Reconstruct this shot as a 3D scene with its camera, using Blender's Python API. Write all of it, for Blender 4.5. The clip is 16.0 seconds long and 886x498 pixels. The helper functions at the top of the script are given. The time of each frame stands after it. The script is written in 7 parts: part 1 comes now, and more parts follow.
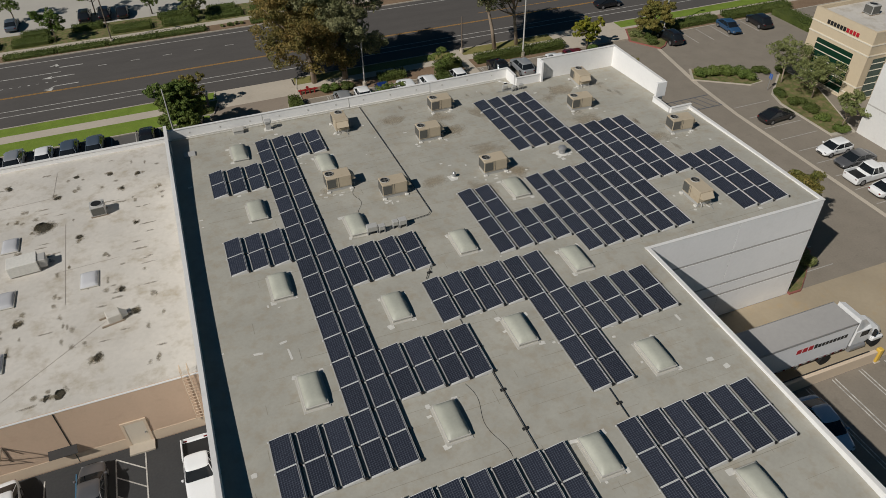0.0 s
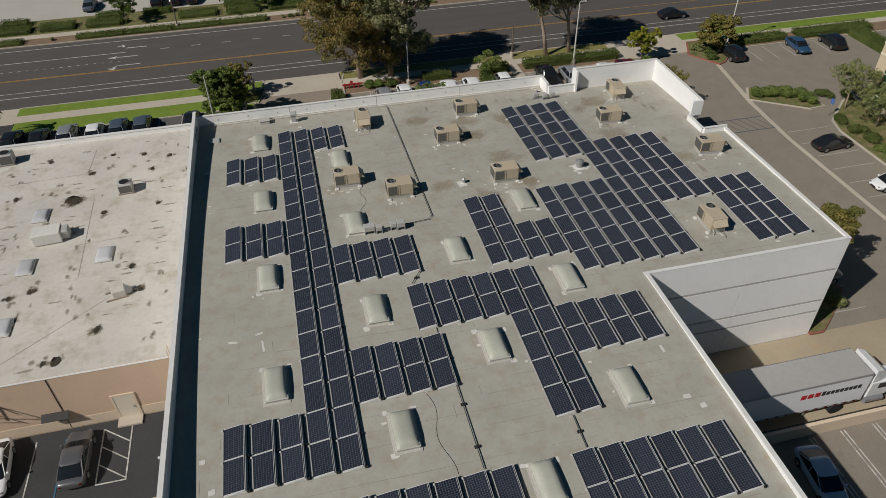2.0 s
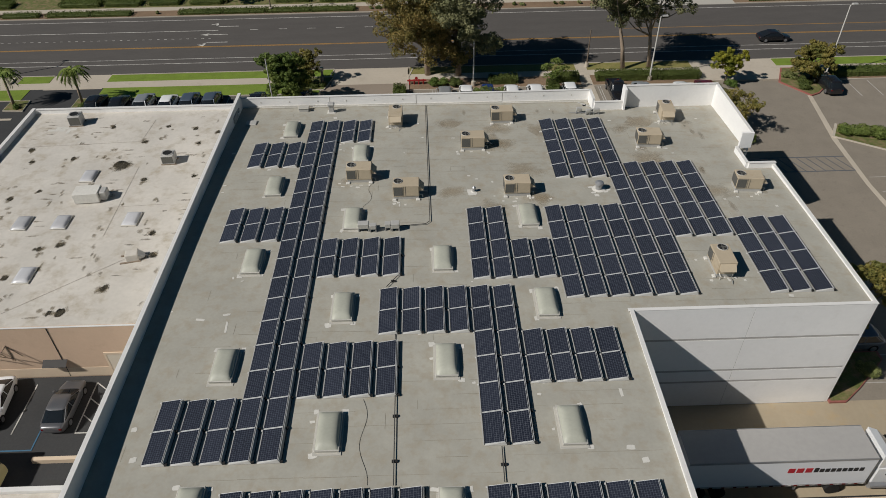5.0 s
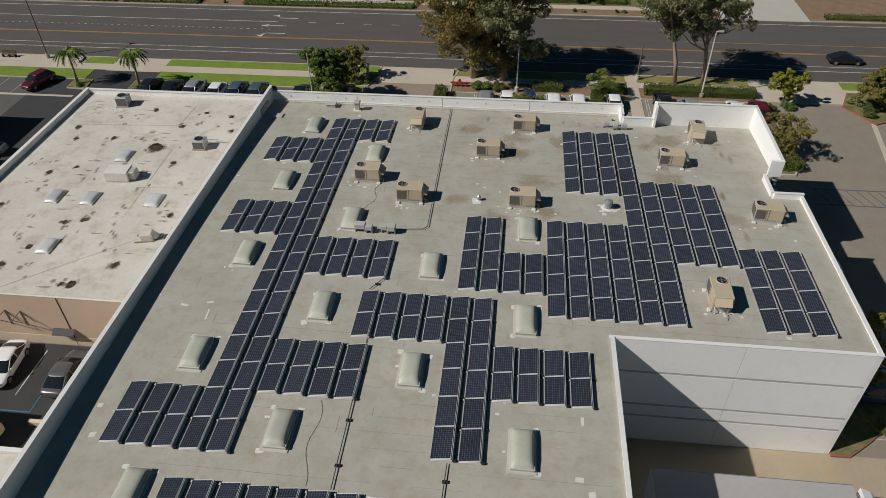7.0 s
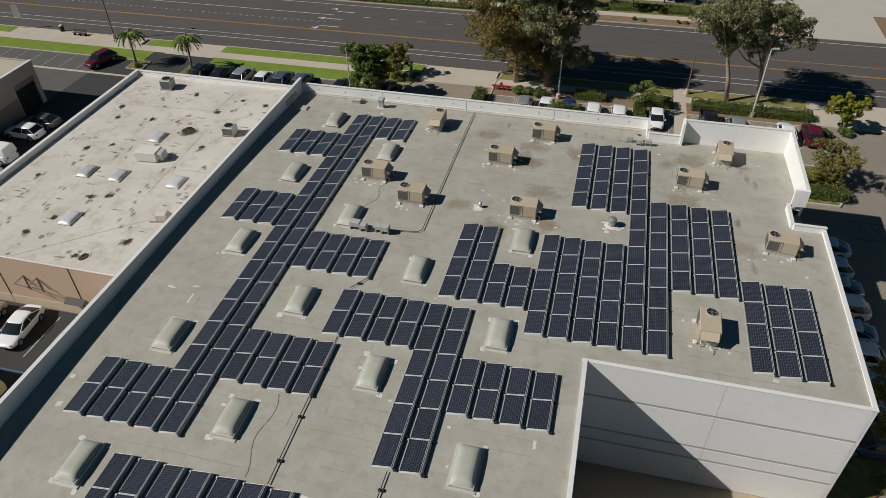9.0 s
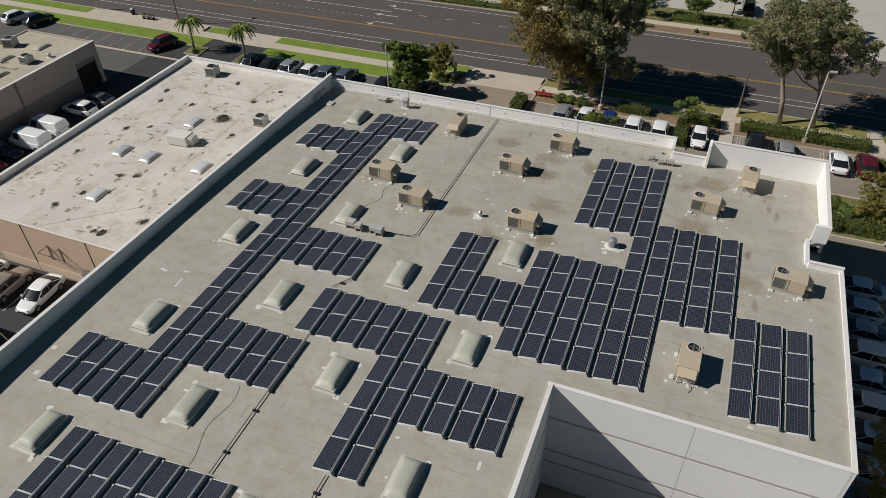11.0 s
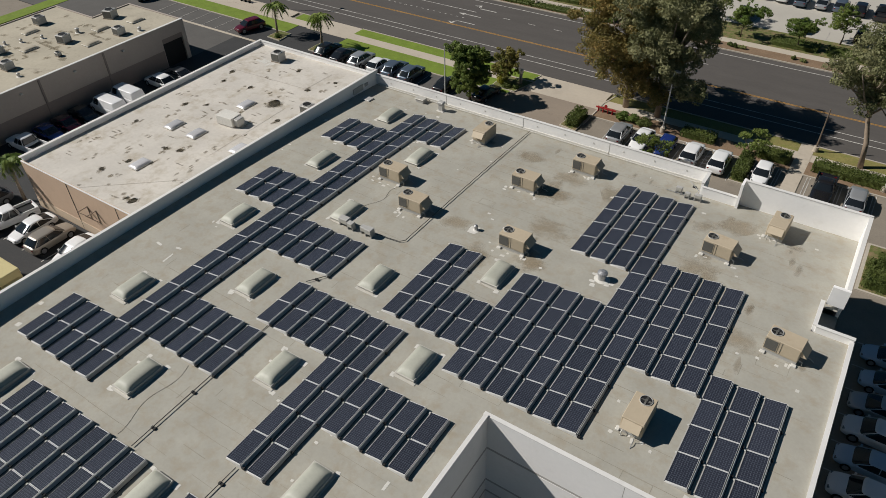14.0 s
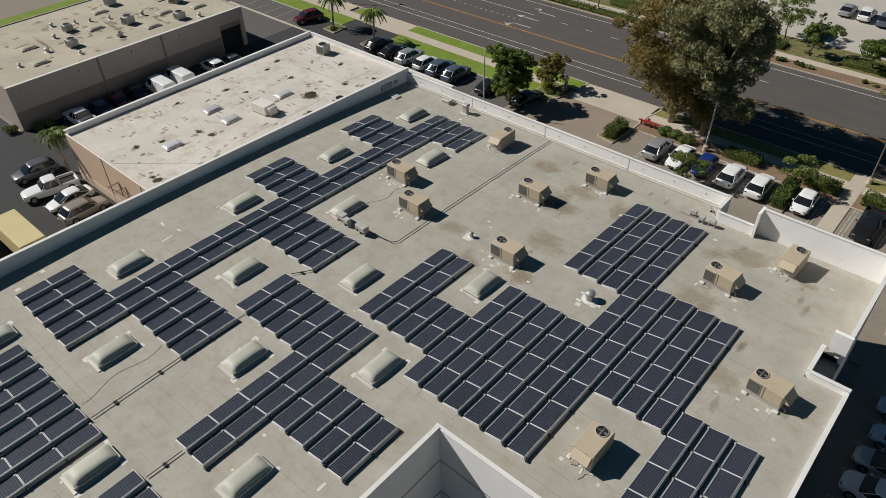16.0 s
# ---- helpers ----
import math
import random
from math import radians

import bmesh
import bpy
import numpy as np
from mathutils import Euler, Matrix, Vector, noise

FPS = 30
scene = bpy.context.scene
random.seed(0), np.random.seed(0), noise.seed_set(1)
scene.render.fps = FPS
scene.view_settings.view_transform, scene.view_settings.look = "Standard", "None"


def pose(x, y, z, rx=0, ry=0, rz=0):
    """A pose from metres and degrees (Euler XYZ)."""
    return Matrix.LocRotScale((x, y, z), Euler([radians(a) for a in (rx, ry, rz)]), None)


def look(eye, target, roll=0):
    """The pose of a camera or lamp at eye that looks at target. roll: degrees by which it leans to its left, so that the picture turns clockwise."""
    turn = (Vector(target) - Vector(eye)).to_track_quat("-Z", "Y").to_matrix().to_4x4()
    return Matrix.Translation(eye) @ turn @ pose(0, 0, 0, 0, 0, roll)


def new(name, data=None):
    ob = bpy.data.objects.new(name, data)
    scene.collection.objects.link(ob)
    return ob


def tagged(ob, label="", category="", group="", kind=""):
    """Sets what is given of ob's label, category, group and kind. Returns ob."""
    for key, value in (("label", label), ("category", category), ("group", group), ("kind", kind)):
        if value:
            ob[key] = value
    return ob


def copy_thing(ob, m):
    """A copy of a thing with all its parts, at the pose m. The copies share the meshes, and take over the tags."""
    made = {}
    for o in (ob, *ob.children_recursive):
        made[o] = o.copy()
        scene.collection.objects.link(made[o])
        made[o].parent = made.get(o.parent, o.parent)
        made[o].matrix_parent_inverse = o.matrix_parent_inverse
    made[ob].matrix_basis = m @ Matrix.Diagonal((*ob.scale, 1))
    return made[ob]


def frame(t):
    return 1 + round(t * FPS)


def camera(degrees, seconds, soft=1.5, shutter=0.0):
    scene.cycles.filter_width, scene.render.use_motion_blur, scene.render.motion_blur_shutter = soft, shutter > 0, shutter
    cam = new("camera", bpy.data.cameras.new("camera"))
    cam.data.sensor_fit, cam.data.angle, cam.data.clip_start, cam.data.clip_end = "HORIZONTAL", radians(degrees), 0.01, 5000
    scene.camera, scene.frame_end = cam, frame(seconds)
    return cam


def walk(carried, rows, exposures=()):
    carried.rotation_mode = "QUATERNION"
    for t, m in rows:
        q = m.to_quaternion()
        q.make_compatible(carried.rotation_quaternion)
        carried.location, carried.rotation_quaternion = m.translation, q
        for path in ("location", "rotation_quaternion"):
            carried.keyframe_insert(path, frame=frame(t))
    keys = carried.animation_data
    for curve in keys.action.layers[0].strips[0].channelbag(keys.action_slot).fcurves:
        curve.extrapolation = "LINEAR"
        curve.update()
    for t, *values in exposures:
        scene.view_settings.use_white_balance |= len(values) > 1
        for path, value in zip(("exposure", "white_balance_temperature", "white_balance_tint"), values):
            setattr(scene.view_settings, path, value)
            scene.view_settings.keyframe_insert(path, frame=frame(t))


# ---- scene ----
cam = camera(64.8, 16.0, soft=0.75)
METRES, EYE, TURN = 47.3, 41.8, -22.6
ROWS = [
    (0.0, 0.0, 0.0, 0.0, 23.55, 50.79, 20.83),
    (0.5, 0.0263, 0.0106, -0.0062, 23.52, 50.75, 18.94),
    (1.0, 0.0544, 0.0222, -0.0119, 23.5, 50.73, 16.96),
    (1.5, 0.0828, 0.0335, -0.0162, 23.48, 50.68, 15.03),
    (2.0, 0.1105, 0.0453, -0.0196, 23.45, 50.63, 13.06),
    (2.5, 0.1382, 0.0584, -0.0222, 23.44, 50.63, 11.15),
    (3.0, 0.1661, 0.0712, -0.0239, 23.44, 50.6, 9.19),
    (3.5, 0.1945, 0.0835, -0.0246, 23.44, 50.56, 7.25),
    (4.0, 0.2232, 0.0956, -0.0242, 23.44, 50.52, 5.3),
    (6.5, 0.3668, 0.1533, -0.0044, 23.43, 50.35, -4.5),
    (7.0, 0.3951, 0.1645, 0.0021, 23.45, 50.34, -6.45),
    (7.5, 0.423, 0.1764, 0.0098, 23.46, 50.31, -8.37),
    (8.0, 0.4504, 0.1889, 0.0188, 23.48, 50.29, -10.27),
    (8.5, 0.4774, 0.2008, 0.0291, 23.48, 50.26, -12.2),
    (9.0, 0.5039, 0.2128, 0.0403, 23.49, 50.23, -14.13),
    (11.5, 0.6339, 0.2663, 0.1128, 23.63, 50.01, -23.82),
    (12.0, 0.6584, 0.2762, 0.1304, 23.65, 49.97, -25.74),
    (12.5, 0.6822, 0.2862, 0.1487, 23.67, 49.94, -27.68),
    (13.0, 0.705, 0.2963, 0.168, 23.7, 49.89, -29.62),
    (13.5, 0.7273, 0.3065, 0.1881, 23.73, 49.85, -31.59),
    (14.0, 0.7487, 0.3165, 0.2089, 23.75, 49.8, -33.53),
    (14.5, 0.7697, 0.3265, 0.2302, 23.79, 49.75, -35.49),
    (15.0, 0.7901, 0.3361, 0.2522, 23.82, 49.71, -37.44),
    (15.5, 0.8098, 0.3456, 0.2753, 23.87, 49.65, -39.43),
    (16.0, 0.8289, 0.3547, 0.2989, 23.91, 49.59, -41.42),
]
BASE = pose(0, 0, EYE, -0.035, -0.057, -0.244) @ pose(0, 0, 0, -90, 0, 0) @ pose(0, 0, 0, 0, 0, TURN)
walk(cam, [(t, BASE @ pose(METRES * x, METRES * y, METRES * z, 90 + pitch, roll, yaw)) for t, x, y, z, yaw, pitch, roll in ROWS],
     [(0.0, -0.20, 6480, 9.5), (4.0, -0.08, 6480, 9.5), (9.0, 0.02, 6490, 9.5), (12.5, 0.11, 6520, 10), (16.0, 0.17, 6550, 10)])

# ---- light ----
SUN_WAY = Vector((1.05, 0.48, -1.0))
sun = new("sun", bpy.data.lights.new("sun", "SUN"))
sun.data.energy, sun.data.angle, sun.data.color = 4.4, radians(0.53), (1.0, 0.962, 0.915)
sun.matrix_world = look((-60, -20, 90), Vector((-60, -20, 90)) + SUN_WAY)
world = bpy.data.worlds.new("sky")
scene.world = world
world.use_nodes = True
sky = world.node_tree.nodes.new("ShaderNodeTexSky")
sky.sky_type, sky.sun_disc = "NISHITA", False
sky.ozone_density, sky.dust_density = 4.0, 0.3
sky.sun_elevation, sky.sun_rotation = radians(41.5), radians(248.2)
back = world.node_tree.nodes["Background"]
back.inputs["Strength"].default_value = 0.0205
clear = world.node_tree.nodes.new("ShaderNodeVectorMath")  # a clear, dry, deep-blue sky
clear.operation = "MULTIPLY"
clear.inputs[1].default_value = (0.44, 0.98, 1.12)
world.node_tree.links.new(sky.outputs[0], clear.inputs[0])
world.node_tree.links.new(clear.outputs[0], back.inputs["Color"])


# ---- materials ----
def mat(name, color, rough=0.8, metal=0.0, var=0.12, scale=3.0, big=0.25, bump=0.0, dirt=None, dirt_amount=0.0, spec=0.3, each=0.0, stretch=None, low=0.56):
    """A surface with grain at two scales, stains of their own colour and fine relief, in metres."""
    m = bpy.data.materials.new(name)
    m.use_nodes = True
    nt = m.node_tree
    n, link = nt.nodes, nt.links.new
    b = n["Principled BSDF"]
    b.inputs["Roughness"].default_value, b.inputs["Metallic"].default_value = rough, metal
    b.inputs["Specular IOR Level"].default_value = spec
    co = n.new("ShaderNodeNewGeometry").outputs["Position"]
    if stretch:
        mp = n.new("ShaderNodeMapping")
        mp.inputs["Scale"].default_value = stretch
        link(co, mp.inputs["Vector"])
        co = mp.outputs[0]
    fine, wide = n.new("ShaderNodeTexNoise"), n.new("ShaderNodeTexNoise")
    for t, s, d in ((fine, scale, 6), (wide, scale * 0.08, 4)):
        t.inputs["Scale"].default_value, t.inputs["Detail"].default_value = s, d
        link(co, t.inputs["Vector"])
    val = n.new("ShaderNodeMath")
    val.operation = "MULTIPLY_ADD"
    link(fine.outputs[0], val.inputs[0])
    val.inputs[1].default_value, val.inputs[2].default_value = 2 * var, 1.0 - var
    val2 = n.new("ShaderNodeMath")
    val2.operation = "MULTIPLY_ADD"
    link(wide.outputs[0], val2.inputs[0])
    val2.inputs[1].default_value, val2.inputs[2].default_value = 2 * big, 1.0 - big
    mul = n.new("ShaderNodeMath")
    mul.operation = "MULTIPLY"
    link(val.outputs[0], mul.inputs[0])
    link(val2.outputs[0], mul.inputs[1])
    last = mul.outputs[0]
    if each:
        info = n.new("ShaderNodeObjectInfo")
        e1 = n.new("ShaderNodeMath")
        e1.operation = "MULTIPLY_ADD"
        link(info.outputs["Random"], e1.inputs[0])
        e1.inputs[1].default_value, e1.inputs[2].default_value = 2 * each, 1.0 - each
        e2 = n.new("ShaderNodeMath")
        e2.operation = "MULTIPLY"
        link(last, e2.inputs[0])
        link(e1.outputs[0], e2.inputs[1])
        last = e2.outputs[0]
    tint = n.new("ShaderNodeVectorMath")
    tint.operation = "SCALE"
    tint.inputs[0].default_value = color
    link(last, tint.inputs["Scale"])
    out = tint.outputs[0]
    if dirt:
        st = n.new("ShaderNodeTexNoise")
        st.inputs["Scale"].default_value, st.inputs["Detail"].default_value = scale * 0.22, 8
        st.inputs["Roughness"].default_value = 0.65
        link(co, st.inputs["Vector"])
        ramp = n.new("ShaderNodeMapRange")
        ramp.inputs["From Min"].default_value, ramp.inputs["From Max"].default_value = low, low + 0.22
        ramp.inputs["To Max"].default_value = dirt_amount
        link(st.outputs[0], ramp.inputs["Value"])
        mix = n.new("ShaderNodeMix")
        mix.data_type = "RGBA"
        link(ramp.outputs[0], mix.inputs["Factor"])
        link(out, mix.inputs["A"])
        mix.inputs["B"].default_value = (*dirt, 1)
        out = mix.outputs["Result"]
    link(out, b.inputs["Base Color"])
    if bump:
        bp = n.new("ShaderNodeBump")
        bp.inputs["Strength"].default_value, bp.inputs["Distance"].default_value = 0.6, bump
        link(fine.outputs[0], bp.inputs["Height"])
        link(bp.outputs[0], b.inputs["Normal"])
    return m


def smear(name, color, strength=0.9, grain=5.0):
    """A thin stain that fades to nothing at its ragged rim."""
    m = mat(name, color, 0.95, 0, 0.3, 6, 0.3)
    n, link = m.node_tree.nodes, m.node_tree.links.new
    co = n.new("ShaderNodeTexCoord").outputs["Generated"]
    sub_ = n.new("ShaderNodeVectorMath")
    sub_.operation = "MULTIPLY_ADD"
    link(co, sub_.inputs[0])
    sub_.inputs[1].default_value, sub_.inputs[2].default_value = (2, 2, 0), (-1, -1, 0)
    far = n.new("ShaderNodeVectorMath")
    far.operation = "LENGTH"
    link(sub_.outputs[0], far.inputs[0])
    no = n.new("ShaderNodeTexNoise")
    no.inputs["Scale"].default_value, no.inputs["Detail"].default_value, no.inputs["Roughness"].default_value = grain, 6, 0.7
    link(n.new("ShaderNodeNewGeometry").outputs["Position"], no.inputs["Vector"])
    add = n.new("ShaderNodeMath")
    add.operation = "MULTIPLY_ADD"
    link(no.outputs[0], add.inputs[0])
    add.inputs[1].default_value = 1.9
    link(far.outputs["Value"], add.inputs[2])
    mr = n.new("ShaderNodeMapRange")
    mr.inputs["From Min"].default_value, mr.inputs["From Max"].default_value = 1.62, 1.12
    mr.inputs["To Max"].default_value = strength
    link(add.outputs[0], mr.inputs["Value"])
    link(mr.outputs[0], n["Principled BSDF"].inputs["Alpha"])
    return m


def paint(name, color, rough=0.25, metal=0.0, coat=0.5):
    m = mat(name, color, rough, metal, 0.03, 8, 0.05, spec=0.5)
    m.node_tree.nodes["Principled BSDF"].inputs["Coat Weight"].default_value = coat
    return m


def leaf(name, color, other):
    """Leaves: the colour changes from leaf clump to leaf clump."""
    m = bpy.data.materials.new(name)
    m.use_nodes = True
    n, link = m.node_tree.nodes, m.node_tree.links.new
    b = n["Principled BSDF"]
    b.inputs["Roughness"].default_value, b.inputs["Specular IOR Level"].default_value = 0.6, 0.25
    geo = n.new("ShaderNodeNewGeometry")
    no = n.new("ShaderNodeTexNoise")
    no.inputs["Scale"].default_value, no.inputs["Detail"].default_value = 0.45, 3
    link(geo.outputs["Position"], no.inputs["Vector"])
    add = n.new("ShaderNodeMath")
    add.operation = "MULTIPLY_ADD"
    link(geo.outputs["Random Per Island"], add.inputs[0])
    add.inputs[1].default_value = 0.22
    link(no.outputs[0], add.inputs[2])
    mr = n.new("ShaderNodeMapRange")
    mr.inputs["From Min"].default_value, mr.inputs["From Max"].default_value = 0.4, 0.95
    link(add.outputs[0], mr.inputs["Value"])
    mix = n.new("ShaderNodeMix")
    mix.data_type = "RGBA"
    link(mr.outputs[0], mix.inputs["Factor"])
    mix.inputs["A"].default_value, mix.inputs["B"].default_value = (*color, 1), (*other, 1)
    link(mix.outputs["Result"], b.inputs["Base Color"])
    thin = n.new("ShaderNodeBsdfTranslucent")
    link(mix.outputs["Result"], thin.inputs["Color"])
    both = n.new("ShaderNodeMixShader")
    both.inputs[0].default_value = 0.34
    link(b.outputs[0], both.inputs[1])
    link(thin.outputs[0], both.inputs[2])
    link(both.outputs[0], n["Material Output"].inputs["Surface"])
    return m


def lines(socket, n, link, step, width):
    """1 on thin lines, one every step metres along the socket."""
    a = n.new("ShaderNodeMath")
    a.operation = "DIVIDE"
    link(socket, a.inputs[0])
    a.inputs[1].default_value = step
    f = n.new("ShaderNodeMath")
    f.operation = "FRACT"
    link(a.outputs[0], f.inputs[0])
    c = n.new("ShaderNodeMath")
    c.operation = "LESS_THAN"
    link(f.outputs[0], c.inputs[0])
    c.inputs[1].default_value = width / step
    return c.outputs[0]


def solar_glass():
    m = bpy.data.materials.new("solar_glass")
    m.use_nodes = True
    n, link = m.node_tree.nodes, m.node_tree.links.new
    b = n["Principled BSDF"]
    b.inputs["Roughness"].default_value, b.inputs["Specular IOR Level"].default_value = 0.3, 0.3
    co = n.new("ShaderNodeTexCoord").outputs["Object"]
    sep = n.new("ShaderNodeSeparateXYZ")
    link(co, sep.inputs[0])
    mx = n.new("ShaderNodeMath")
    mx.operation = "MAXIMUM"
    link(lines(sep.outputs[0], n, link, 0.132, 0.012), mx.inputs[0])
    link(lines(sep.outputs[1], n, link, 0.1245, 0.010), mx.inputs[1])
    info = n.new("ShaderNodeObjectInfo")
    dark = n.new("ShaderNodeMix")
    dark.data_type = "RGBA"
    # the extra blue in these base colours stands in for reflected sky
    dark.inputs["A"].default_value, dark.inputs["B"].default_value = (0.0132, 0.0163, 0.0258, 1), (0.0223, 0.0263, 0.0400, 1)
    link(info.outputs["Random"], dark.inputs["Factor"])
    mix = n.new("ShaderNodeMix")
    mix.data_type = "RGBA"
    link(mx.outputs[0], mix.inputs["Factor"])
    link(dark.outputs["Result"], mix.inputs["A"])
    mix.inputs["B"].default_value = (0.118, 0.126, 0.148, 1)
    link(mix.outputs["Result"], b.inputs["Base Color"])
    return m


def glass_dark(name, color=(0.012, 0.015, 0.018), rough=0.06):
    return mat(name, color, rough, 0.0, 0.05, 2, 0.1, spec=0.5)


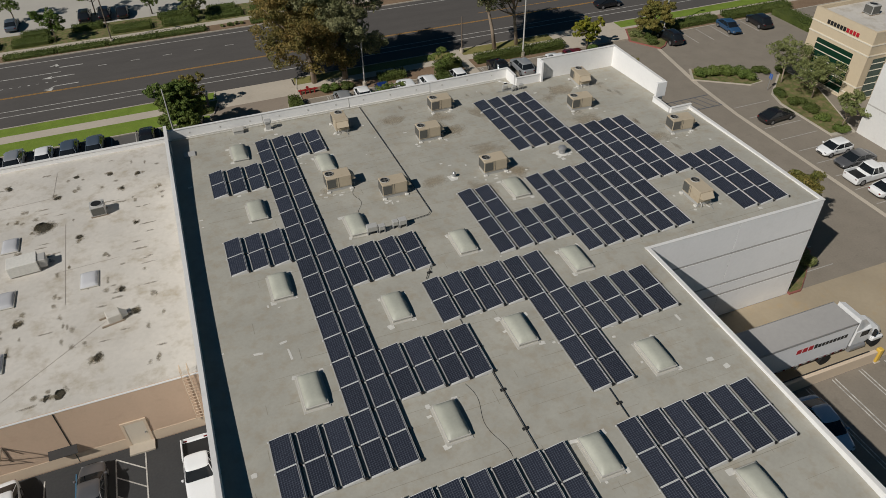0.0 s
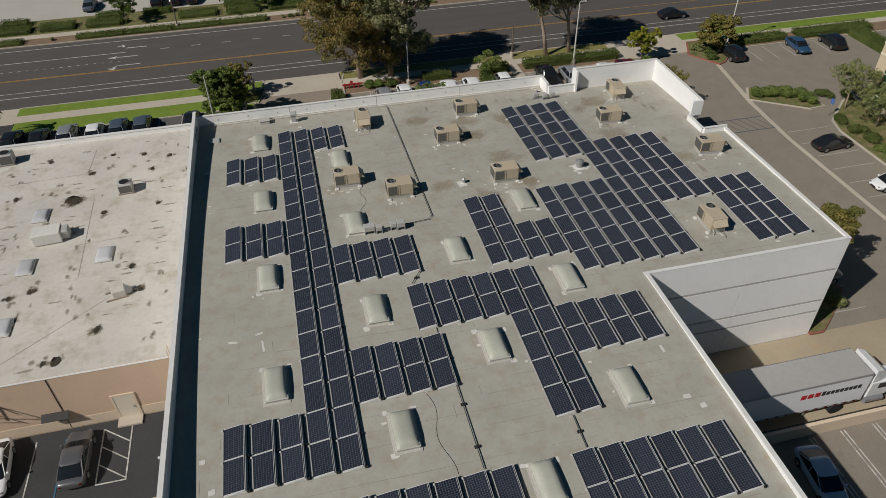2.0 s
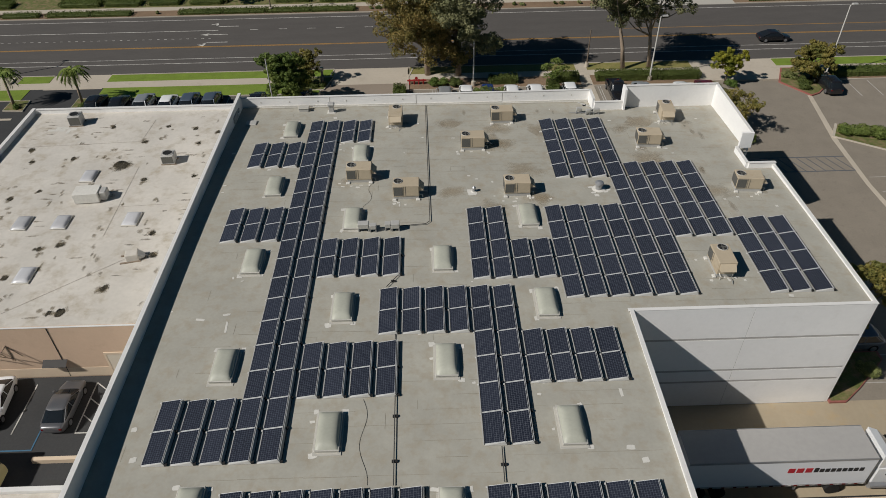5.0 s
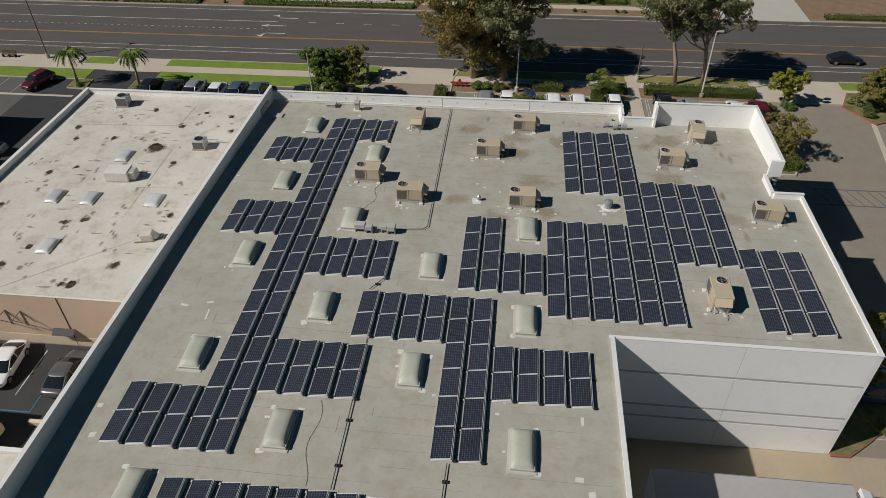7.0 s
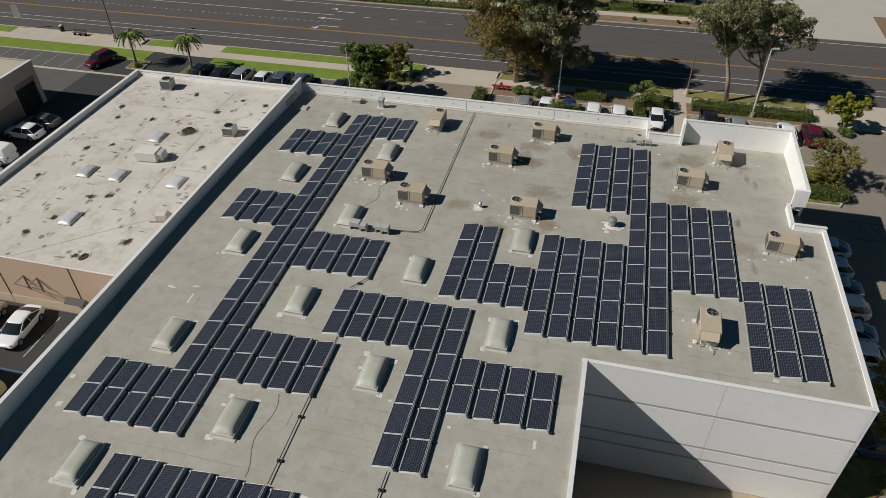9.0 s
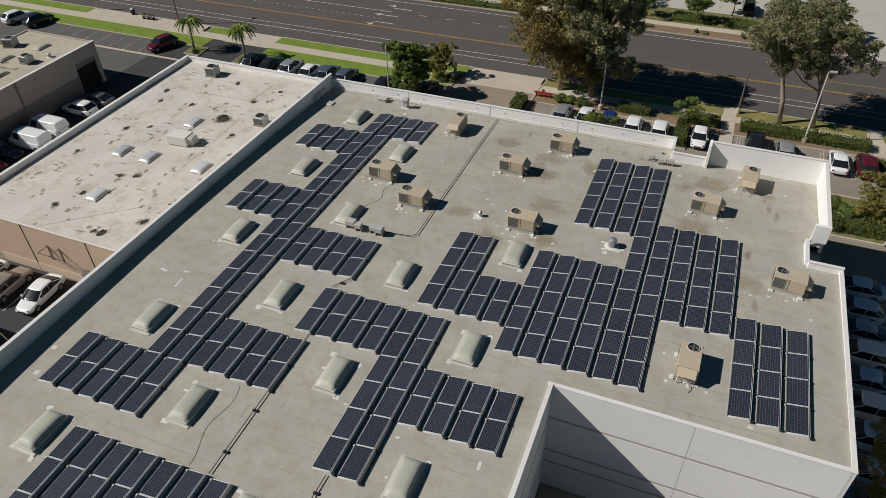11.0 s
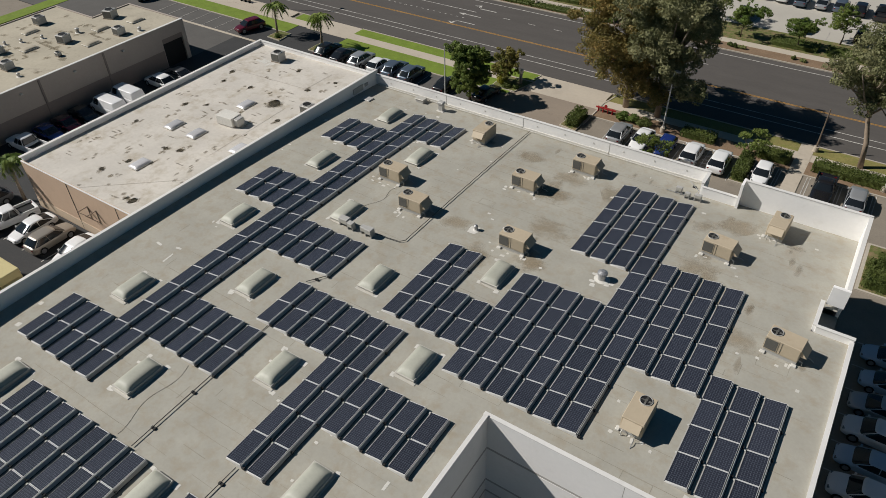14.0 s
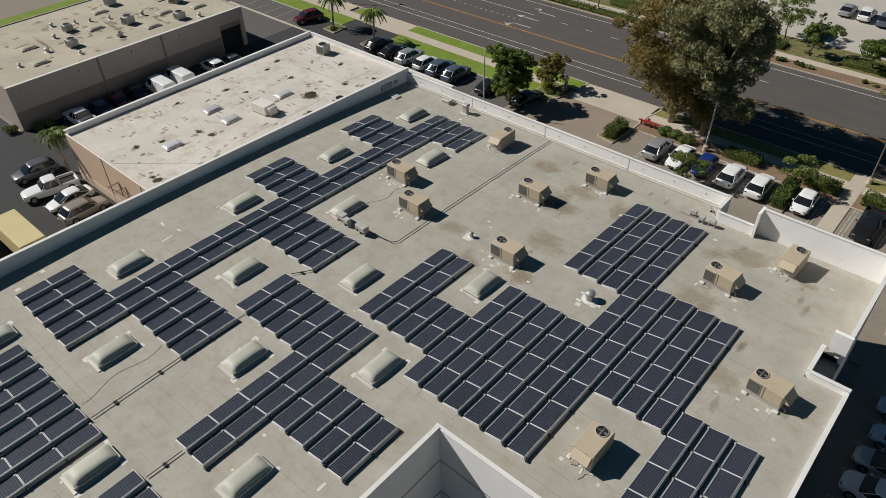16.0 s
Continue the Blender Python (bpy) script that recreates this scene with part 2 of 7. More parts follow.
M = {
    "membrane": mat("roof_membrane", (0.357, 0.341, 0.291), 0.9, 0, 0.09, 5, 0.2, 0.004, (0.30, 0.252, 0.18), 0.6, low=0.48),
    "membrane_white": mat("white_roof_coating", (0.53, 0.495, 0.44), 0.85, 0, 0.10, 3, 0.2, 0.006, (0.34, 0.285, 0.205), 0.75, low=0.5),
    "membrane_far": mat("aged_roof_coating", (0.40, 0.36, 0.28), 0.88, 0, 0.12, 3, 0.25, 0.006, (0.22, 0.19, 0.15), 0.7),
    "soot": smear("black_stain", (0.06, 0.052, 0.036), 0.92, 3.5),
    "grime": smear("brown_stain", (0.22, 0.18, 0.115), 0.5, 3.0),
    "rust": smear("rust_stain", (0.285, 0.225, 0.15), 0.32, 1.1),
    "wash": smear("dust_wash", (0.34, 0.275, 0.185), 0.42, 0.5),
    "mastic": mat("white_mastic", (0.58, 0.56, 0.51), 0.7, 0, 0.15, 6, 0.2, 0.004),
    "seam": mat("lap_seam", (0.255, 0.232, 0.185), 0.95, 0, 0.3, 3, 0.3),
    "wall_white": mat("white_painted_concrete", (0.80, 0.785, 0.76), 0.75, 0, 0.04, 4, 0.07, 0.002, (0.55, 0.52, 0.46), 0.25),
    "wall_groove": mat("grey_painted_groove", (0.43, 0.41, 0.38), 0.8, 0, 0.06, 4, 0.1),
    "coping": mat("white_coping", (0.66, 0.645, 0.615), 0.5, 0, 0.05, 4, 0.1, 0.0, (0.42, 0.40, 0.36), 0.4),
    "wall_tan": mat("tan_stucco", (0.535, 0.39, 0.28), 0.85, 0, 0.05, 5, 0.08, 0.003, (0.36, 0.25, 0.17), 0.3),
    "wall_cream": mat("cream_stucco_band", (0.60, 0.48, 0.355), 0.85, 0, 0.05, 5, 0.08, 0.003),
    "wall_mauve": mat("weathered_grey_wall", (0.36, 0.31, 0.27), 0.85, 0, 0.07, 4, 0.12, 0.003),
    "wall_mauve_dark": mat("dark_grey_wall_band", (0.20, 0.165, 0.145), 0.85, 0, 0.07, 4, 0.12, 0.003),
    "stone_beige": mat("beige_office_wall", (0.56, 0.46, 0.32), 0.8, 0, 0.05, 4, 0.08, 0.002),
    "stone_pale": mat("pale_office_band", (0.70, 0.64, 0.52), 0.8, 0, 0.05, 4, 0.08),
    "asphalt": mat("lot_asphalt", (0.225, 0.195, 0.156), 0.92, 0, 0.14, 6, 0.16, 0.006, (0.15, 0.125, 0.098), 0.6),
    "asphalt_grey": mat("grey_lot_asphalt", (0.10, 0.095, 0.088), 0.92, 0, 0.14, 6, 0.16, 0.006, (0.07, 0.065, 0.06), 0.6),
    "groundcover": mat("green_groundcover", (0.105, 0.12, 0.035), 0.95, 0, 0.45, 7, 0.35, 0.05, (0.24, 0.165, 0.095), 0.9, low=0.44),
    "asphalt_new": mat("fresh_asphalt", (0.044, 0.044, 0.044), 0.9, 0, 0.2, 6, 0.15, 0.006, (0.06, 0.055, 0.05), 0.5),
    "road": mat("road_asphalt", (0.086, 0.078, 0.071), 0.9, 0, 0.14, 6, 0.16, 0.005, (0.066, 0.060, 0.057), 0.5, stretch=(0.35, 1.3, 1)),
    "concrete": mat("pale_concrete", (0.44, 0.385, 0.31), 0.88, 0, 0.08, 3, 0.14, 0.003, (0.25, 0.205, 0.155), 0.5),
    "concrete_tan": mat("stained_dock_concrete", (0.34, 0.28, 0.195), 0.88, 0, 0.08, 3, 0.2, 0.003, (0.40, 0.27, 0.12), 0.6),
    "concrete_brown": mat("brown_drive_concrete", (0.25, 0.205, 0.16), 0.88, 0, 0.08, 3, 0.14, 0.003, (0.12, 0.095, 0.075), 0.4),
    "concrete_pale": mat("bleached_lot_concrete", (0.41, 0.385, 0.335), 0.88, 0, 0.06, 3, 0.1, 0.002, (0.38, 0.34, 0.30), 0.4),
    "kerb": mat("kerb_concrete", (0.42, 0.375, 0.31), 0.85, 0, 0.1, 4, 0.15, 0.002),
    "kerb_red": mat("red_kerb_paint", (0.27, 0.10, 0.08), 0.7, 0, 0.15, 4, 0.2),
    "mulch": mat("bark_mulch", (0.20, 0.135, 0.085), 0.95, 0, 0.35, 7, 0.3, 0.03, (0.28, 0.21, 0.13), 0.6),
    "grass": mat("lawn", (0.145, 0.205, 0.026), 0.9, 0, 0.35, 9, 0.3, 0.03, (0.23, 0.22, 0.055), 0.6),
    # dry grass; its dull tone also stands in for the gum trees' shade
    "grass_dry_shaded": mat("dry_grass_dulled_for_shade", (0.20, 0.175, 0.06), 0.92, 0, 0.4, 6, 0.35, 0.03, (0.15, 0.165, 0.04), 0.8, low=0.46),
    "line_white": mat("white_road_paint", (0.50, 0.48, 0.44), 0.7, 0, 0.3, 7, 0.25, 0.0, (0.16, 0.145, 0.13), 0.8, low=0.46),
    "line_faded": mat("faded_white_paint", (0.36, 0.34, 0.31), 0.8, 0, 0.3, 7, 0.3),
    "line_yellow": mat("yellow_road_paint", (0.38, 0.20, 0.045), 0.7, 0, 0.4, 7, 0.4),
    "stall_blue": mat("faded_blue_stall_paint", (0.05, 0.135, 0.215), 0.7, 0, 0.25, 7, 0.25),
    # near black: the awning's shadow is put into the sheet's colour
    "awning_shade": mat("awning_shadow_black", (0.03, 0.027, 0.025), 0.6, 0.1, 0.15, 4, 0.15),
    "line_blue": mat("blue_road_paint", (0.105, 0.11, 0.12), 0.7, 0, 0.2, 7, 0.2),
    "frame": mat("aluminium_frame", (0.62, 0.62, 0.61), 0.45, 0.15, 0.05, 4, 0.08),
    "deflector": mat("galvanised_deflector", (0.38, 0.375, 0.36), 0.7, 0.0, 0.08, 4, 0.1),
    "tray": mat("pale_mounting_tray", (0.52, 0.51, 0.48), 0.6, 0.1, 0.1, 4, 0.1),
    "bracket": mat("black_bracket", (0.02, 0.02, 0.02), 0.6),
    "dome": mat("milky_acrylic_dome", (0.385, 0.385, 0.32), 0.55, 0, 0.10, 6, 0.16, 0.0, (0.33, 0.315, 0.255), 0.6, spec=0.5, each=0.07),
    "dome_west": mat("grey_acrylic_dome", (0.46, 0.455, 0.46), 0.25, 0, 0.06, 2, 0.12, 0.0, spec=0.5, each=0.2),
    "curb": mat("skylight_kerb_metal", (0.50, 0.48, 0.43), 0.5, 0.2, 0.06, 4, 0.1),
    "unit": mat("beige_painted_steel", (0.45, 0.375, 0.27), 0.55, 0.0, 0.07, 5, 0.12, 0.0, (0.31, 0.205, 0.105), 0.55, each=0.05),
    "unit_grey": mat("grey_painted_steel", (0.42, 0.41, 0.385), 0.5, 0.1, 0.07, 5, 0.12),
    "coil": mat("condenser_coil", (0.13, 0.127, 0.115), 0.6, 0.3, 0.3, 20, 0.1),
    "black": mat("black_plastic", (0.018, 0.018, 0.018), 0.55),
    "conduit": mat("dull_grey_conduit", (0.07, 0.068, 0.064), 0.6, 0.2, 0.1, 5, 0.1),
    "steel": mat("bare_steel", (0.42, 0.42, 0.42), 0.4, 0.6, 0.1, 5, 0.1),
    "pole_paint": mat("pale_pole_paint", (0.55, 0.53, 0.49), 0.5, 0.1, 0.05, 4, 0.1),
    "pole_brown": mat("brown_pole_paint", (0.16, 0.125, 0.095), 0.6, 0.1, 0.05, 4, 0.1),
    "red_paint": mat("red_enamel", (0.30, 0.022, 0.022), 0.4),
    "yellow_paint": mat("yellow_enamel", (0.62, 0.40, 0.07), 0.6),
    "cream_paint": mat("cream_yellow_enamel", (0.50, 0.43, 0.22), 0.6, 0, 0.06, 4, 0.1),
    "blue_paint": mat("blue_enamel", (0.05, 0.12, 0.36), 0.5),
    "wood": mat("weathered_timber", (0.24, 0.19, 0.14), 0.85, 0, 0.2, 8, 0.2),
    "door_paint": mat("cream_door_paint", (0.60, 0.53, 0.43), 0.6, 0, 0.04, 4, 0.06),
    # black that stands for the shade inside an opening
    "opening_dark": mat("unlit_interior_black", (0.012, 0.012, 0.012), 0.8),
    "green_glass": mat("green_tinted_glass", (0.008, 0.035, 0.020), 0.08, 0, 0.1, 1, 0.2, spec=0.5),
    "bark": mat("grey_bark", (0.30, 0.235, 0.175), 0.9, 0, 0.3, 5, 0.3, 0.02, (0.34, 0.28, 0.22), 0.7),
    "bark_dark": mat("brown_bark", (0.10, 0.075, 0.05), 0.9, 0, 0.3, 6, 0.3, 0.02),
    "gum": leaf("gum_leaves", (0.135, 0.146, 0.062), (0.35, 0.335, 0.175)),
    "gum_rust": leaf("rusty_gum_leaves", (0.145, 0.142, 0.044), (0.38, 0.25, 0.08)),
    "leaf_green": leaf("green_leaves", (0.085, 0.145, 0.028), (0.20, 0.25, 0.06)),
    "leaf_bright": leaf("bright_leaves", (0.10, 0.155, 0.034), (0.24, 0.275, 0.07)),
    "leaf_yellow": leaf("yellow_leaves", (0.19, 0.21, 0.028), (0.46, 0.40, 0.05)),
    "leaf_olive": leaf("olive_leaves", (0.16, 0.19, 0.062), (0.33, 0.34, 0.14)),
    "leaf_red": leaf("reddish_leaves", (0.14, 0.155, 0.042), (0.34, 0.25, 0.065)),
    "hedge": leaf("hedge_leaves", (0.082, 0.112, 0.027), (0.14, 0.165, 0.045)),
    "palm": leaf("palm_leaves", (0.12, 0.19, 0.036), (0.32, 0.37, 0.09)),
    "solar": solar_glass(),
    "car_glass": glass_dark("car_glass"),
    "tyre": mat("tyre_rubber", (0.015, 0.015, 0.015), 0.8),
    "rim": mat("alloy_rim", (0.35, 0.35, 0.36), 0.35, 0.7),
    "lamp_clear": mat("clear_lamp", (0.22, 0.22, 0.22), 0.2, 0.2),
    "lamp_red": mat("red_lamp", (0.13, 0.008, 0.008), 0.2),
    "trailer_roof": mat("grey_trailer_roof", (0.38, 0.365, 0.345), 0.6, 0.1, 0.08, 3, 0.12),
    "trailer_white": mat("white_trailer_panel", (0.70, 0.70, 0.70), 0.4, 0, 0.03, 4, 0.05),
    "sign_black": mat("black_lettering_block", (0.02, 0.02, 0.02), 0.5),
    "sign_red": mat("red_lettering_block", (0.42, 0.02, 0.03), 0.5),
}
CAR_PAINT = {
    "white": paint("white_car_paint", (0.72, 0.72, 0.71)),
    "silver": paint("silver_car_paint", (0.42, 0.43, 0.44), 0.3, 0.5),
    "grey": paint("grey_car_paint", (0.13, 0.13, 0.135), 0.3, 0.4),
    "bluegrey": paint("blue_grey_car_paint", (0.11, 0.14, 0.18), 0.3, 0.4),
    "black": paint("black_car_paint", (0.012, 0.012, 0.014)),
    "blue": paint("dark_blue_car_paint", (0.012, 0.03, 0.14)),
    "teal": paint("teal_blue_car_paint", (0.025, 0.065, 0.13)),
    "ice": paint("ice_blue_car_paint", (0.36, 0.47, 0.58)),
    "red": paint("maroon_car_paint", (0.09, 0.008, 0.016)),
    "tan": paint("champagne_car_paint", (0.35, 0.31, 0.26), 0.3, 0.4),
}


# ---- mesh tools ----
class Shape:
    """Collects faces of one mesh."""

    def __init__(self):
        self.v, self.f = [], []

    def add(self, verts, faces, m=None):
        k = len(self.v)
        self.v += [tuple(m @ Vector(p)) if m else tuple(p) for p in verts]
        self.f += [tuple(k + i for i in f) for f in faces]
        return self

    def box(self, x0, y0, z0, x1, y1, z1, m=None):
        p = [(x0, y0, z0), (x1, y0, z0), (x1, y1, z0), (x0, y1, z0), (x0, y0, z1), (x1, y0, z1), (x1, y1, z1), (x0, y1, z1)]
        return self.add(p, [(3, 2, 1, 0), (4, 5, 6, 7), (0, 1, 5, 4), (1, 2, 6, 5), (2, 3, 7, 6), (3, 0, 4, 7)], m)

    def rbox(self, x0, y0, z0, x1, y1, z1, r=0.04, m=None):
        """A box whose upright and top edges are chamfered."""
        def ring(i, z):
            return [(x0 + i + r, y0 + i, z), (x1 - i - r, y0 + i, z), (x1 - i, y0 + i + r, z), (x1 - i, y1 - i - r, z),
                    (x1 - i - r, y1 - i, z), (x0 + i + r, y1 - i, z), (x0 + i, y1 - i - r, z), (x0 + i, y0 + i + r, z)]
        return self.loft([ring(0, z0), ring(0, z1 - r), ring(r, z1)], m)

    def loft(self, rings, m=None, cap=True):
        k = len(rings[0])
        verts = [p for r in rings for p in r]
        faces = [(j * k + i, j * k + (i + 1) % k, (j + 1) * k + (i + 1) % k, (j + 1) * k + i) for j in range(len(rings) - 1) for i in range(k)]
        if cap:
            faces += [tuple(range(k - 1, -1, -1)), tuple((len(rings) - 1) * k + i for i in range(k))]
        return self.add(verts, faces, m)

    def tube(self, points, radii, sides=8, cap=True):
        rings = []
        pts = [Vector(p) for p in points]
        for i, p in enumerate(pts):
            d = (pts[min(i + 1, len(pts) - 1)] - pts[max(i - 1, 0)]).normalized()
            a = d.cross(Vector((0, 0, 1)))
            if a.length < 0.01:
                a = Vector((1, 0, 0))
            a.normalize()
            b = d.cross(a)
            r = radii[i] if isinstance(radii, (list, tuple)) else radii
            rings.append([tuple(p + r * (math.cos(2 * math.pi * k / sides) * a + math.sin(2 * math.pi * k / sides) * b)) for k in range(sides)])
        return self.loft(rings, None, cap)

    def sheet(self, x0, y0, x1, y1, z):
        return self.add([(x0, y0, z), (x1, y0, z), (x1, y1, z), (x0, y1, z)], [(0, 1, 2, 3)])

    def prism(self, outline, z0, z1):
        area = sum(a[0] * b[1] - b[0] * a[1] for a, b in zip(outline, outline[1:] + outline[:1]))
        o = outline if area > 0 else outline[::-1]
        return self.loft([[(x, y, z0) for x, y in o], [(x, y, z1) for x, y in o]])

    def mesh(self, name, material, smooth=False):
        me = bpy.data.meshes.new(name)
        me.from_pydata(self.v, [], self.f)
        me.materials.append(material)
        if smooth:
            me.polygons.foreach_set("use_smooth", [True] * len(me.polygons))
        me.update()
        return me


def empty(name, label, category, group="", m=None, kind=""):
    ob = new(name)
    if m:
        ob.matrix_basis = m
    return tagged(ob, label, category, group, kind)


def part(name, shape, material, parent=None, label="", smooth=False):
    me = shape if isinstance(shape, bpy.types.Mesh) else shape.mesh(name, material, smooth)
    ob = new(name, me)
    ob.parent = parent
    return tagged(ob, label)


def structure(name, shape, material, label, category, smooth=False):
    return tagged(part(name, shape, material, None, "", smooth), label, category, "", "structure")


# ---- heights of the main roof, which falls towards the street ----
def panel_z(x, y):
    return 10.0475 - 0.0059 * (x - 20) - 0.0113 * (y - 35) - 0.0875 * ((y - 35) / 10) ** 2


def roof_z(x, y):
    return panel_z(x, y) - 0.17


# ---- ground, street and lots ----
structure("ground", Shape().sheet(-1500, -1500, 1500, 1500, -0.16), M["asphalt"], "wide plain of worn grey-brown asphalt under the whole district", "ground")
KERB_S, KERB_N = 88.6, 109.2
structure("road", Shape().box(-400, KERB_S, -0.3, 400, KERB_N, -0.06), M["road"], "dark asphalt street with worn lane paint", "road")


def pad(name, x0, y0, x1, y1, z, material, label, category="pavement"):
    return structure(name, Shape().box(x0, y0, -0.3, x1, y1, z), material, label, category)


pad("lot_front", -3, 61.2, 42.9, 81.6, 0.0, M["asphalt"], "grey-brown asphalt car park between building and street", "car park")
pad("lot_front_west", -110, 68.4, -3, 81.6, 0.0, M["asphalt_grey"], "dark grey asphalt car park before the lawn", "car park")
pad("lot_east", 42.9, 12, 130, 81.6, 0.004, M["asphalt"], "grey-brown asphalt drive and car park beside the building", "car park")
pad("lot_dock", 27.2, -20, 42.9, 30.6, 0.0, M["asphalt"], "grey-brown asphalt yard behind the loading dock", "car park")
pad("lot_south_west", -42, 4, -4.4, 35.2, 0.006, M["asphalt_new"], "dark fresh asphalt car park with white stall lines", "car park")
pad("lot_far_south", -110, 4, -42, 35.2, 0.004, M["asphalt_new"], "dark asphalt yard south of the grey building", "car park")
pad("verge_far_west", -82, 35.3, -79, 81.3, 0.05, M["grass"], "strip of grass behind the grey building", "lawn")
pad("lane_west", -43.4, 35.2, -28.9, 81.6, 0.004, M["asphalt_new"], "dark asphalt lane between two industrial buildings", "lane")
pad("lot_north", -120, 119.4, 160, 220, 0.0, M["concrete_pale"], "bleached pale concrete car park across the street", "car park")
pad("dock_slab", 27.2, 22.2, 60, 30.6, 0.012, M["concrete_tan"], "tan stained concrete slab of a loading dock", "slab")

# verges along the near side of the street
for i, (x0, x1) in enumerate([(-120, -48), (-40.5, -36.3), (-28.6, 1.6)]):
    pad(f"verge_{i + 1}", x0, 86.4, x1, KERB_S - 0.16, 0.05, M["grass"], "mown green grass strip between kerb and sidewalk", "lawn")
for i, (x0, x1) in enumerate([(-120, -38), (-28.4, 0.2)]):
    pad(f"lawn_{i + 1}", x0, 81.6, x1, 84.6, 0.05, M["grass"], "mown green lawn along the car park", "lawn")
pad("sidewalk_west", -120, 84.6, 2.6, 86.4, 0.045, M["concrete"], "pale concrete sidewalk", "pavement")
pad("drive_apron_west", -36.3, 84.4, -28.6, KERB_S, 0.03, M["concrete"], "pale concrete drive apron", "pavement")
pad("drive_west", -38, 79.5, -28.4, 84.6, 0.012, M["asphalt_new"], "dark asphalt entrance drive", "drive")
pad("drive_apron_front", 1.6, 83.8, 11.6, KERB_S, 0.03, M["concrete"], "pale concrete drive apron with scored joints", "pavement")
pad("drive_front", 0.2, 76.0, 11.6, 83.8, 0.016, M["concrete_brown"], "brown exposed-aggregate concrete entrance drive", "drive")
pad("bus_pad", -64, 86.4, -41.5, KERB_S - 0.16, 0.052, M["concrete"], "pale concrete waiting area with a bench", "pavement")
# tree shade is put into this strip's colour, on top of the dryness
pad("verge_east", 11.9, 86.4, 50.2, KERB_S - 0.16, 0.05, M["grass_dry_shaded"], "dry patchy grass strip, dulled in colour for the shade of the trees", "lawn")
pad("sidewalk_east", 11.6, 84.8, 50.2, 86.4, 0.045, M["concrete"], "pale concrete sidewalk under the trees", "pavement")
pad("bed_front", 11.9, 81.9, 50.2, 84.8, 0.06, M["mulch"], "planting bed of bark mulch with hedges", "bed")
pad("walk_front", 34.3, 76.5, 35.8, KERB_S - 0.16, 0.07, M["concrete"], "narrow concrete path from car park to street", "pavement")
pad("drive_apron_east", 50.2, 82.4, 61.5, KERB_S, 0.03, M["concrete"], "pale concrete drive apron", "pavement")
pad("verge_far_east", 61.5, 86.3, 160, KERB_S - 0.16, 0.05, M["grass"], "mown green grass strip beside the street", "lawn")
pad("sidewalk_far_east", 61.5, 84.8, 160, 86.3, 0.045, M["concrete"], "pale concrete sidewalk", "pavement")
pad("bed_far_east", 61.6, 81.9, 160, 84.8, 0.06, M["mulch"], "planting bed of bark mulch and shrubs", "bed")

# kerbs
def kerb(name, points, material=M["kerb"], w=0.16, h=0.1, label="worn concrete kerb", z0=-0.2):
    s = Shape()
    for (ax, ay), (bx, by) in zip(points, points[1:]):
        d = Vector((bx - ax, by - ay, 0))
        m = Matrix.Translation((ax, ay, 0)) @ Matrix.Rotation(math.atan2(d.y, d.x), 4, "Z")
        s.box(0, -w / 2, z0, d.length, w / 2, h, m)
    return structure(name, s, material, label, "kerb")


for i, (x0, x1) in enumerate([(-120, -36.3), (-28.6, 1.6), (11.6, 50.2), (61.5, 160)]):
    kerb(f"kerb_street_{i + 1}", [(x0, KERB_S - 0.08), (x1, KERB_S - 0.08)])
kerb("kerb_lot_west", [(-120, 81.5), (-38, 81.5)])
kerb("kerb_lot_mid", [(-28.3, 81.5), (0.2, 81.5)])
kerb("kerb_drive_left", [(0.2, 81.5), (0.9, 84.5), (1.6, 88.4)])
kerb("kerb_drive_right", [(11.7, 79.5), (11.7, 85.5), (12.3, 88.3)])
kerb("kerb_lot_front", [(11.9, 81.8), (50.1, 81.8), (50.1, 88.2)])
kerb("kerb_lot_far", [(61.6, 81.8), (130, 81.8)])
kerb("kerb_north", [(-120, KERB_N + 0.08), (51.0, KERB_N + 0.08)], h=0.08)
kerb("kerb_north_east", [(64, KERB_N + 0.08), (160, KERB_N + 0.08)], h=0.08)

# the far side of the street
pad("bed_north", -120, KERB_N + 0.16, 51, 111.8, 0.05, M["mulch"], "roadside bed of bark mulch with clipped shrubs", "bed")
pad("sidewalk_north", -120, 111.8, 51, 113.4, 0.055, M["concrete"], "pale concrete sidewalk across the street", "pavement")
pad("bed_north_back", -120, 113.4, 51, 119.4, 0.06, M["groundcover"], "deep planting bed of groundcover and young trees", "bed")
pad("apron_north", 51, KERB_N - 0.1, 64, 119.5, 0.02, M["concrete_pale"], "wide bleached concrete drive apron across the street", "pavement")
pad("bed_north_far", 64, KERB_N + 0.16, 160, 119.4, 0.05, M["mulch"], "roadside bed of bark mulch and low plants", "bed")


# ---- road paint ----
def stripe(name, x0, y0, x1, y1, material=M["line_white"], z=-0.052, label="worn white lane line"):
    return structure(name, Shape().box(x0, y0, z - 0.02, x1, y1, z), material, label, "road marking")


stripe("edge_line_north", -120, 107.75, 160, 107.88)
stripe("lane_line_north", -120, 103.3, -17.5, 103.43)
stripe("bike_line_inner", -120, 93.26, 160, 93.37)
stripe("bike_line_outer", -120, 91.8, 160, 91.93)
stripe("centre_line_a", -120, 97.2, 160, 97.31, M["line_yellow"], label="worn yellow centre line")
stripe("centre_line_b", -120, 97.42, 160, 97.53, M["line_yellow"], label="worn yellow centre line")
stripe("turn_lane_line", 44, 100.35, 160, 100.46, M["line_yellow"], label="worn yellow turn-lane line")
dashes = empty("lane_dashes", "row of short white lane dashes on the road", "road marking", kind="structure")
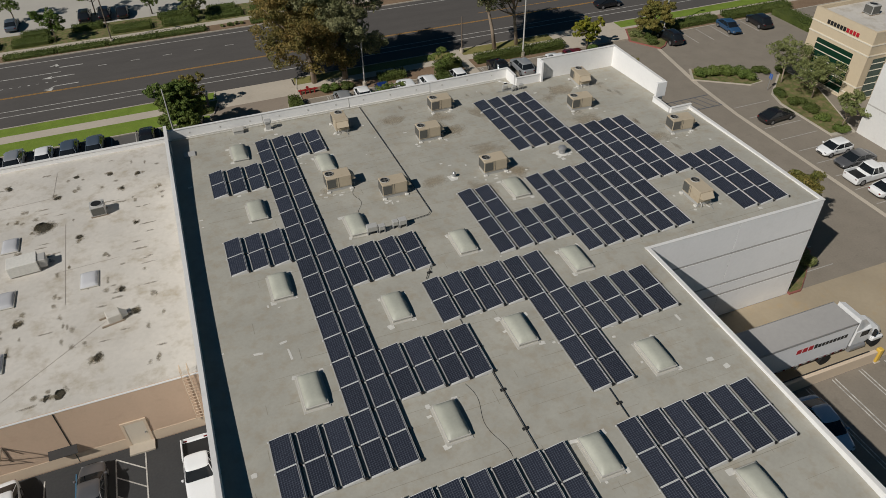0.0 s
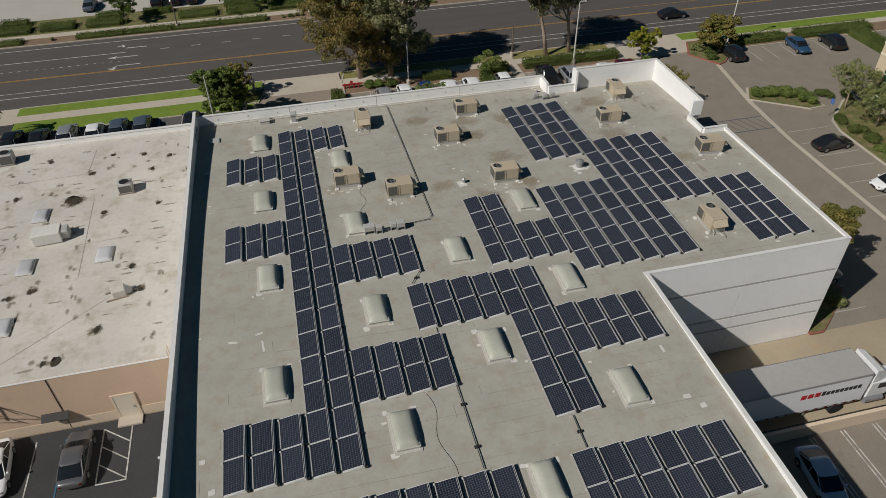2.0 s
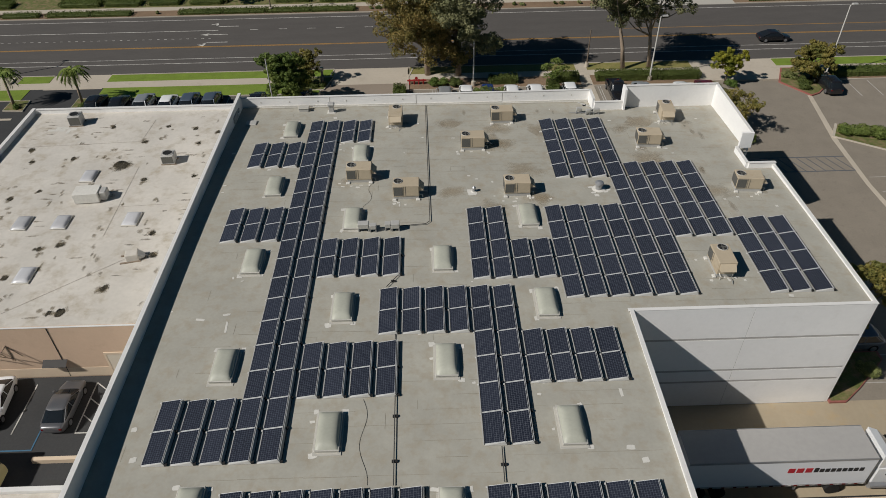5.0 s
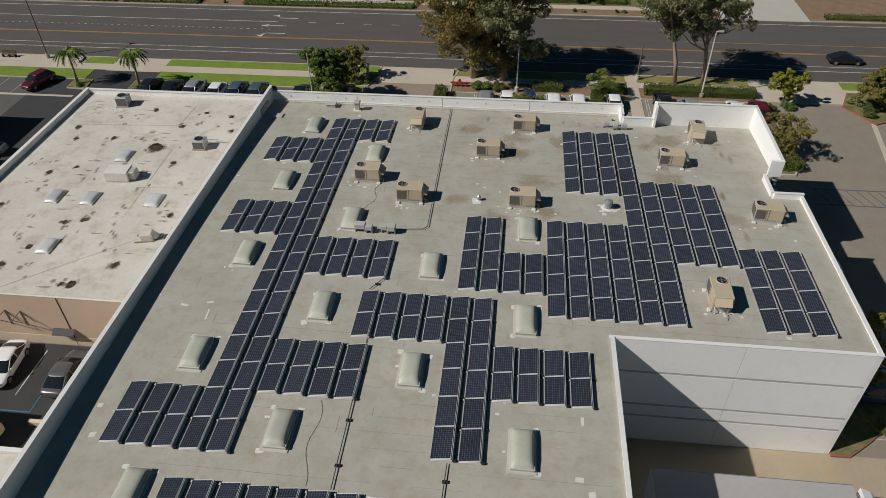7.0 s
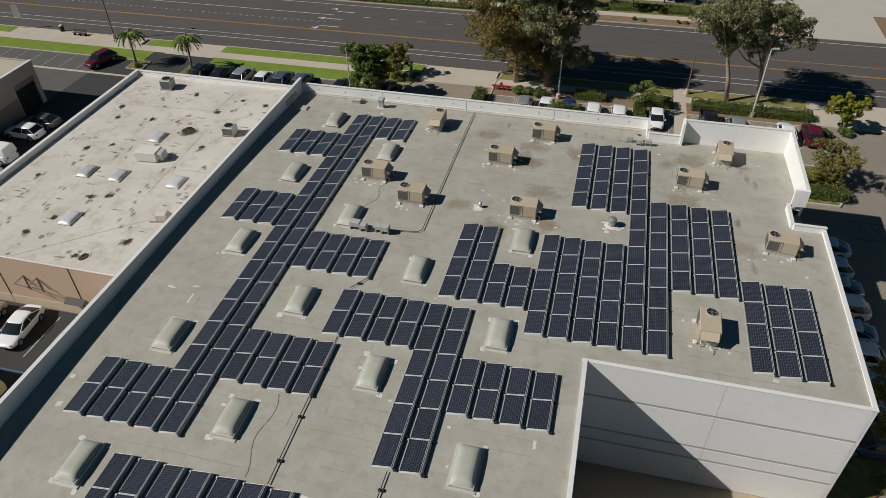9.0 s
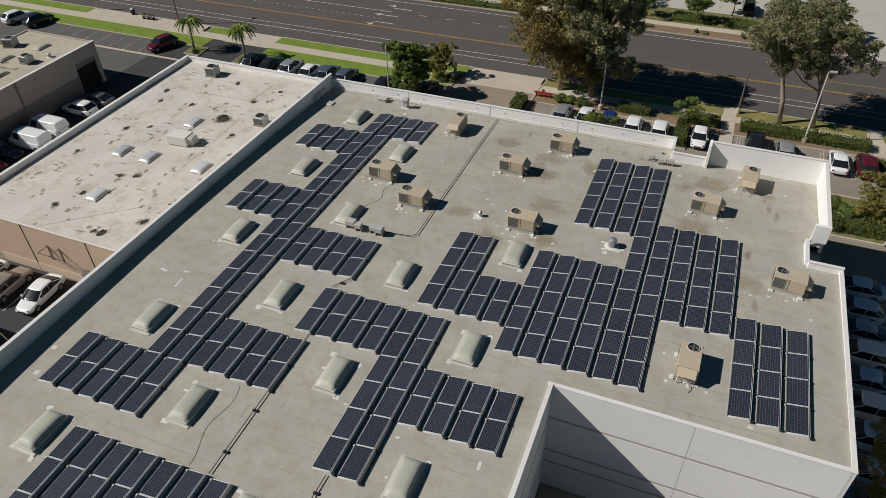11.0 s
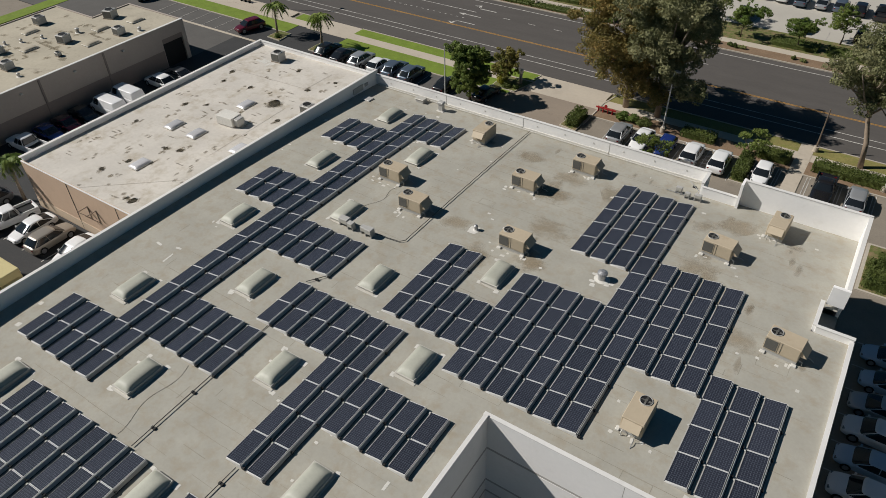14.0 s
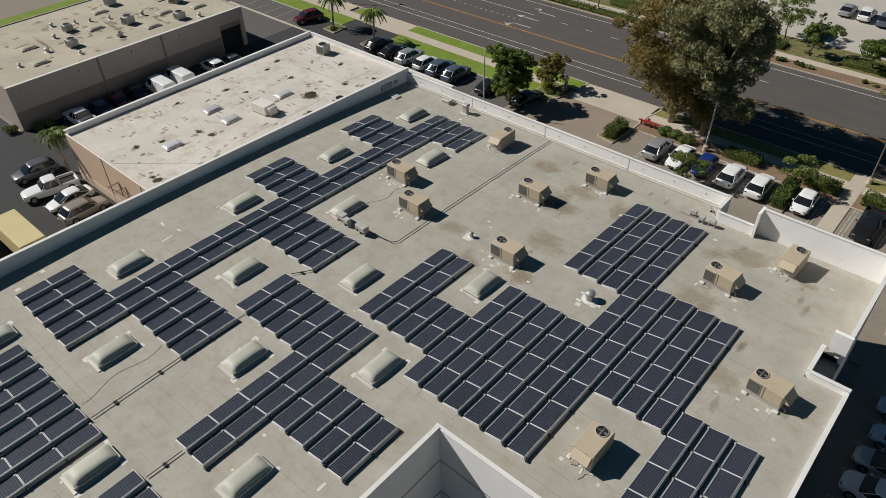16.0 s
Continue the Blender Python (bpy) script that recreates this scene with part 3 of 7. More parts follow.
dash = Shape().box(0, -0.06, -0.07, 1.25, 0.06, -0.052).mesh("dash", M["line_white"])
for k in range(8):
    part("dash", dash, None, dashes).location = (-12.7 + 4.38 * k, 103.4, 0)
dot = Shape().box(0, -0.05, -0.07, 0.4, 0.05, -0.052).mesh("dot", M["line_white"])
for k in range(48):
    part("dot", dot, None, dashes).location = (-70 + 1.1 * k, 100.4, 0)


def arrow(name, x, y, turn):
    s = Shape()
    z0, z1 = -0.07, -0.05
    s.box(x - 1.5, y - 0.09, z0, x + 1.5, y + 0.09, z1)
    if turn == 0:
        s.prism([(x - 2.6, y), (x - 1.4, y - 0.42), (x - 1.4, y + 0.42)], z0, z1)
    else:
        s.prism([(x - 1.5, y - 0.09), (x - 1.5, y + 0.09), (x - 2.4, y + 0.75 * turn), (x - 2.15, y + 0.85 * turn)], z0, z1)
        s.prism([(x - 2.9, y + 0.75 * turn), (x - 1.6, y + 0.55 * turn), (x - 1.9, y + 1.35 * turn)], z0, z1)
    structure(name, s, M["line_white"], "worn white turn arrow on the asphalt", "road marking")


arrow("arrow_1", -16.2, 104.9, 1)
arrow("arrow_2", -17.2, 101.8, 0)
arrow("arrow_3", -16.6, 98.9, -1)


def stall_lines(name, xs, y0, y1, label="white parking stall lines", w=0.09, z=0.03, along="y", material=M["line_white"]):
    holder = empty(name, label, "road marking", kind="structure")
    for x in xs:
        s = Shape().box(x - w / 2, y0, z - 0.02, x + w / 2, y1, z) if along == "y" else Shape().box(y0, x - w / 2, z - 0.02, y1, x + w / 2, z)
        part("line", s, material, holder)
    return holder


stall_lines("stalls_front_left", [-25.4, -22.6, -19.5, -16.7, -14, -11.2, -8.5, -5.8], 76.8, 81.3, material=M["line_faded"])
stall_lines("stalls_front_right", [14.9, 15.2, 17.6, 17.9, 20.3, 23.1, 26.1, 29.2, 33.4, 33.7, 36.3, 36.6, 39.4, 39.7, 42.6, 42.9, 45.0, 45.3, 48, 48.3], 76.5, 81.6)
hatch = empty("hatch_front", "white hatched no-parking zone between two stalls", "road marking", kind="structure")
for k in range(6):
    part("line", Shape().box(0, -0.06, 0.01, 1.5, 0.06, 0.03), M["line_white"], hatch).matrix_basis = pose(25.9, 76.9 + 0.8 * k, 0, 0, 0, 12)
stall_lines("stalls_south_west", [-30, -26.4, -23.3, -20.2, -16.2, -11.65, -9.7], 29.95, 34.5, z=0.035)
hatch = empty("hatch_south_west", "white hatched access aisle beside a parking stall", "road marking", kind="structure")
for k in range(3):
    part("line", Shape().box(0, -0.04, 0.01, 2.46, 0.04, 0.033), M["line_white"], hatch).matrix_basis = pose(-11.63, 34.5 - 1.5 * k, 0, 0, 0, -37.5)
structure("stall_end", Shape().box(-11.65, 29.85, 0.01, -9.65, 29.94, 0.034), M["line_white"], "white end line of the hatched aisle", "road marking")
stall_lines("stall_line_blue", [-14.2], 28.5, 34.3, "blue accessible stall line", z=0.035, material=M["stall_blue"])
structure("stall_end_blue", Shape().box(-17.2, 28.5, 0.012, -14.25, 28.6, 0.035), M["stall_blue"], "blue end line of the accessible stall", "road marking")
stall_lines("stalls_dock", [36.9, 37.2, 39.4, 39.7, 42, 42.3, 44.6, 44.9, 47.2, 47.5], 14.5, 21.8, z=0.02)
stall_lines("stalls_east", [35, 37.7, 40.4, 43.1, 45.8, 48.5, 51.2, 53.9, 56.6, 59.3], 60.6, 65.8, along="x", z=0.025, material=M["line_faded"])
stall_lines("stalls_east_wall", [32.2, 34.9, 37.6, 40.3, 43, 45.7, 48.4, 51.1, 53.8, 56.5, 59.2], 44.6, 49.6, along="x", z=0.025, material=M["line_faded"])
stall_lines("stalls_far_east", [66.0, 68.7, 71.4, 74.1, 76.8, 79.5, 82.2], 77.2, 81.5, z=0.025, material=M["line_faded"])
stall_lines("stalls_north", [-24 + 2.75 * k for k in range(24)], 118, 123, z=0.02, material=M["line_faded"])
stall_lines("stalls_north_west", [-62, -59.3, -56.6, -53.9, -51.2, -48.5, -45.8, -43.1], 76.6, 81.2, z=0.025, material=M["line_faded"])
hatch = empty("hatch_east", "blue-grey hatched crossing over the drive", "road marking", kind="structure")
part("line", Shape().box(50.5, 60.6, 0.0, 59.8, 60.75, 0.024), M["line_blue"], hatch)
part("line", Shape().box(50.5, 63.4, 0.0, 59.8, 63.55, 0.024), M["line_blue"], hatch)
for k in range(8):
    part("line", Shape().box(0, -0.05, 0.0, 2.75, 0.05, 0.024), M["line_blue"], hatch).matrix_basis = pose(52.4 + 1.05 * k, 60.75, 0, 0, 0, 112)
structure("swale", Shape().prism([(62.0, 77.8), (62.5, 77.5), (60.75, 66.5), (60.1, 58), (60.1, 12), (59.6, 12), (59.6, 58), (60.2, 67)], -0.1, 0.022), M["concrete"], "pale concrete drainage swale through the asphalt", "gutter")

# planter islands
def island(name, outline, kerb_mat, label):
    s = Shape().prism(outline, -0.2, 0.16)
    ob = structure(name, s, kerb_mat, label, "planter")
    cx, cy = sum(p[0] for p in outline) / len(outline), sum(p[1] for p in outline) / len(outline)
    inner = [(cx + (x - cx) * 0.94, cy + (y - cy) * 0.94) for x, y in outline]
    part("soil", Shape().prism(inner, 0.1, 0.175), M["groundcover"], ob)
    return ob


island("island_corner", [(59.8, 81.4), (61.6, 85.4), (66.5, 85.2), (67.2, 82), (63.6, 78), (62.4, 77.4)], M["kerb_red"], "planted corner island with a red kerb")
island("island_mid", [(60.4, 67.6), (62, 70.4), (68.3, 66.4), (68.6, 63.6), (66.5, 63.4)], M["kerb"], "planted island with a pale kerb")
island("island_office", [(67.2, 60.5), (73.4, 66), (74, 60), (69.5, 49.2), (66.4, 49.6), (66.4, 58)], M["kerb"], "planted bed along the office wall")
island("island_dock", [(43.05, 30.4), (44.3, 30.4), (46.0, 31.7), (49.0, 34.3), (49.0, 35.2), (43.05, 35.2)], M["kerb_red"], "narrow planter with a red kerb beside the wall")
island("island_north_east", [(43.3, 65.6), (43.3, 73), (50.6, 73), (51.4, 68), (50.2, 65.6)], M["kerb"], "planting bed beside the building corner")
island("island_front", [(29.4, 76.6), (29.4, 82), (31.0, 82), (31.0, 76.6)], M["kerb"], "narrow kerbed hedge island between stalls")
island("island_drive", [(9.4, 77.8), (9.8, 81.6), (11.6, 81.8), (11.6, 77.4)], M["kerb"], "kerbed planter beside the entrance drive")
island("island_gate", [(-39.0, 78.8), (-39.0, 81.4), (-36.6, 81.4), (-36.4, 78.6)], M["kerb"], "kerbed palm planter beside the entrance drive")
island("island_palm", [(-30.6, 78.4), (-30.6, 81.6), (-28.4, 81.6), (-28.4, 78.4)], M["kerb"], "kerbed palm planter at the end of the stalls")
island("island_sign", [(-2.6, 82.4), (-2.6, 86), (1.8, 86), (0.8, 82.4)], M["kerb"], "kerbed bed with a small sign post")

# ---- main building: walls ----
WX0, FY, EX, IX, IY = -4.0, 61.0, 43.0, 27.1, 30.65
WW = 0.22
SOUTH = 2.0
T = 0.2


def sloped_wall(name, x0, y0, x1, y1, tops, material, label, z0=-0.3, cap=True):
    """An upright wall over a rectangle; tops: heights at the south (or west) and the north (or east) end."""
    a, b = tops
    along_y = (y1 - y0) > (x1 - x0)
    def top(x, y, d=0.0):
        f = (y - y0) / (y1 - y0) if along_y else (x - x0) / (x1 - x0)
        return a + (b - a) * f + d
    c = [(x0, y0), (x1, y0), (x1, y1), (x0, y1)]
    ob = structure(name, Shape().loft([[(x, y, z0) for x, y in c], [(x, y, top(x, y)) for x, y in c]]), material, label, "wall")
    if cap:
        e = 0.03
        k = [(x0 - e, y0 - e), (x1 + e, y0 - e), (x1 + e, y1 + e), (x0 - e, y1 + e)]
        part("coping", Shape().loft([[(x, y, top(x, y, 0.004)) for x, y in k], [(x, y, top(x, y, 0.05)) for x, y in k]]), M["coping"], ob, "white painted parapet coping")
    return ob


W = M["wall_white"]
sloped_wall("wall_west", WX0, SOUTH, WX0 + WW, FY, (11.42, 10.6), W, "white painted concrete party wall rising above both roofs")
sloped_wall("wall_front", WX0 + WW, FY - T, 30.2, FY, (10.12, 10.12), W, "white painted concrete front parapet wall")
sloped_wall("wall_front_return", 30.2 - T, 59.0, 30.2, FY - T, (10.12, 10.12), W, "short white return wall at the entrance recess")
sloped_wall("wall_front_recess", 30.2, 59.0 - T, 33.1, 59.0, (9.85, 9.85), W, "low white parapet wall across the entrance recess")
sloped_wall("wall_tall_end", 33.1 - T, 58.6, 33.1, 59.7, (11.2, 11.2), W, "end of the tall white parapet", cap=False)
sloped_wall("wall_tall_front", 33.1, 59.3, 41.9, 59.3 + T, (11.2, 11.2), W, "tall white painted parapet at the building corner")
sloped_wall("wall_tall_east", 41.9 - T, 50.4, 41.9, 59.3, (11.2, 11.2), W, "tall white painted parapet along the side")
sloped_wall("wall_tall_east_end", 40.9, 50.15, 41.95, 50.4, (11.2, 11.2), W, "end of the tall white side parapet", 9.75, cap=False)
structure("roof_ledge", Shape().box(40.8, 47.6, 7.6, 41.88, 50.38, 8.8), M["membrane"], "low grey roofed ledge in the side recess", "ledge")
sloped_wall("wall_side_recess", 40.8 - T, 47.6, 40.8, 50.15, (9.9, 9.9), W, "low white parapet wall at the side recess")
sloped_wall("wall_side_return", 40.8, 47.6 - T, EX, 47.6, (9.95, 9.95), W, "short white return wall at the side recess")
sloped_wall("wall_east", EX - T, IY, EX, 47.6 - T, (9.92, 9.74), W, "long white painted east wall with a low parapet")
sloped_wall("wall_inner", IX - T, SOUTH, IX, IY, (10.06, 10.0), W, "white painted wall above the loading dock")
sloped_wall("wall_south_end", WX0 + WW, SOUTH, IX - T, SOUTH + T, (10.12, 10.12), W, "plain white painted end wall")

# the wall over the dock: proud tilt-up panels with grey reveals between them
dock = structure("wall_dock", Shape().box(IX - T, IY - 0.006, -0.3, EX - T, IY + T, 9.93), M["wall_groove"], "white painted tilt-up concrete wall with recessed grey bands", "wall")
part("coping", Shape().box(IX - 0.3, IY - 0.03, 9.934, EX - T + 0.02, IY + T + 0.03, 9.975), M["coping"], dock, "white painted parapet coping")
for z0, z1 in ((0.0, 2.55), (2.75, 3.75), (3.95, 6.95), (7.15, 9.93)):
    for x0, x1 in ((IX + 0.002, 35.05), (35.08, EX - T)):
        part("wall_panel", Shape().box(x0, IY - 0.02, z0, x1, IY - 0.007, z1), W, dock)
for z0, z1 in ((2.55, 2.75), (3.75, 3.95), (6.95, 7.15)):
    part("groove", Shape().box(EX, IY + 0.1, z0, EX + 0.012, 47.2, z1), M["wall_groove"], bpy.data.objects["wall_east"], "grey painted recessed band")
    part("groove", Shape().box(IX, SOUTH + 0.1, z0, IX + 0.012, IY - 0.05, z1), M["wall_groove"], bpy.data.objects["wall_inner"], "grey painted recessed band")

# front parapet: pale base flashing, joints between its panels and small bolt plates on its inner face
front = bpy.data.objects["wall_front"]
for x0 in (-3.6, 4.8, 13.2, 21.6):
    part("base_flashing", Shape().box(x0, FY - T - 0.07, 8.6, x0 + 8.3, FY - T - 0.004, 9.26 - 0.006 * (x0 - 4)), M["mastic"], front, "pale roof flashing turned up the wall")
for x in (4.7, 13.1, 21.5):
    part("joint", Shape().box(x, FY - T - 0.012, 9.2, x + 0.05, FY - T - 0.003, 10.1), M["wall_groove"], front, "grey panel joint")
for k in range(12):
    part("bolt_plate", Shape().rbox(-2.0 + 2.75 * k, FY - T - 0.03, 9.62, -1.88 + 2.75 * k, FY - T - 0.003, 9.74, 0.01), M["mastic"], front, "small white bolt plate")
west = bpy.data.objects["wall_west"]
for y, n, z, h in ((57.0, 1.5, 9.55, 0.55), (58.8, 0.5, 9.7, 0.3)):
    part("panel_box", Shape().rbox(WX0 + WW + 0.003, y, z, WX0 + WW + 0.12, y + n, z + h, 0.02), M["unit_grey"], west, "flat grey metal box on the wall")

# the roof: a gently falling membrane in three fields
def field(name, x0, y0, x1, y1, step=1.6):
    nx, ny = max(2, int((x1 - x0) / step)), max(2, int((y1 - y0) / step))
    v = [(x0 + (x1 - x0) * i / nx, y0 + (y1 - y0) * j / ny) for j in range(ny + 1) for i in range(nx + 1)]
    f = [(j * (nx + 1) + i, j * (nx + 1) + i + 1, (j + 1) * (nx + 1) + i + 1, (j + 1) * (nx + 1) + i) for j in range(ny) for i in range(nx)]
    return Shape().add([(x, y, roof_z(x, y)) for x, y in v], f)


roof = field("roof", WX0 + T, SOUTH + T, IX - T, FY - T)
for r in (field("", IX - T, IY + T, 30.2 - T, FY - T), field("", 30.2 - T, IY + T, 40.8 - T, 59.0 - T), field("", 40.8 - T, IY + T, EX - T, 47.6 - T),
          field("", 33.1, 59.0 - T, 40.8 - T, 59.3), field("", 40.8 - T, 50.15, 41.9 - T, 59.3)):
    roof.add(r.v, r.f)
roof = structure("roof", roof, M["membrane"], "flat grey-tan cap-sheet roof with lap seams and patches", "roof")
roof.data.polygons.foreach_set("use_smooth", [True] * len(roof.data.polygons))
rng = random.Random(7)


def on_roof(x, y):
    if x < WX0 + 0.8 or y > FY - 0.8 or y < SOUTH + 1:
        return False
    if x > IX - 0.8 and y < IY + 0.8:
        return False
    return x < EX - 0.8 and not (x > 40 and y > 46) and not (x > 29 and y > 57.5)


# lap seams: thin dark bands that come and go
seams = Shape()
y = SOUTH + 1
while y < 60:
    x = WX0 + 0.4
    while x < EX - 0.5:
        n = rng.uniform(1.0, 4.5)
        if rng.random() < 0.42 and on_roof(x, y) and on_roof(x + n, y):
            w, yy = rng.uniform(0.012, 0.03), y + rng.uniform(-0.03, 0.03)
            seams.add([(x, yy, roof_z(x, yy) + 0.006), (x + n, yy, roof_z(x + n, yy) + 0.006), (x + n, yy + w, roof_z(x + n, yy) + 0.006), (x, yy + w, roof_z(x, yy) + 0.006)], [(0, 1, 2, 3)])
        x += n
    y += 1.02
for _ in range(60):
    x, y, n = rng.uniform(WX0, EX), rng.uniform(12, 59), rng.uniform(0.5, 1.1)
    if on_roof(x, y):
        seams.add([(x, y, roof_z(x, y) + 0.006), (x + 0.025, y, roof_z(x, y) + 0.006), (x + 0.025, y + n, roof_z(x, y + n) + 0.006), (x, y + n, roof_z(x, y + n) + 0.006)], [(0, 1, 2, 3)])
for x, y, w, n in ((24.6, 31.6, 2.6, 0.9), (18.9, 29.2, 0.5, 1.9), (12.4, 51.0, 1.6, 0.8), (38.4, 42.6, 1.8, 1.0), (34.6, 30.9, 1.6, 0.6), (16.0, 48.0, 1.2, 0.7), (1.6, 42.2, 1.1, 0.8), (6.0, 28.2, 1.0, 0.9), (24.5, 26.4, 1.4, 0.8), (29.8, 50.2, 1.8, 0.9), (19.6, 15.0, 1.6, 0.8)):
    for ax, ay, bx, by in ((x, y, x + w, y + 0.02), (x, y + n, x + w, y + n + 0.015), (x, y, x + 0.02, y + n), (x + w, y, x + w + 0.015, y + n)):
        seams.add([(p, q, roof_z(p, q) + 0.006) for p, q in ((ax, ay), (bx, ay), (bx, by), (ax, by))], [(0, 1, 2, 3)])
tagged(part("lap_seam", seams, M["seam"], roof, "thin dark lap seams"), kind="stuff")


def blot(x, y, rx, ry, zf, dz, material, parent, name, label="", turn=None):
    """A flat patch with a ragged outline."""
    a0 = rng.uniform(0, 3) if turn is None else turn
    k = rng.randint(7, 11)
    pts = []
    if name == "patch":
        # brushed-on mastic: a square dab with uneven corners
        a0 = rng.choice((0, 0, math.pi / 2)) + rng.gauss(0, 0.12)
        for u, v in ((-1, -0.9), (-0.3, -1), (0.4, -0.95), (1, -0.8), (0.95, 0.2), (1, 0.9), (0.2, 1), (-0.6, 0.9), (-1, 0.8)):
            px, py = rx * u * rng.uniform(0.8, 1.05), ry * v * rng.uniform(0.75, 1.05)
            pts.append((x + px * math.cos(a0) - py * math.sin(a0), y + px * math.sin(a0) + py * math.cos(a0)))
        return part(name, Shape().add([(px, py, zf(px, py) + dz) for px, py in pts], [tuple(range(len(pts)))]), material, parent, label)
    for i in range(k):
        a, r = 2 * math.pi * i / k, rng.uniform(0.65, 1.15)
        px, py = rx * r * math.cos(a), ry * r * math.sin(a)
        pts.append((x + px * math.cos(a0) - py * math.sin(a0), y + px * math.sin(a0) + py * math.cos(a0)))
    return part(name, Shape().add([(px, py, zf(px, py) + dz) for px, py in pts], [tuple(range(k))]), material, parent, label)


# ---- solar panels ----
PX, PY = 1.5014, 2.0609
TILT = 10.0


def solar_panel():
    ob = empty("solar_panel", "dark blue-black solar panel tilted on a low metal mount", "solar panel", "solar panels on the roof")
    m = pose(0, 0, 0.05, 0, -TILT, 0)
    w, n, t, e = 1.10, 2.03, 0.04, 0.014
    part("side_bar", Shape().box(0, 0, 0, e, n, t, m), M["bracket"], ob, "dark frame bar")
    part("side_bar", Shape().box(w - e, 0, 0, w, n, t, m), M["frame"], ob, "silver aluminium frame bar")
    for y0 in (0, n - 2 * e):
        part("end_bar", Shape().box(e, y0, 0, w - e, y0 + 2 * e, t, m), M["frame"], ob, "silver aluminium frame bar")
    glass = part("glass", Shape().box(e, 2 * e, 0.012, w - e, n - 2 * e, t - 0.006, m), M["solar"], ob)
    hx, hz = w * math.cos(radians(TILT)), 0.05 + w * math.sin(radians(TILT))
    part("deflector_lip", Shape().box(hx + 0.05, 0.0, hz + 0.005, hx + 0.07, n + 0.02, hz + 0.03), M["frame"], ob, "bright upper lip of the deflector")
    a, b = hx + 0.072, hx + 0.15
    s = Shape().add([(a, 0.01, hz + 0.02), (a, n - 0.01, hz + 0.02), (b, n - 0.01, 0.02), (b, 0.01, 0.02), (a - 0.02, 0.01, hz), (a - 0.02, n - 0.01, hz), (b - 0.02, n - 0.01, 0.0), (b - 0.02, 0.01, 0.0)],
                    [(3, 2, 1, 0), (4, 5, 6, 7), (0, 1, 5, 4), (2, 3, 7, 6), (0, 4, 7, 3), (1, 2, 6, 5)])
    part("wind_deflector", s, M["deflector"], ob, "grey sheet-metal wind deflector")
    # coloured black to stand for the shadow strip behind the deflector
    part("rail", Shape().box(hx + 0.155, 0.0, 0.005, hx + 0.18, n + 0.02, 0.03), M["bracket"], ob)
    part("tray", Shape().box(-0.075, 0.0, 0.004, -0.02, n + 0.02, 0.03), M["deflector"], ob, "grey mounting rail")
    part("ballast_pad", Shape().rbox(-0.13, n - 0.12, 0.032, -0.03, n + 0.0, 0.075, 0.01), M["tray"], ob, "small pale ballast block")
    part("bracket", Shape().box(hx + 0.1, -0.05, 0.03, hx + 0.25, 0.07, 0.15), M["bracket"], ob)
    return ob


def block(cols, rows):
    return {(c, r) for c in cols for r in rows}


WEST = block(range(5), range(2)) | block((3, 4), range(18)) | block((5, 6), (16, 17)) | block(range(3), (14, 15)) | block(range(3), (9, 10)) | block(range(5, 9), (7, 8)) | block(range(5, 9), (2, 3))
MID = block((0, 1), range(6)) | block(range(-4, 0), (4, 5)) | block(range(2, 6), (2, 3))
EAST = block(range(4), range(5)) | block((4, 5), range(8)) | block(range(1, 5), range(7, 12)) | block(range(5, 9), range(3, 8)) | block(range(9, 12), range(4)) | block((-4, -3), range(1, 5)) | block((-2, -1), (1, 2))
SOUTH_W = block(range(3, 10), range(3))
SOUTH_M = block(range(6), range(2)) | block((0, 1), range(2, 5))
GRID = [(WEST, -1.105, 20.2655, 1), (MID, 16.848, 20.9685, 1), (EAST, 23.092, 32.1055, 1), (SOUTH_W, -1.105, 18.56 - PY, -1), (SOUTH_M, 16.848, 18.56 - PY, -1)]
first = None
skirts = []
for cells, gx, gy, way in GRID:
    for c, r in sorted(cells):
        x, y = gx + c * PX, gy + way * r * PY
        z = roof_z(x + 0.6, y + 1)
        slope = math.degrees(math.atan((roof_z(x, y + PY) - roof_z(x, y)) / PY))
        m = pose(x, y, z + 0.004, slope, 0, 0)
        if first is None:
            first = solar_panel()
            first.matrix_basis = m
        else:
            copy_thing(first, m)
        if ((c, r - 1) if way > 0 else (c, r + 1)) not in cells:
            skirts.append((x, y, z))
# sheet-metal skirts close the south end of each column
skirt = Shape().add([(0, -0.05, 0.01), (1.2, -0.05, 0.01), (1.10, -0.012, 0.238), (0, -0.012, 0.055), (0, -0.008, 0.01), (1.22, -0.008, 0.01), (1.10, 0.004, 0.238), (0, 0.004, 0.055)],
                    [(0, 1, 2, 3), (7, 6, 5, 4), (0, 4, 5, 1), (1, 5, 6, 2), (2, 6, 7, 3), (3, 7, 4, 0)]).mesh("end_skirt", M["tray"])
for x, y, z in skirts:
    ob = new("end_skirt", skirt)
    ob.location = (x, y, z + 0.01)
    tagged(ob, "pale sheet-metal skirt closing the end of a panel row", "panel skirt", "end skirts of the panel rows")


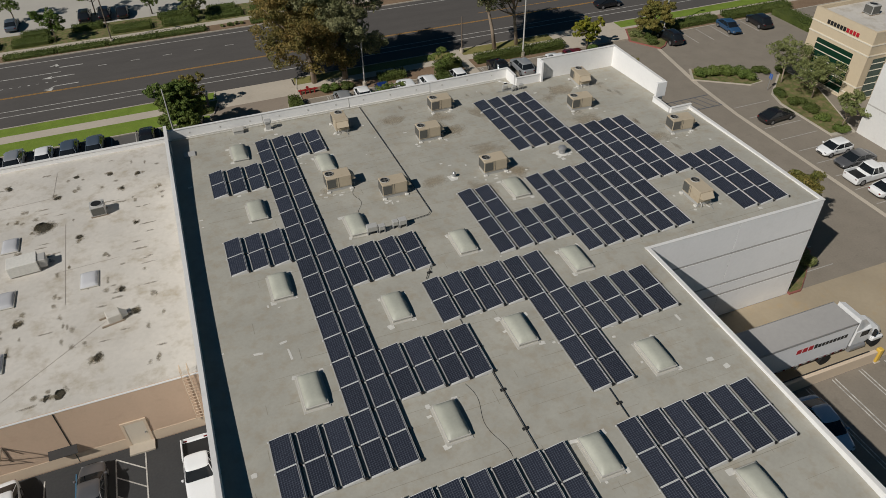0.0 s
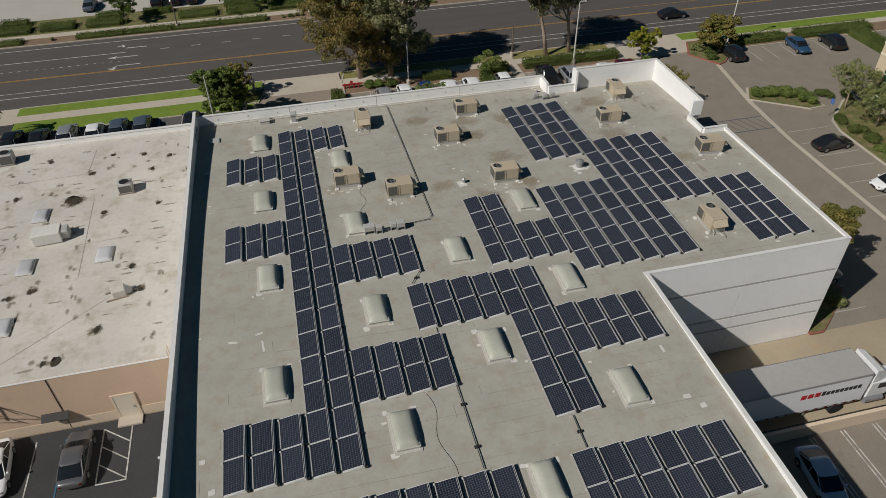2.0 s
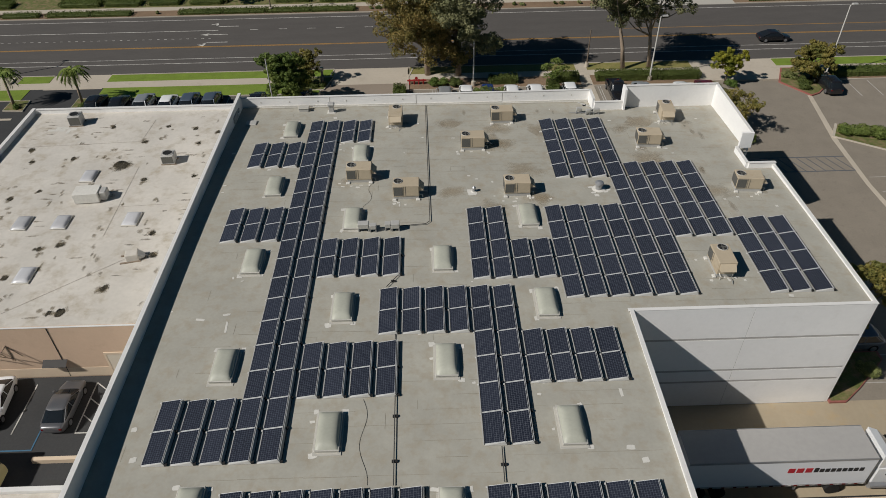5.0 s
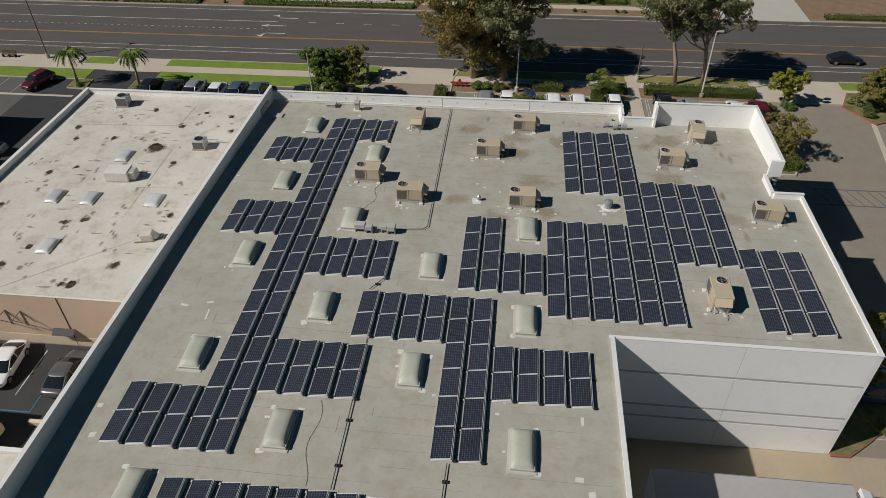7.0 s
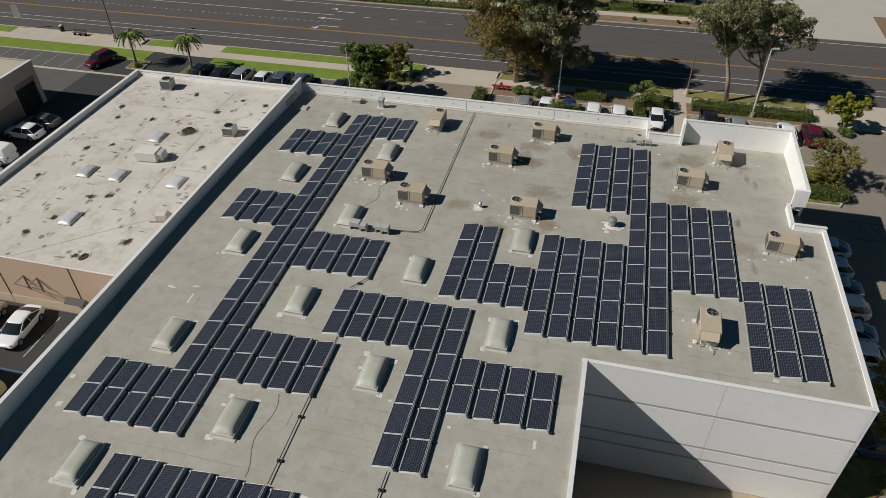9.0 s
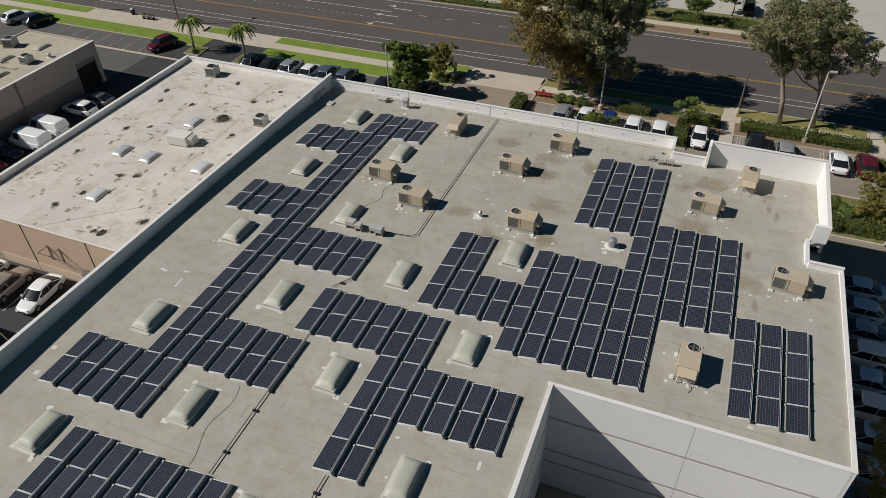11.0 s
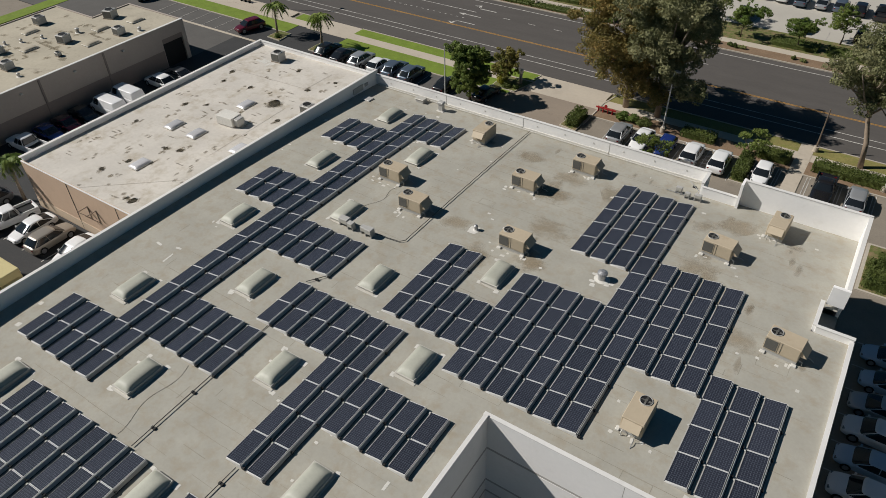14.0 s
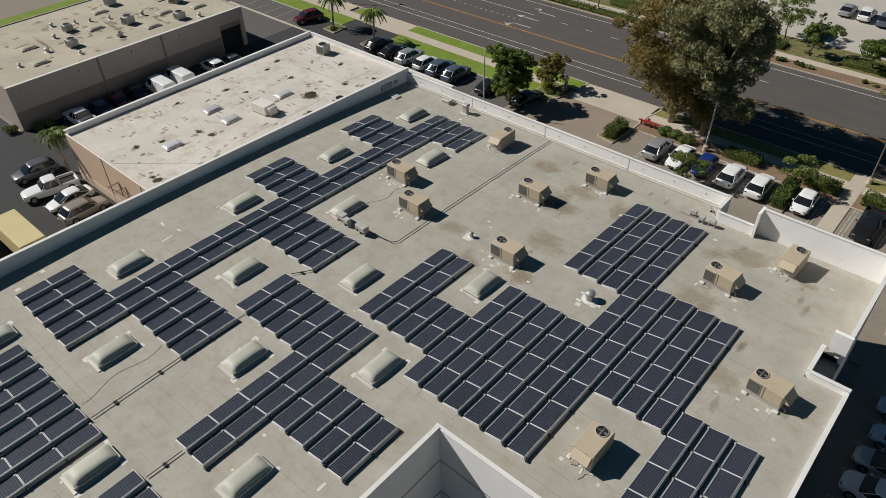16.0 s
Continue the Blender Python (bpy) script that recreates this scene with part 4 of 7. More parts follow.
# ---- skylights ----
def skylight(w, n, h, dome, label, group, kh=0.2):
    ob = empty("skylight", label, "skylight", group)
    part("kerb", Shape().box(-w / 2, -n / 2, -0.05, w / 2, n / 2, kh), M["curb"], ob, "metal-clad roof kerb")
    if h > 0.2:
        part("flashing", Shape().rbox(-w / 2 - 0.15, -n / 2 - 0.16, -0.04, w / 2 + 0.13, n / 2 + 0.12, 0.03, 0.012), M["curb"], ob, "pale coated flashing")
    part("frame", Shape().rbox(-w / 2 - 0.04, -n / 2 - 0.04, kh + 0.002, w / 2 + 0.04, n / 2 + 0.04, kh + 0.07, 0.02), M["curb"], ob)
    k, verts, faces = 14, [], []
    for j in range(k + 1):
        for i in range(k + 1):
            u, v = 2 * i / k - 1, 2 * j / k - 1
            f = ((1 - abs(u) ** 3.0) * (1 - abs(v) ** 4.5)) ** 0.55
            verts.append((u * (w / 2 - 0.02), v * (n / 2 - 0.02), kh + 0.072 + h * f))
    faces = [(j * (k + 1) + i, j * (k + 1) + i + 1, (j + 1) * (k + 1) + i + 1, (j + 1) * (k + 1) + i) for j in range(k) for i in range(k)]
    part("dome", Shape().add(verts, faces), dome, ob, "milky acrylic dome", True)
    return ob


first = None
SKY = [(1.8, 55.6), (8.4, 50.9), (1.8, 45.9), (8.43, 41.2), (1.8, 36.4), (15.05, 36.3), (21.67, 41.2), (8.46, 31.6), (21.66, 31.6), (1.83, 26.85), (15.0, 26.85),
       (8.47, 22.0), (21.65, 22.0), (1.9, 17.6), (15.0, 17.2), (21.6, 12.6)]
for x, y in SKY:
    m = pose(x, y, roof_z(x, y))
    if first is None:
        first = skylight(1.28, 2.5, 0.3, M["dome"], "milky domed skylight on a low metal kerb", "skylights on the main roof")
        first.matrix_basis = m
    else:
        copy_thing(first, m)
    for sx, sy in ((-0.75, -1.35), (0.75, -1.4), (-0.8, 1.3), (0.8, 1.3)):
        if rng.random() < 0.75:
            blot(x + sx + rng.uniform(-0.1, 0.1), y + sy + rng.uniform(-0.15, 0.15), rng.uniform(0.14, 0.26), rng.uniform(0.12, 0.24), roof_z, 0.009, M["mastic"], roof, "patch", "white mastic patch")
for _ in range(125):
    x, y = rng.uniform(WX0, EX), rng.uniform(10, 59.5)
    if on_roof(x, y):
        a = rng.uniform(0.07, 0.2)
        blot(x, y, a, a * rng.uniform(0.5, 1), roof_z, 0.009, M["mastic"], roof, "patch", "white mastic patch")
for x, y, rx, ry in ((1.2, 30.2, 0.5, 0.08), (-0.6, 30.9, 0.3, 0.1), (1.0, 31.3, 0.25, 0.1), (24.6, 20.6, 0.25, 0.15), (25.2, 19.8, 0.22, 0.18), (24.9, 24.2, 0.3, 0.1), (25.5, 17.5, 0.3, 0.12)):
    blot(x, y, rx, ry, roof_z, 0.0095, M["mastic"], roof, "patch", "white mastic patch")
# old ponding marks: thin broken streaks
for x, y, n in ((38.6, 53.6, 9), (33.5, 55.4, 7), (37.0, 47.0, 8), (36.9, 41.5, 6), (31.8, 36.6, 5), (25.3, 59.2, 6), (16.6, 57.6, 6), (19.6, 49.6, 4), (22.6, 46.8, 4)):
    for _ in range(n // 3):
        blot(x + rng.gauss(0, 0.9), y + rng.gauss(0, 1.6), rng.uniform(0.2, 0.5), rng.uniform(0.6, 1.6), roof_z, rng.uniform(0.0045, 0.0075), M["rust"], roof, "water_stain", "brown water stain", rng.uniform(-0.3, 0.3))


# ---- rooftop units ----
def rooftop_unit(w=2.05, d=1.25, h=0.98, hood=True, base=0.3):
    ob = empty("rooftop_unit", "beige packaged air-conditioning unit on roof rails", "air conditioner", "packaged units on the main roof")
    part("base_rail", Shape().box(-w / 2 + 0.04, -d / 2 + 0.04, 0.0, w / 2 - 0.04, d / 2 - 0.04, base), M["unit_grey"], ob, "grey roof kerb")
    part("cabinet", Shape().rbox(-w / 2, -d / 2, base + 0.002, w / 2, d / 2, base + h, 0.03), M["unit"], ob)
    z = base
    part("coil", Shape().box(-w / 2 + 0.05, -d / 2 - 0.012, z + 0.08, -w / 2 + 0.75, -d / 2 - 0.002, z + h - 0.12), M["coil"], ob, "black condenser coil grille")
    part("coil", Shape().box(-w / 2 - 0.012, -d / 2 + 0.06, z + 0.08, -w / 2 - 0.002, d / 2 - 0.06, z + h - 0.12), M["coil"], ob, "black condenser coil grille")
    part("access_panel", Shape().box(0.0, -d / 2 - 0.014, z + 0.07, w / 2 - 0.06, -d / 2 - 0.002, z + h - 0.1), M["unit"], ob)
    cx, cy, top = -w / 2 + 0.4, 0.08, z + h
    ring = [(math.cos(2 * math.pi * i / 20), math.sin(2 * math.pi * i / 20)) for i in range(20)]
    s = Shape()
    s.loft([[(cx + r * a, cy + r * b, zz) for a, b in ring] for r, zz in ((0.37, top - 0.01), (0.36, top + 0.05), (0.33, top + 0.05), (0.33, top + 0.005))], None, False)
    part("fan_ring", s, M["unit_grey"], ob, "round fan shroud")
    part("fan_well", Shape().loft([[(cx + 0.33 * a, cy + 0.33 * b, top + k) for a, b in ring] for k in (0.003, 0.012)]), M["black"], ob)
    s = Shape().tube([(cx, cy, top + 0.012), (cx, cy, top + 0.07)], 0.09, 10)
    for k in range(4):
        s.box(0.07, -0.06, 0.02, 0.30, 0.06, 0.028, Matrix.Translation((cx, cy, top)) @ Matrix.Rotation(k * math.pi / 2, 4, "Z") @ Matrix.Rotation(0.3, 4, "X"))
    part("fan", s, M["coil"], ob, "grey fan blades")
    if hood:
        s = Shape().add([(w / 2, -d / 2 + 0.1, z + h - 0.1), (w / 2, d / 2 - 0.1, z + h - 0.1), (w / 2 + 0.38, d / 2 - 0.1, z + h - 0.5), (w / 2 + 0.38, -d / 2 + 0.1, z + h - 0.5), (w / 2, -d / 2 + 0.1, z + h - 0.55), (w / 2, d / 2 - 0.1, z + h - 0.55)],
                        [(0, 3, 2, 1), (0, 4, 3), (1, 2, 5), (4, 5, 2, 3), (0, 1, 5, 4)])
        part("intake_hood", s, M["unit"], ob, "sloping fresh-air hood")
    s = Shape().tube([(w / 2 + 0.25, -d / 2 + 0.2, 0.05), (w / 2 + 0.25, -d / 2 + 0.2, 0.3), (w / 2, -d / 2 + 0.2, 0.36)], 0.03, 6)
    part("drain_pipe", s, M["mastic"], ob, "white drain pipe")
    part("gas_pipe", Shape().tube([(w / 2 + 0.75, d / 2 - 0.3, 0.03), (w / 2 + 0.55, d / 2 - 0.3, 0.14), (w / 2 + 0.3, d / 2 - 0.3, 0.14), (w / 2 + 0.3, d / 2 - 0.3, 0.5), (w / 2 - 0.02, d / 2 - 0.3, 0.5)], 0.022, 6), M["steel"], ob, "thin steel pipe")
    part("panel_seam", Shape().box(-0.06, -d / 2 - 0.016, z + 0.05, -0.035, -d / 2 - 0.002, z + h - 0.03).box(-w / 2 + 0.8, -d / 2 - 0.016, z + 0.05, -w / 2 + 0.82, -d / 2 - 0.002, z + h - 0.03), M["coil"], ob, "dark cabinet seams")
    for sx in (-1, 1):
        part("footing", Shape().rbox(sx * (w / 2 - 0.1) - 0.16, -d / 2 - 0.2, -0.01, sx * (w / 2 - 0.1) + 0.16, -d / 2 + 0.03, 0.12, 0.03), M["mastic"], ob, "white mastic-covered footing")
    return ob


# drip stains beside the units
for x, y in ((21.3, 57.3), (18.3, 52.4), (8.6, 47.5), (12.5, 44.9), (21.4, 44.9), (33.7, 52.4), (39.8, 44.9), (11.6, 57.3), (36.9, 57.2), (34.35, 34.9)):
    for _ in range(1):
        blot(x + rng.uniform(-1.4, 1.2), y - rng.uniform(0.3, 1.6), rng.uniform(0.6, 1.3), rng.uniform(0.5, 1.0), roof_z, rng.uniform(0.0045, 0.0075), M["rust"], roof, "water_stain", "brown water stain")
# faint tan dust washed over the north-east part
for _ in range(22):
    x, y = rng.uniform(16, EX - 4), rng.uniform(42, 57)
    if on_roof(x, y):
        blot(x, y, rng.uniform(1.6, 3.0), rng.uniform(1.2, 2.2), roof_z, rng.uniform(0.0076, 0.0088), M["wash"], roof, "dust_stain", "faint tan dust stain")
units = {}
for x, y, turn, kind in ((21.1, 57.0, 0, 0), (18.1, 52.0, 0, 0), (8.55, 47.1, 0, 0), (12.4, 44.5, 0, 0), (21.15, 44.6, 0, 0), (33.5, 51.9, -4, 0), (39.5, 44.5, -6, 0), (11.25, 57.0, -90, 0), (36.45, 56.9, -93, 0), (34.1, 34.75, -91, 0)):
    m = pose(x, y, roof_z(x, y) + 0.01, 0, 0, turn)
    if kind not in units:
        units[kind] = rooftop_unit() if kind == 0 else rooftop_unit(1.5, 1.35, 0.95)
        units[kind].matrix_basis = m
        if kind == 1:
            tagged(units[kind], "weathered beige rooftop unit with rusty open panels", group="short packaged units on the main roof")
    else:
        copy_thing(units[kind], m)
    for _ in range(5):
        blot(x + rng.uniform(-1.4, 1.4), y - rng.uniform(0.8, 1.4), rng.uniform(0.08, 0.2), rng.uniform(0.06, 0.14), roof_z, 0.0095, M["mastic"], roof, "patch", "white mastic patch")


# ---- vents, boxes and conduit on the roof ----
def round_vent(x, y, r, h, label):
    ob = empty("roof_vent", label, "vent", m=pose(x, y, roof_z(x, y)))
    part("flashing", Shape().loft([[(r * k * math.cos(a * math.pi / 6), r * k * math.sin(a * math.pi / 6), z) for a in range(12)] for k, z in ((2.2, 0), (1.1, 0.06))]), M["mastic"], ob, "white mastic flashing")
    part("pipe", Shape().tube([(0, 0, 0.05), (0, 0, h)], r, 14), M["steel"], ob)
    part("cap", Shape().loft([[(r * k * math.cos(a * math.pi / 7), r * k * math.sin(a * math.pi / 7), z) for a in range(14)] for k, z in ((1.25, h), (1.4, h + 0.08), (1.3, h + 0.2), (0.5, h + 0.3))]), M["steel"], ob, "galvanised vent cap")
    return ob


round_vent(27.75, 44.75, 0.26, 0.45, "squat galvanised roof vent with a domed cap")
round_vent(17.75, 44.8, 0.12, 0.2, "small capped pipe vent in white mastic")
blot(17.6, 44.7, 0.5, 0.4, roof_z, 0.0095, M["mastic"], roof, "patch", "white mastic patch")
for sx, sy in ((-0.5, -0.5), (0.5, -0.4), (-0.6, 0.3), (0.75, -0.15)):
    blot(27.75 + sx, 44.75 + sy, 0.2, 0.14, roof_z, 0.0095, M["mastic"], roof, "patch", "white mastic patch")
ob = empty("exhaust_stack", "upright grey metal exhaust stack with a flat cap", "vent", m=pose(5.0, 59.5, roof_z(5, 59.5)))
part("duct", Shape().box(-0.22, -0.2, 0, 0.22, 0.2, 0.75), M["unit_grey"], ob)
part("cap", Shape().rbox(-0.32, -0.28, 0.76, 0.32, 0.28, 0.98, 0.05), M["unit_grey"], ob)
part("flashing", Shape().rbox(-0.4, -0.35, -0.02, 0.4, 0.35, 0.06, 0.02), M["mastic"], ob)
ob = empty("roof_hatch", "low grey metal box vent", "vent", m=pose(2.3, 60.0, roof_z(2.3, 60)))
part("body", Shape().rbox(-0.45, -0.35, 0, 0.45, 0.3, 0.34, 0.03), M["unit_grey"], ob)
part("lid", Shape().rbox(-0.5, -0.4, 0.342, 0.5, 0.35, 0.42, 0.02), M["curb"], ob)
ob = empty("wall_hatch", "low grey metal plate on the roof by the wall", "hatch", m=pose(-2.3, 57.4, roof_z(-2.3, 57.4)))
part("plate", Shape().rbox(-0.5, -0.4, 0, 0.5, 0.4, 0.12, 0.03), M["unit_grey"], ob)


def junction(x, y, w, d, h, label):
    ob = empty("electrical_box", label, "electrical box", "combiner boxes", pose(x, y, roof_z(x, y)))
    part("stand", Shape().box(-w / 2, -d / 2 + 0.05, 0, -w / 2 + 0.08, d / 2, 0.3).box(w / 2 - 0.08, -d / 2 + 0.05, 0, w / 2, d / 2, 0.3), M["steel"], ob)
    part("cabinet", Shape().rbox(-w / 2, -d / 2, 0.3, w / 2, d / 2, 0.3 + h, 0.02), M["unit_grey"], ob)
    part("door", Shape().box(-w / 2 + 0.04, -d / 2 - 0.015, 0.34, w / 2 - 0.04, -d / 2 - 0.002, 0.26 + h), M["curb"], ob)
    return ob


for x, y, w, d, h in ((9.3, 39.95, 0.8, 0.5, 0.42), (10.0, 39.8, 0.5, 0.4, 0.36), (11.1, 39.95, 0.45, 0.4, 0.36), (11.65, 39.9, 0.6, 0.5, 0.42), (28.6, 58.2, 0.5, 0.3, 0.3), (29.4, 57.8, 0.42, 0.3, 0.26), (30.2, 57.9, 0.55, 0.3, 0.3)):
    junction(x, y, w, d, h, "grey metal electrical box on short legs")


def conduit(name, points, r=0.028, sleepers=3.0, lift=0.12, material=M["conduit"], label="grey conduit run on black rubber blocks"):
    pts = [(x, y, roof_z(x, y) + lift) for x, y in points]
    ob = empty(name, label, "conduit")
    part("pipe", Shape().tube(pts, r, 6), material, ob)
    for (ax, ay), (bx, by) in zip(points, points[1:]):
        n = math.hypot(bx - ax, by - ay)
        for i in range(int(n / sleepers)):
            f = (i + 0.5) / int(n / sleepers)
            x, y = ax + (bx - ax) * f, ay + (by - ay) * f
            part("block", Shape().rbox(x - 0.12, y - 0.08, roof_z(x, y), x + 0.2, y + 0.08, roof_z(x, y) + lift - 0.02, 0.01), M["bracket"], ob, "black rubber block")
    return ob


def run(points, step=2.0):
    out = [points[0]]
    for (ax, ay), (bx, by) in zip(points, points[1:]):
        k = max(1, int(math.hypot(bx - ax, by - ay) / step))
        out += [(ax + (bx - ax) * i / k, ay + (by - ay) * i / k) for i in range(1, k + 1)]
    return out


conduit("conduit_run", run([(14.0, 60.4), (14.2, 40.8), (13.9, 40.45), (11.7, 40.2)]))
conduit("conduit_run", run([(27.6, 58.0), (29.9, 58.0), (29.9, 59.2), (28.9, 60.3)], 1.0), 0.025, 1.2, 0.14, M["steel"], "bent steel conduit between the boxes")
conduit("conduit_run", run([(12.0, 24.4), (12.05, 18.7)]), sleepers=2.4)
conduit("conduit_run", run([(17.75, 20.8), (17.7, 18.7)]), sleepers=1.1)
conduit("conduit_run", run([(12.0, 34.7), (11.2, 33.5)]), sleepers=1.2)
conduit("conduit_run", run([(11.9, 33.0), (11.9, 28.6)], 1.0), 0.02, 9.0, 0.05)
conduit("conduit_run", run([(WX0 + 0.9, 60.45), (29.4, 60.45)], 1.2), 0.03, 3.6, 0.16, M["mastic"], "white pipe run along the front parapet")


def cable(points, r=0.008):
    pts = [(x, y, roof_z(x, y) + 0.02) for x, y in points]
    ob = part("cable", Shape().tube(pts, r, 5), M["bracket"])
    return tagged(ob, "thin loose black cable lying on the roof", "cable")


cable([(10.2 + 0.22 * math.sin(0.55 * i) + 0.02 * i, 24.2 - 0.36 * i) for i in range(16)])
cable([(8.9 + 0.25 * math.sin(0.8 * i) + 0.05 * i, 40.4 + 0.38 * i) for i in range(17)])


# ---- white neighbour building to the west ----
NX0, NX1, NY0, NY1, NZ = -28.6, WX0 - 0.02, 35.3, 68.3, 5.25
nb = structure("roof_west", Shape().box(NX0 + 0.3, NY0 + 0.2, 4.9, NX1, NY1 - 0.3, NZ), M["membrane_white"], "flat white-coated roof streaked with brown and black stains", "roof")
south = structure("wall_tan", Shape().box(NX0, NY0, -0.3, NX1, NY0 + 0.2, NZ + 0.06), M["wall_tan"], "tan stucco wall with a cream base band", "wall")
part("base_band", Shape().box(NX0, NY0 - 0.03, 0, -10.6, NY0 - 0.002, 0.95), M["wall_cream"], south, "cream painted base band")
part("base_band", Shape().box(-9.1, NY0 - 0.03, 0, NX1, NY0 - 0.002, 0.95), M["wall_cream"], south, "cream painted base band")
part("joint", Shape().box(-14.0, NY0 - 0.032, 0, -13.94, NY0 - 0.001, NZ), M["black"], south, "dark panel joint")
part("joint", Shape().box(-21.3, NY0 - 0.032, 0, -21.24, NY0 - 0.001, NZ), M["black"], south, "dark panel joint")
part("edge_flashing", Shape().box(NX0, NY0 - 0.03, NZ + 0.06, NX1, NY0 + 0.12, NZ + 0.09), M["coping"], south, "white roof edge flashing")
d = structure("door_1", Shape().box(-10.5, NY0 - 0.06, 0.15, -9.2, NY0 - 0.002, 2.35), M["door_paint"], "cream painted steel door in a tan wall", "door")
part("door_frame", Shape().box(-10.68, NY0 - 0.08, 0.15, -10.5, NY0 - 0.002, 2.55).box(-9.2, NY0 - 0.08, 0.15, -9.02, NY0 - 0.002, 2.55).box(-10.5, NY0 - 0.08, 2.35, -9.2, NY0 - 0.002, 2.55), M["wall_cream"], d)
part("door_handle", Shape().box(-9.4, NY0 - 0.13, 1.1, -9.32, NY0 - 0.06, 1.22), M["steel"], d)
part("door_step", Shape().box(-10.7, NY0 - 0.9, 0, -9.0, NY0 - 0.02, 0.15), M["concrete"], d)
wn = structure("wall_north_west", Shape().box(NX0, NY1 - 0.3, -0.3, NX1, NY1, NZ + 0.45), M["wall_white"], "white painted front wall with a low parapet", "wall")
ww = structure("wall_lane", Shape().box(NX0, NY0 + 0.2, -0.3, NX0 + 0.3, NY1 - 0.3, NZ + 0.5), M["wall_white"], "white painted side wall with a low parapet", "wall")
part("coping", Shape().box(NX0 - 0.03, NY0 - 0.03, NZ + 0.505, NX0 + 0.34, NY1, NZ + 0.56), M["coping"], ww)
part("coping", Shape().box(NX0 + 0.35, NY1 - 0.34, NZ + 0.455, NX1, NY1 + 0.03, NZ + 0.51), M["coping"], wn)


def flat(z):
    return lambda x, y: z


for k in range(60):
    x, y = rng.uniform(NX0 + 1, NX1 - 1.5), rng.uniform(NY0 + 1, NY1 - 2)
    for _ in range(rng.randint(1, 3)):
        blot(x + rng.gauss(0, 0.35), y + rng.gauss(0, 0.4), rng.uniform(0.3, 0.8), rng.uniform(0.2, 0.45), flat(NZ), rng.uniform(0.004, 0.007), M["grime"], nb, "stain", "brown roof stain", rng.uniform(1.4, 1.75))
for x, y, a in ((-15.6, 57.0, 0.9), (-13.5, 37.0, 0.45), (-14.3, 36.9, 0.3), (-8.5, 43.4, 0.4), (-16.8, 45.0, 0.4), (-18.3, 44.6, 0.35), (-19.5, 41.0, 0.35), (-12.6, 54.6, 0.35), (-14.6, 61.5, 0.35),
                (-10.0, 64.0, 0.35), (-9.0, 61.0, 0.3), (-20.5, 38.6, 0.4), (-24, 52, 0.35), (-25.5, 46.5, 0.35), (-11.2, 39.4, 0.4), (-18.9, 64.8, 0.35), (-25.6, 60.5, 0.4), (-24.7, 58.2, 0.35), (-13.0, 64.6, 0.3), (-7.6, 63.0, 0.3), (-20.6, 58.6, 0.35), (-8.0, 55.0, 0.25), (-21.8, 53.0, 0.3), (-9.4, 46.4, 0.3)):
    for _ in range(3):
        blot(x + rng.gauss(0, a * 0.5), y + rng.gauss(0, a * 0.6), a * rng.uniform(1.3, 2.1), a * rng.uniform(0.9, 1.5), flat(NZ), rng.uniform(0.0072, 0.0088), M["grime"], nb, "stain", "brown roof stain", rng.uniform(1.3, 1.8))
    for _ in range(3):
        blot(x + rng.gauss(0, a * 0.28), y + rng.gauss(0, a * 0.34), a * rng.uniform(1.0, 1.5), a * rng.uniform(0.8, 1.2), flat(NZ), rng.uniform(0.0095, 0.013), M["soot"], nb, "stain", "black roof stain", rng.uniform(0, 3))
first = None
for x, y in ((-18.0, 55.3), (-17.8, 48.1), (-21.2, 48.1), (-11.8, 48.3), (-18.0, 41.2)):
    m = pose(x, y, NZ + 0.001)
    if first is None:
        first = skylight(1.3, 1.9, 0.2, M["dome_west"], "grey domed skylight on a low white kerb", "skylights on the white roof", 0.06)
        first.matrix_basis = m
    else:
        copy_thing(first, m)


def condenser(x, y, z, w=1.0, h=0.85, turn=0):
    ob = empty("condenser_unit", "weathered grey condenser unit on timber sleepers", "air conditioner", m=pose(x, y, z, 0, 0, turn))
    part("sleeper", Shape().box(-w / 2 - 0.1, -w / 2, 0, w / 2 + 0.1, -w / 2 + 0.15, 0.12), M["wood"], ob)
    part("sleeper", Shape().box(-w / 2 - 0.1, w / 2 - 0.15, 0, w / 2 + 0.1, w / 2, 0.12), M["wood"], ob)
    part("cabinet", Shape().rbox(-w / 2, -w / 2, 0.122, w / 2, w / 2, h, 0.03), M["unit_grey"], ob)
    part("coil", Shape().box(-w / 2 + 0.07, -w / 2 - 0.012, 0.2, w / 2 - 0.07, -w / 2 - 0.002, h - 0.1).box(-w / 2 - 0.012, -w / 2 + 0.07, 0.2, -w / 2 - 0.002, w / 2 - 0.07, h - 0.1), M["coil"], ob)
    ring = [(0.38 * w * math.cos(i * math.pi / 9), 0.38 * w * math.sin(i * math.pi / 9)) for i in range(18)]
    part("fan_well", Shape().loft([[(a, b, h + k) for a, b in ring] for k in (0.002, 0.012)]), M["black"], ob)
    part("fan_ring", Shape().loft([[(a * k, b * k, h + t) for a, b in ring] for k, t in ((1.12, 0), (1.1, 0.07), (1.0, 0.07), (1.0, 0.012))], None, False), M["unit_grey"], ob)
    return ob


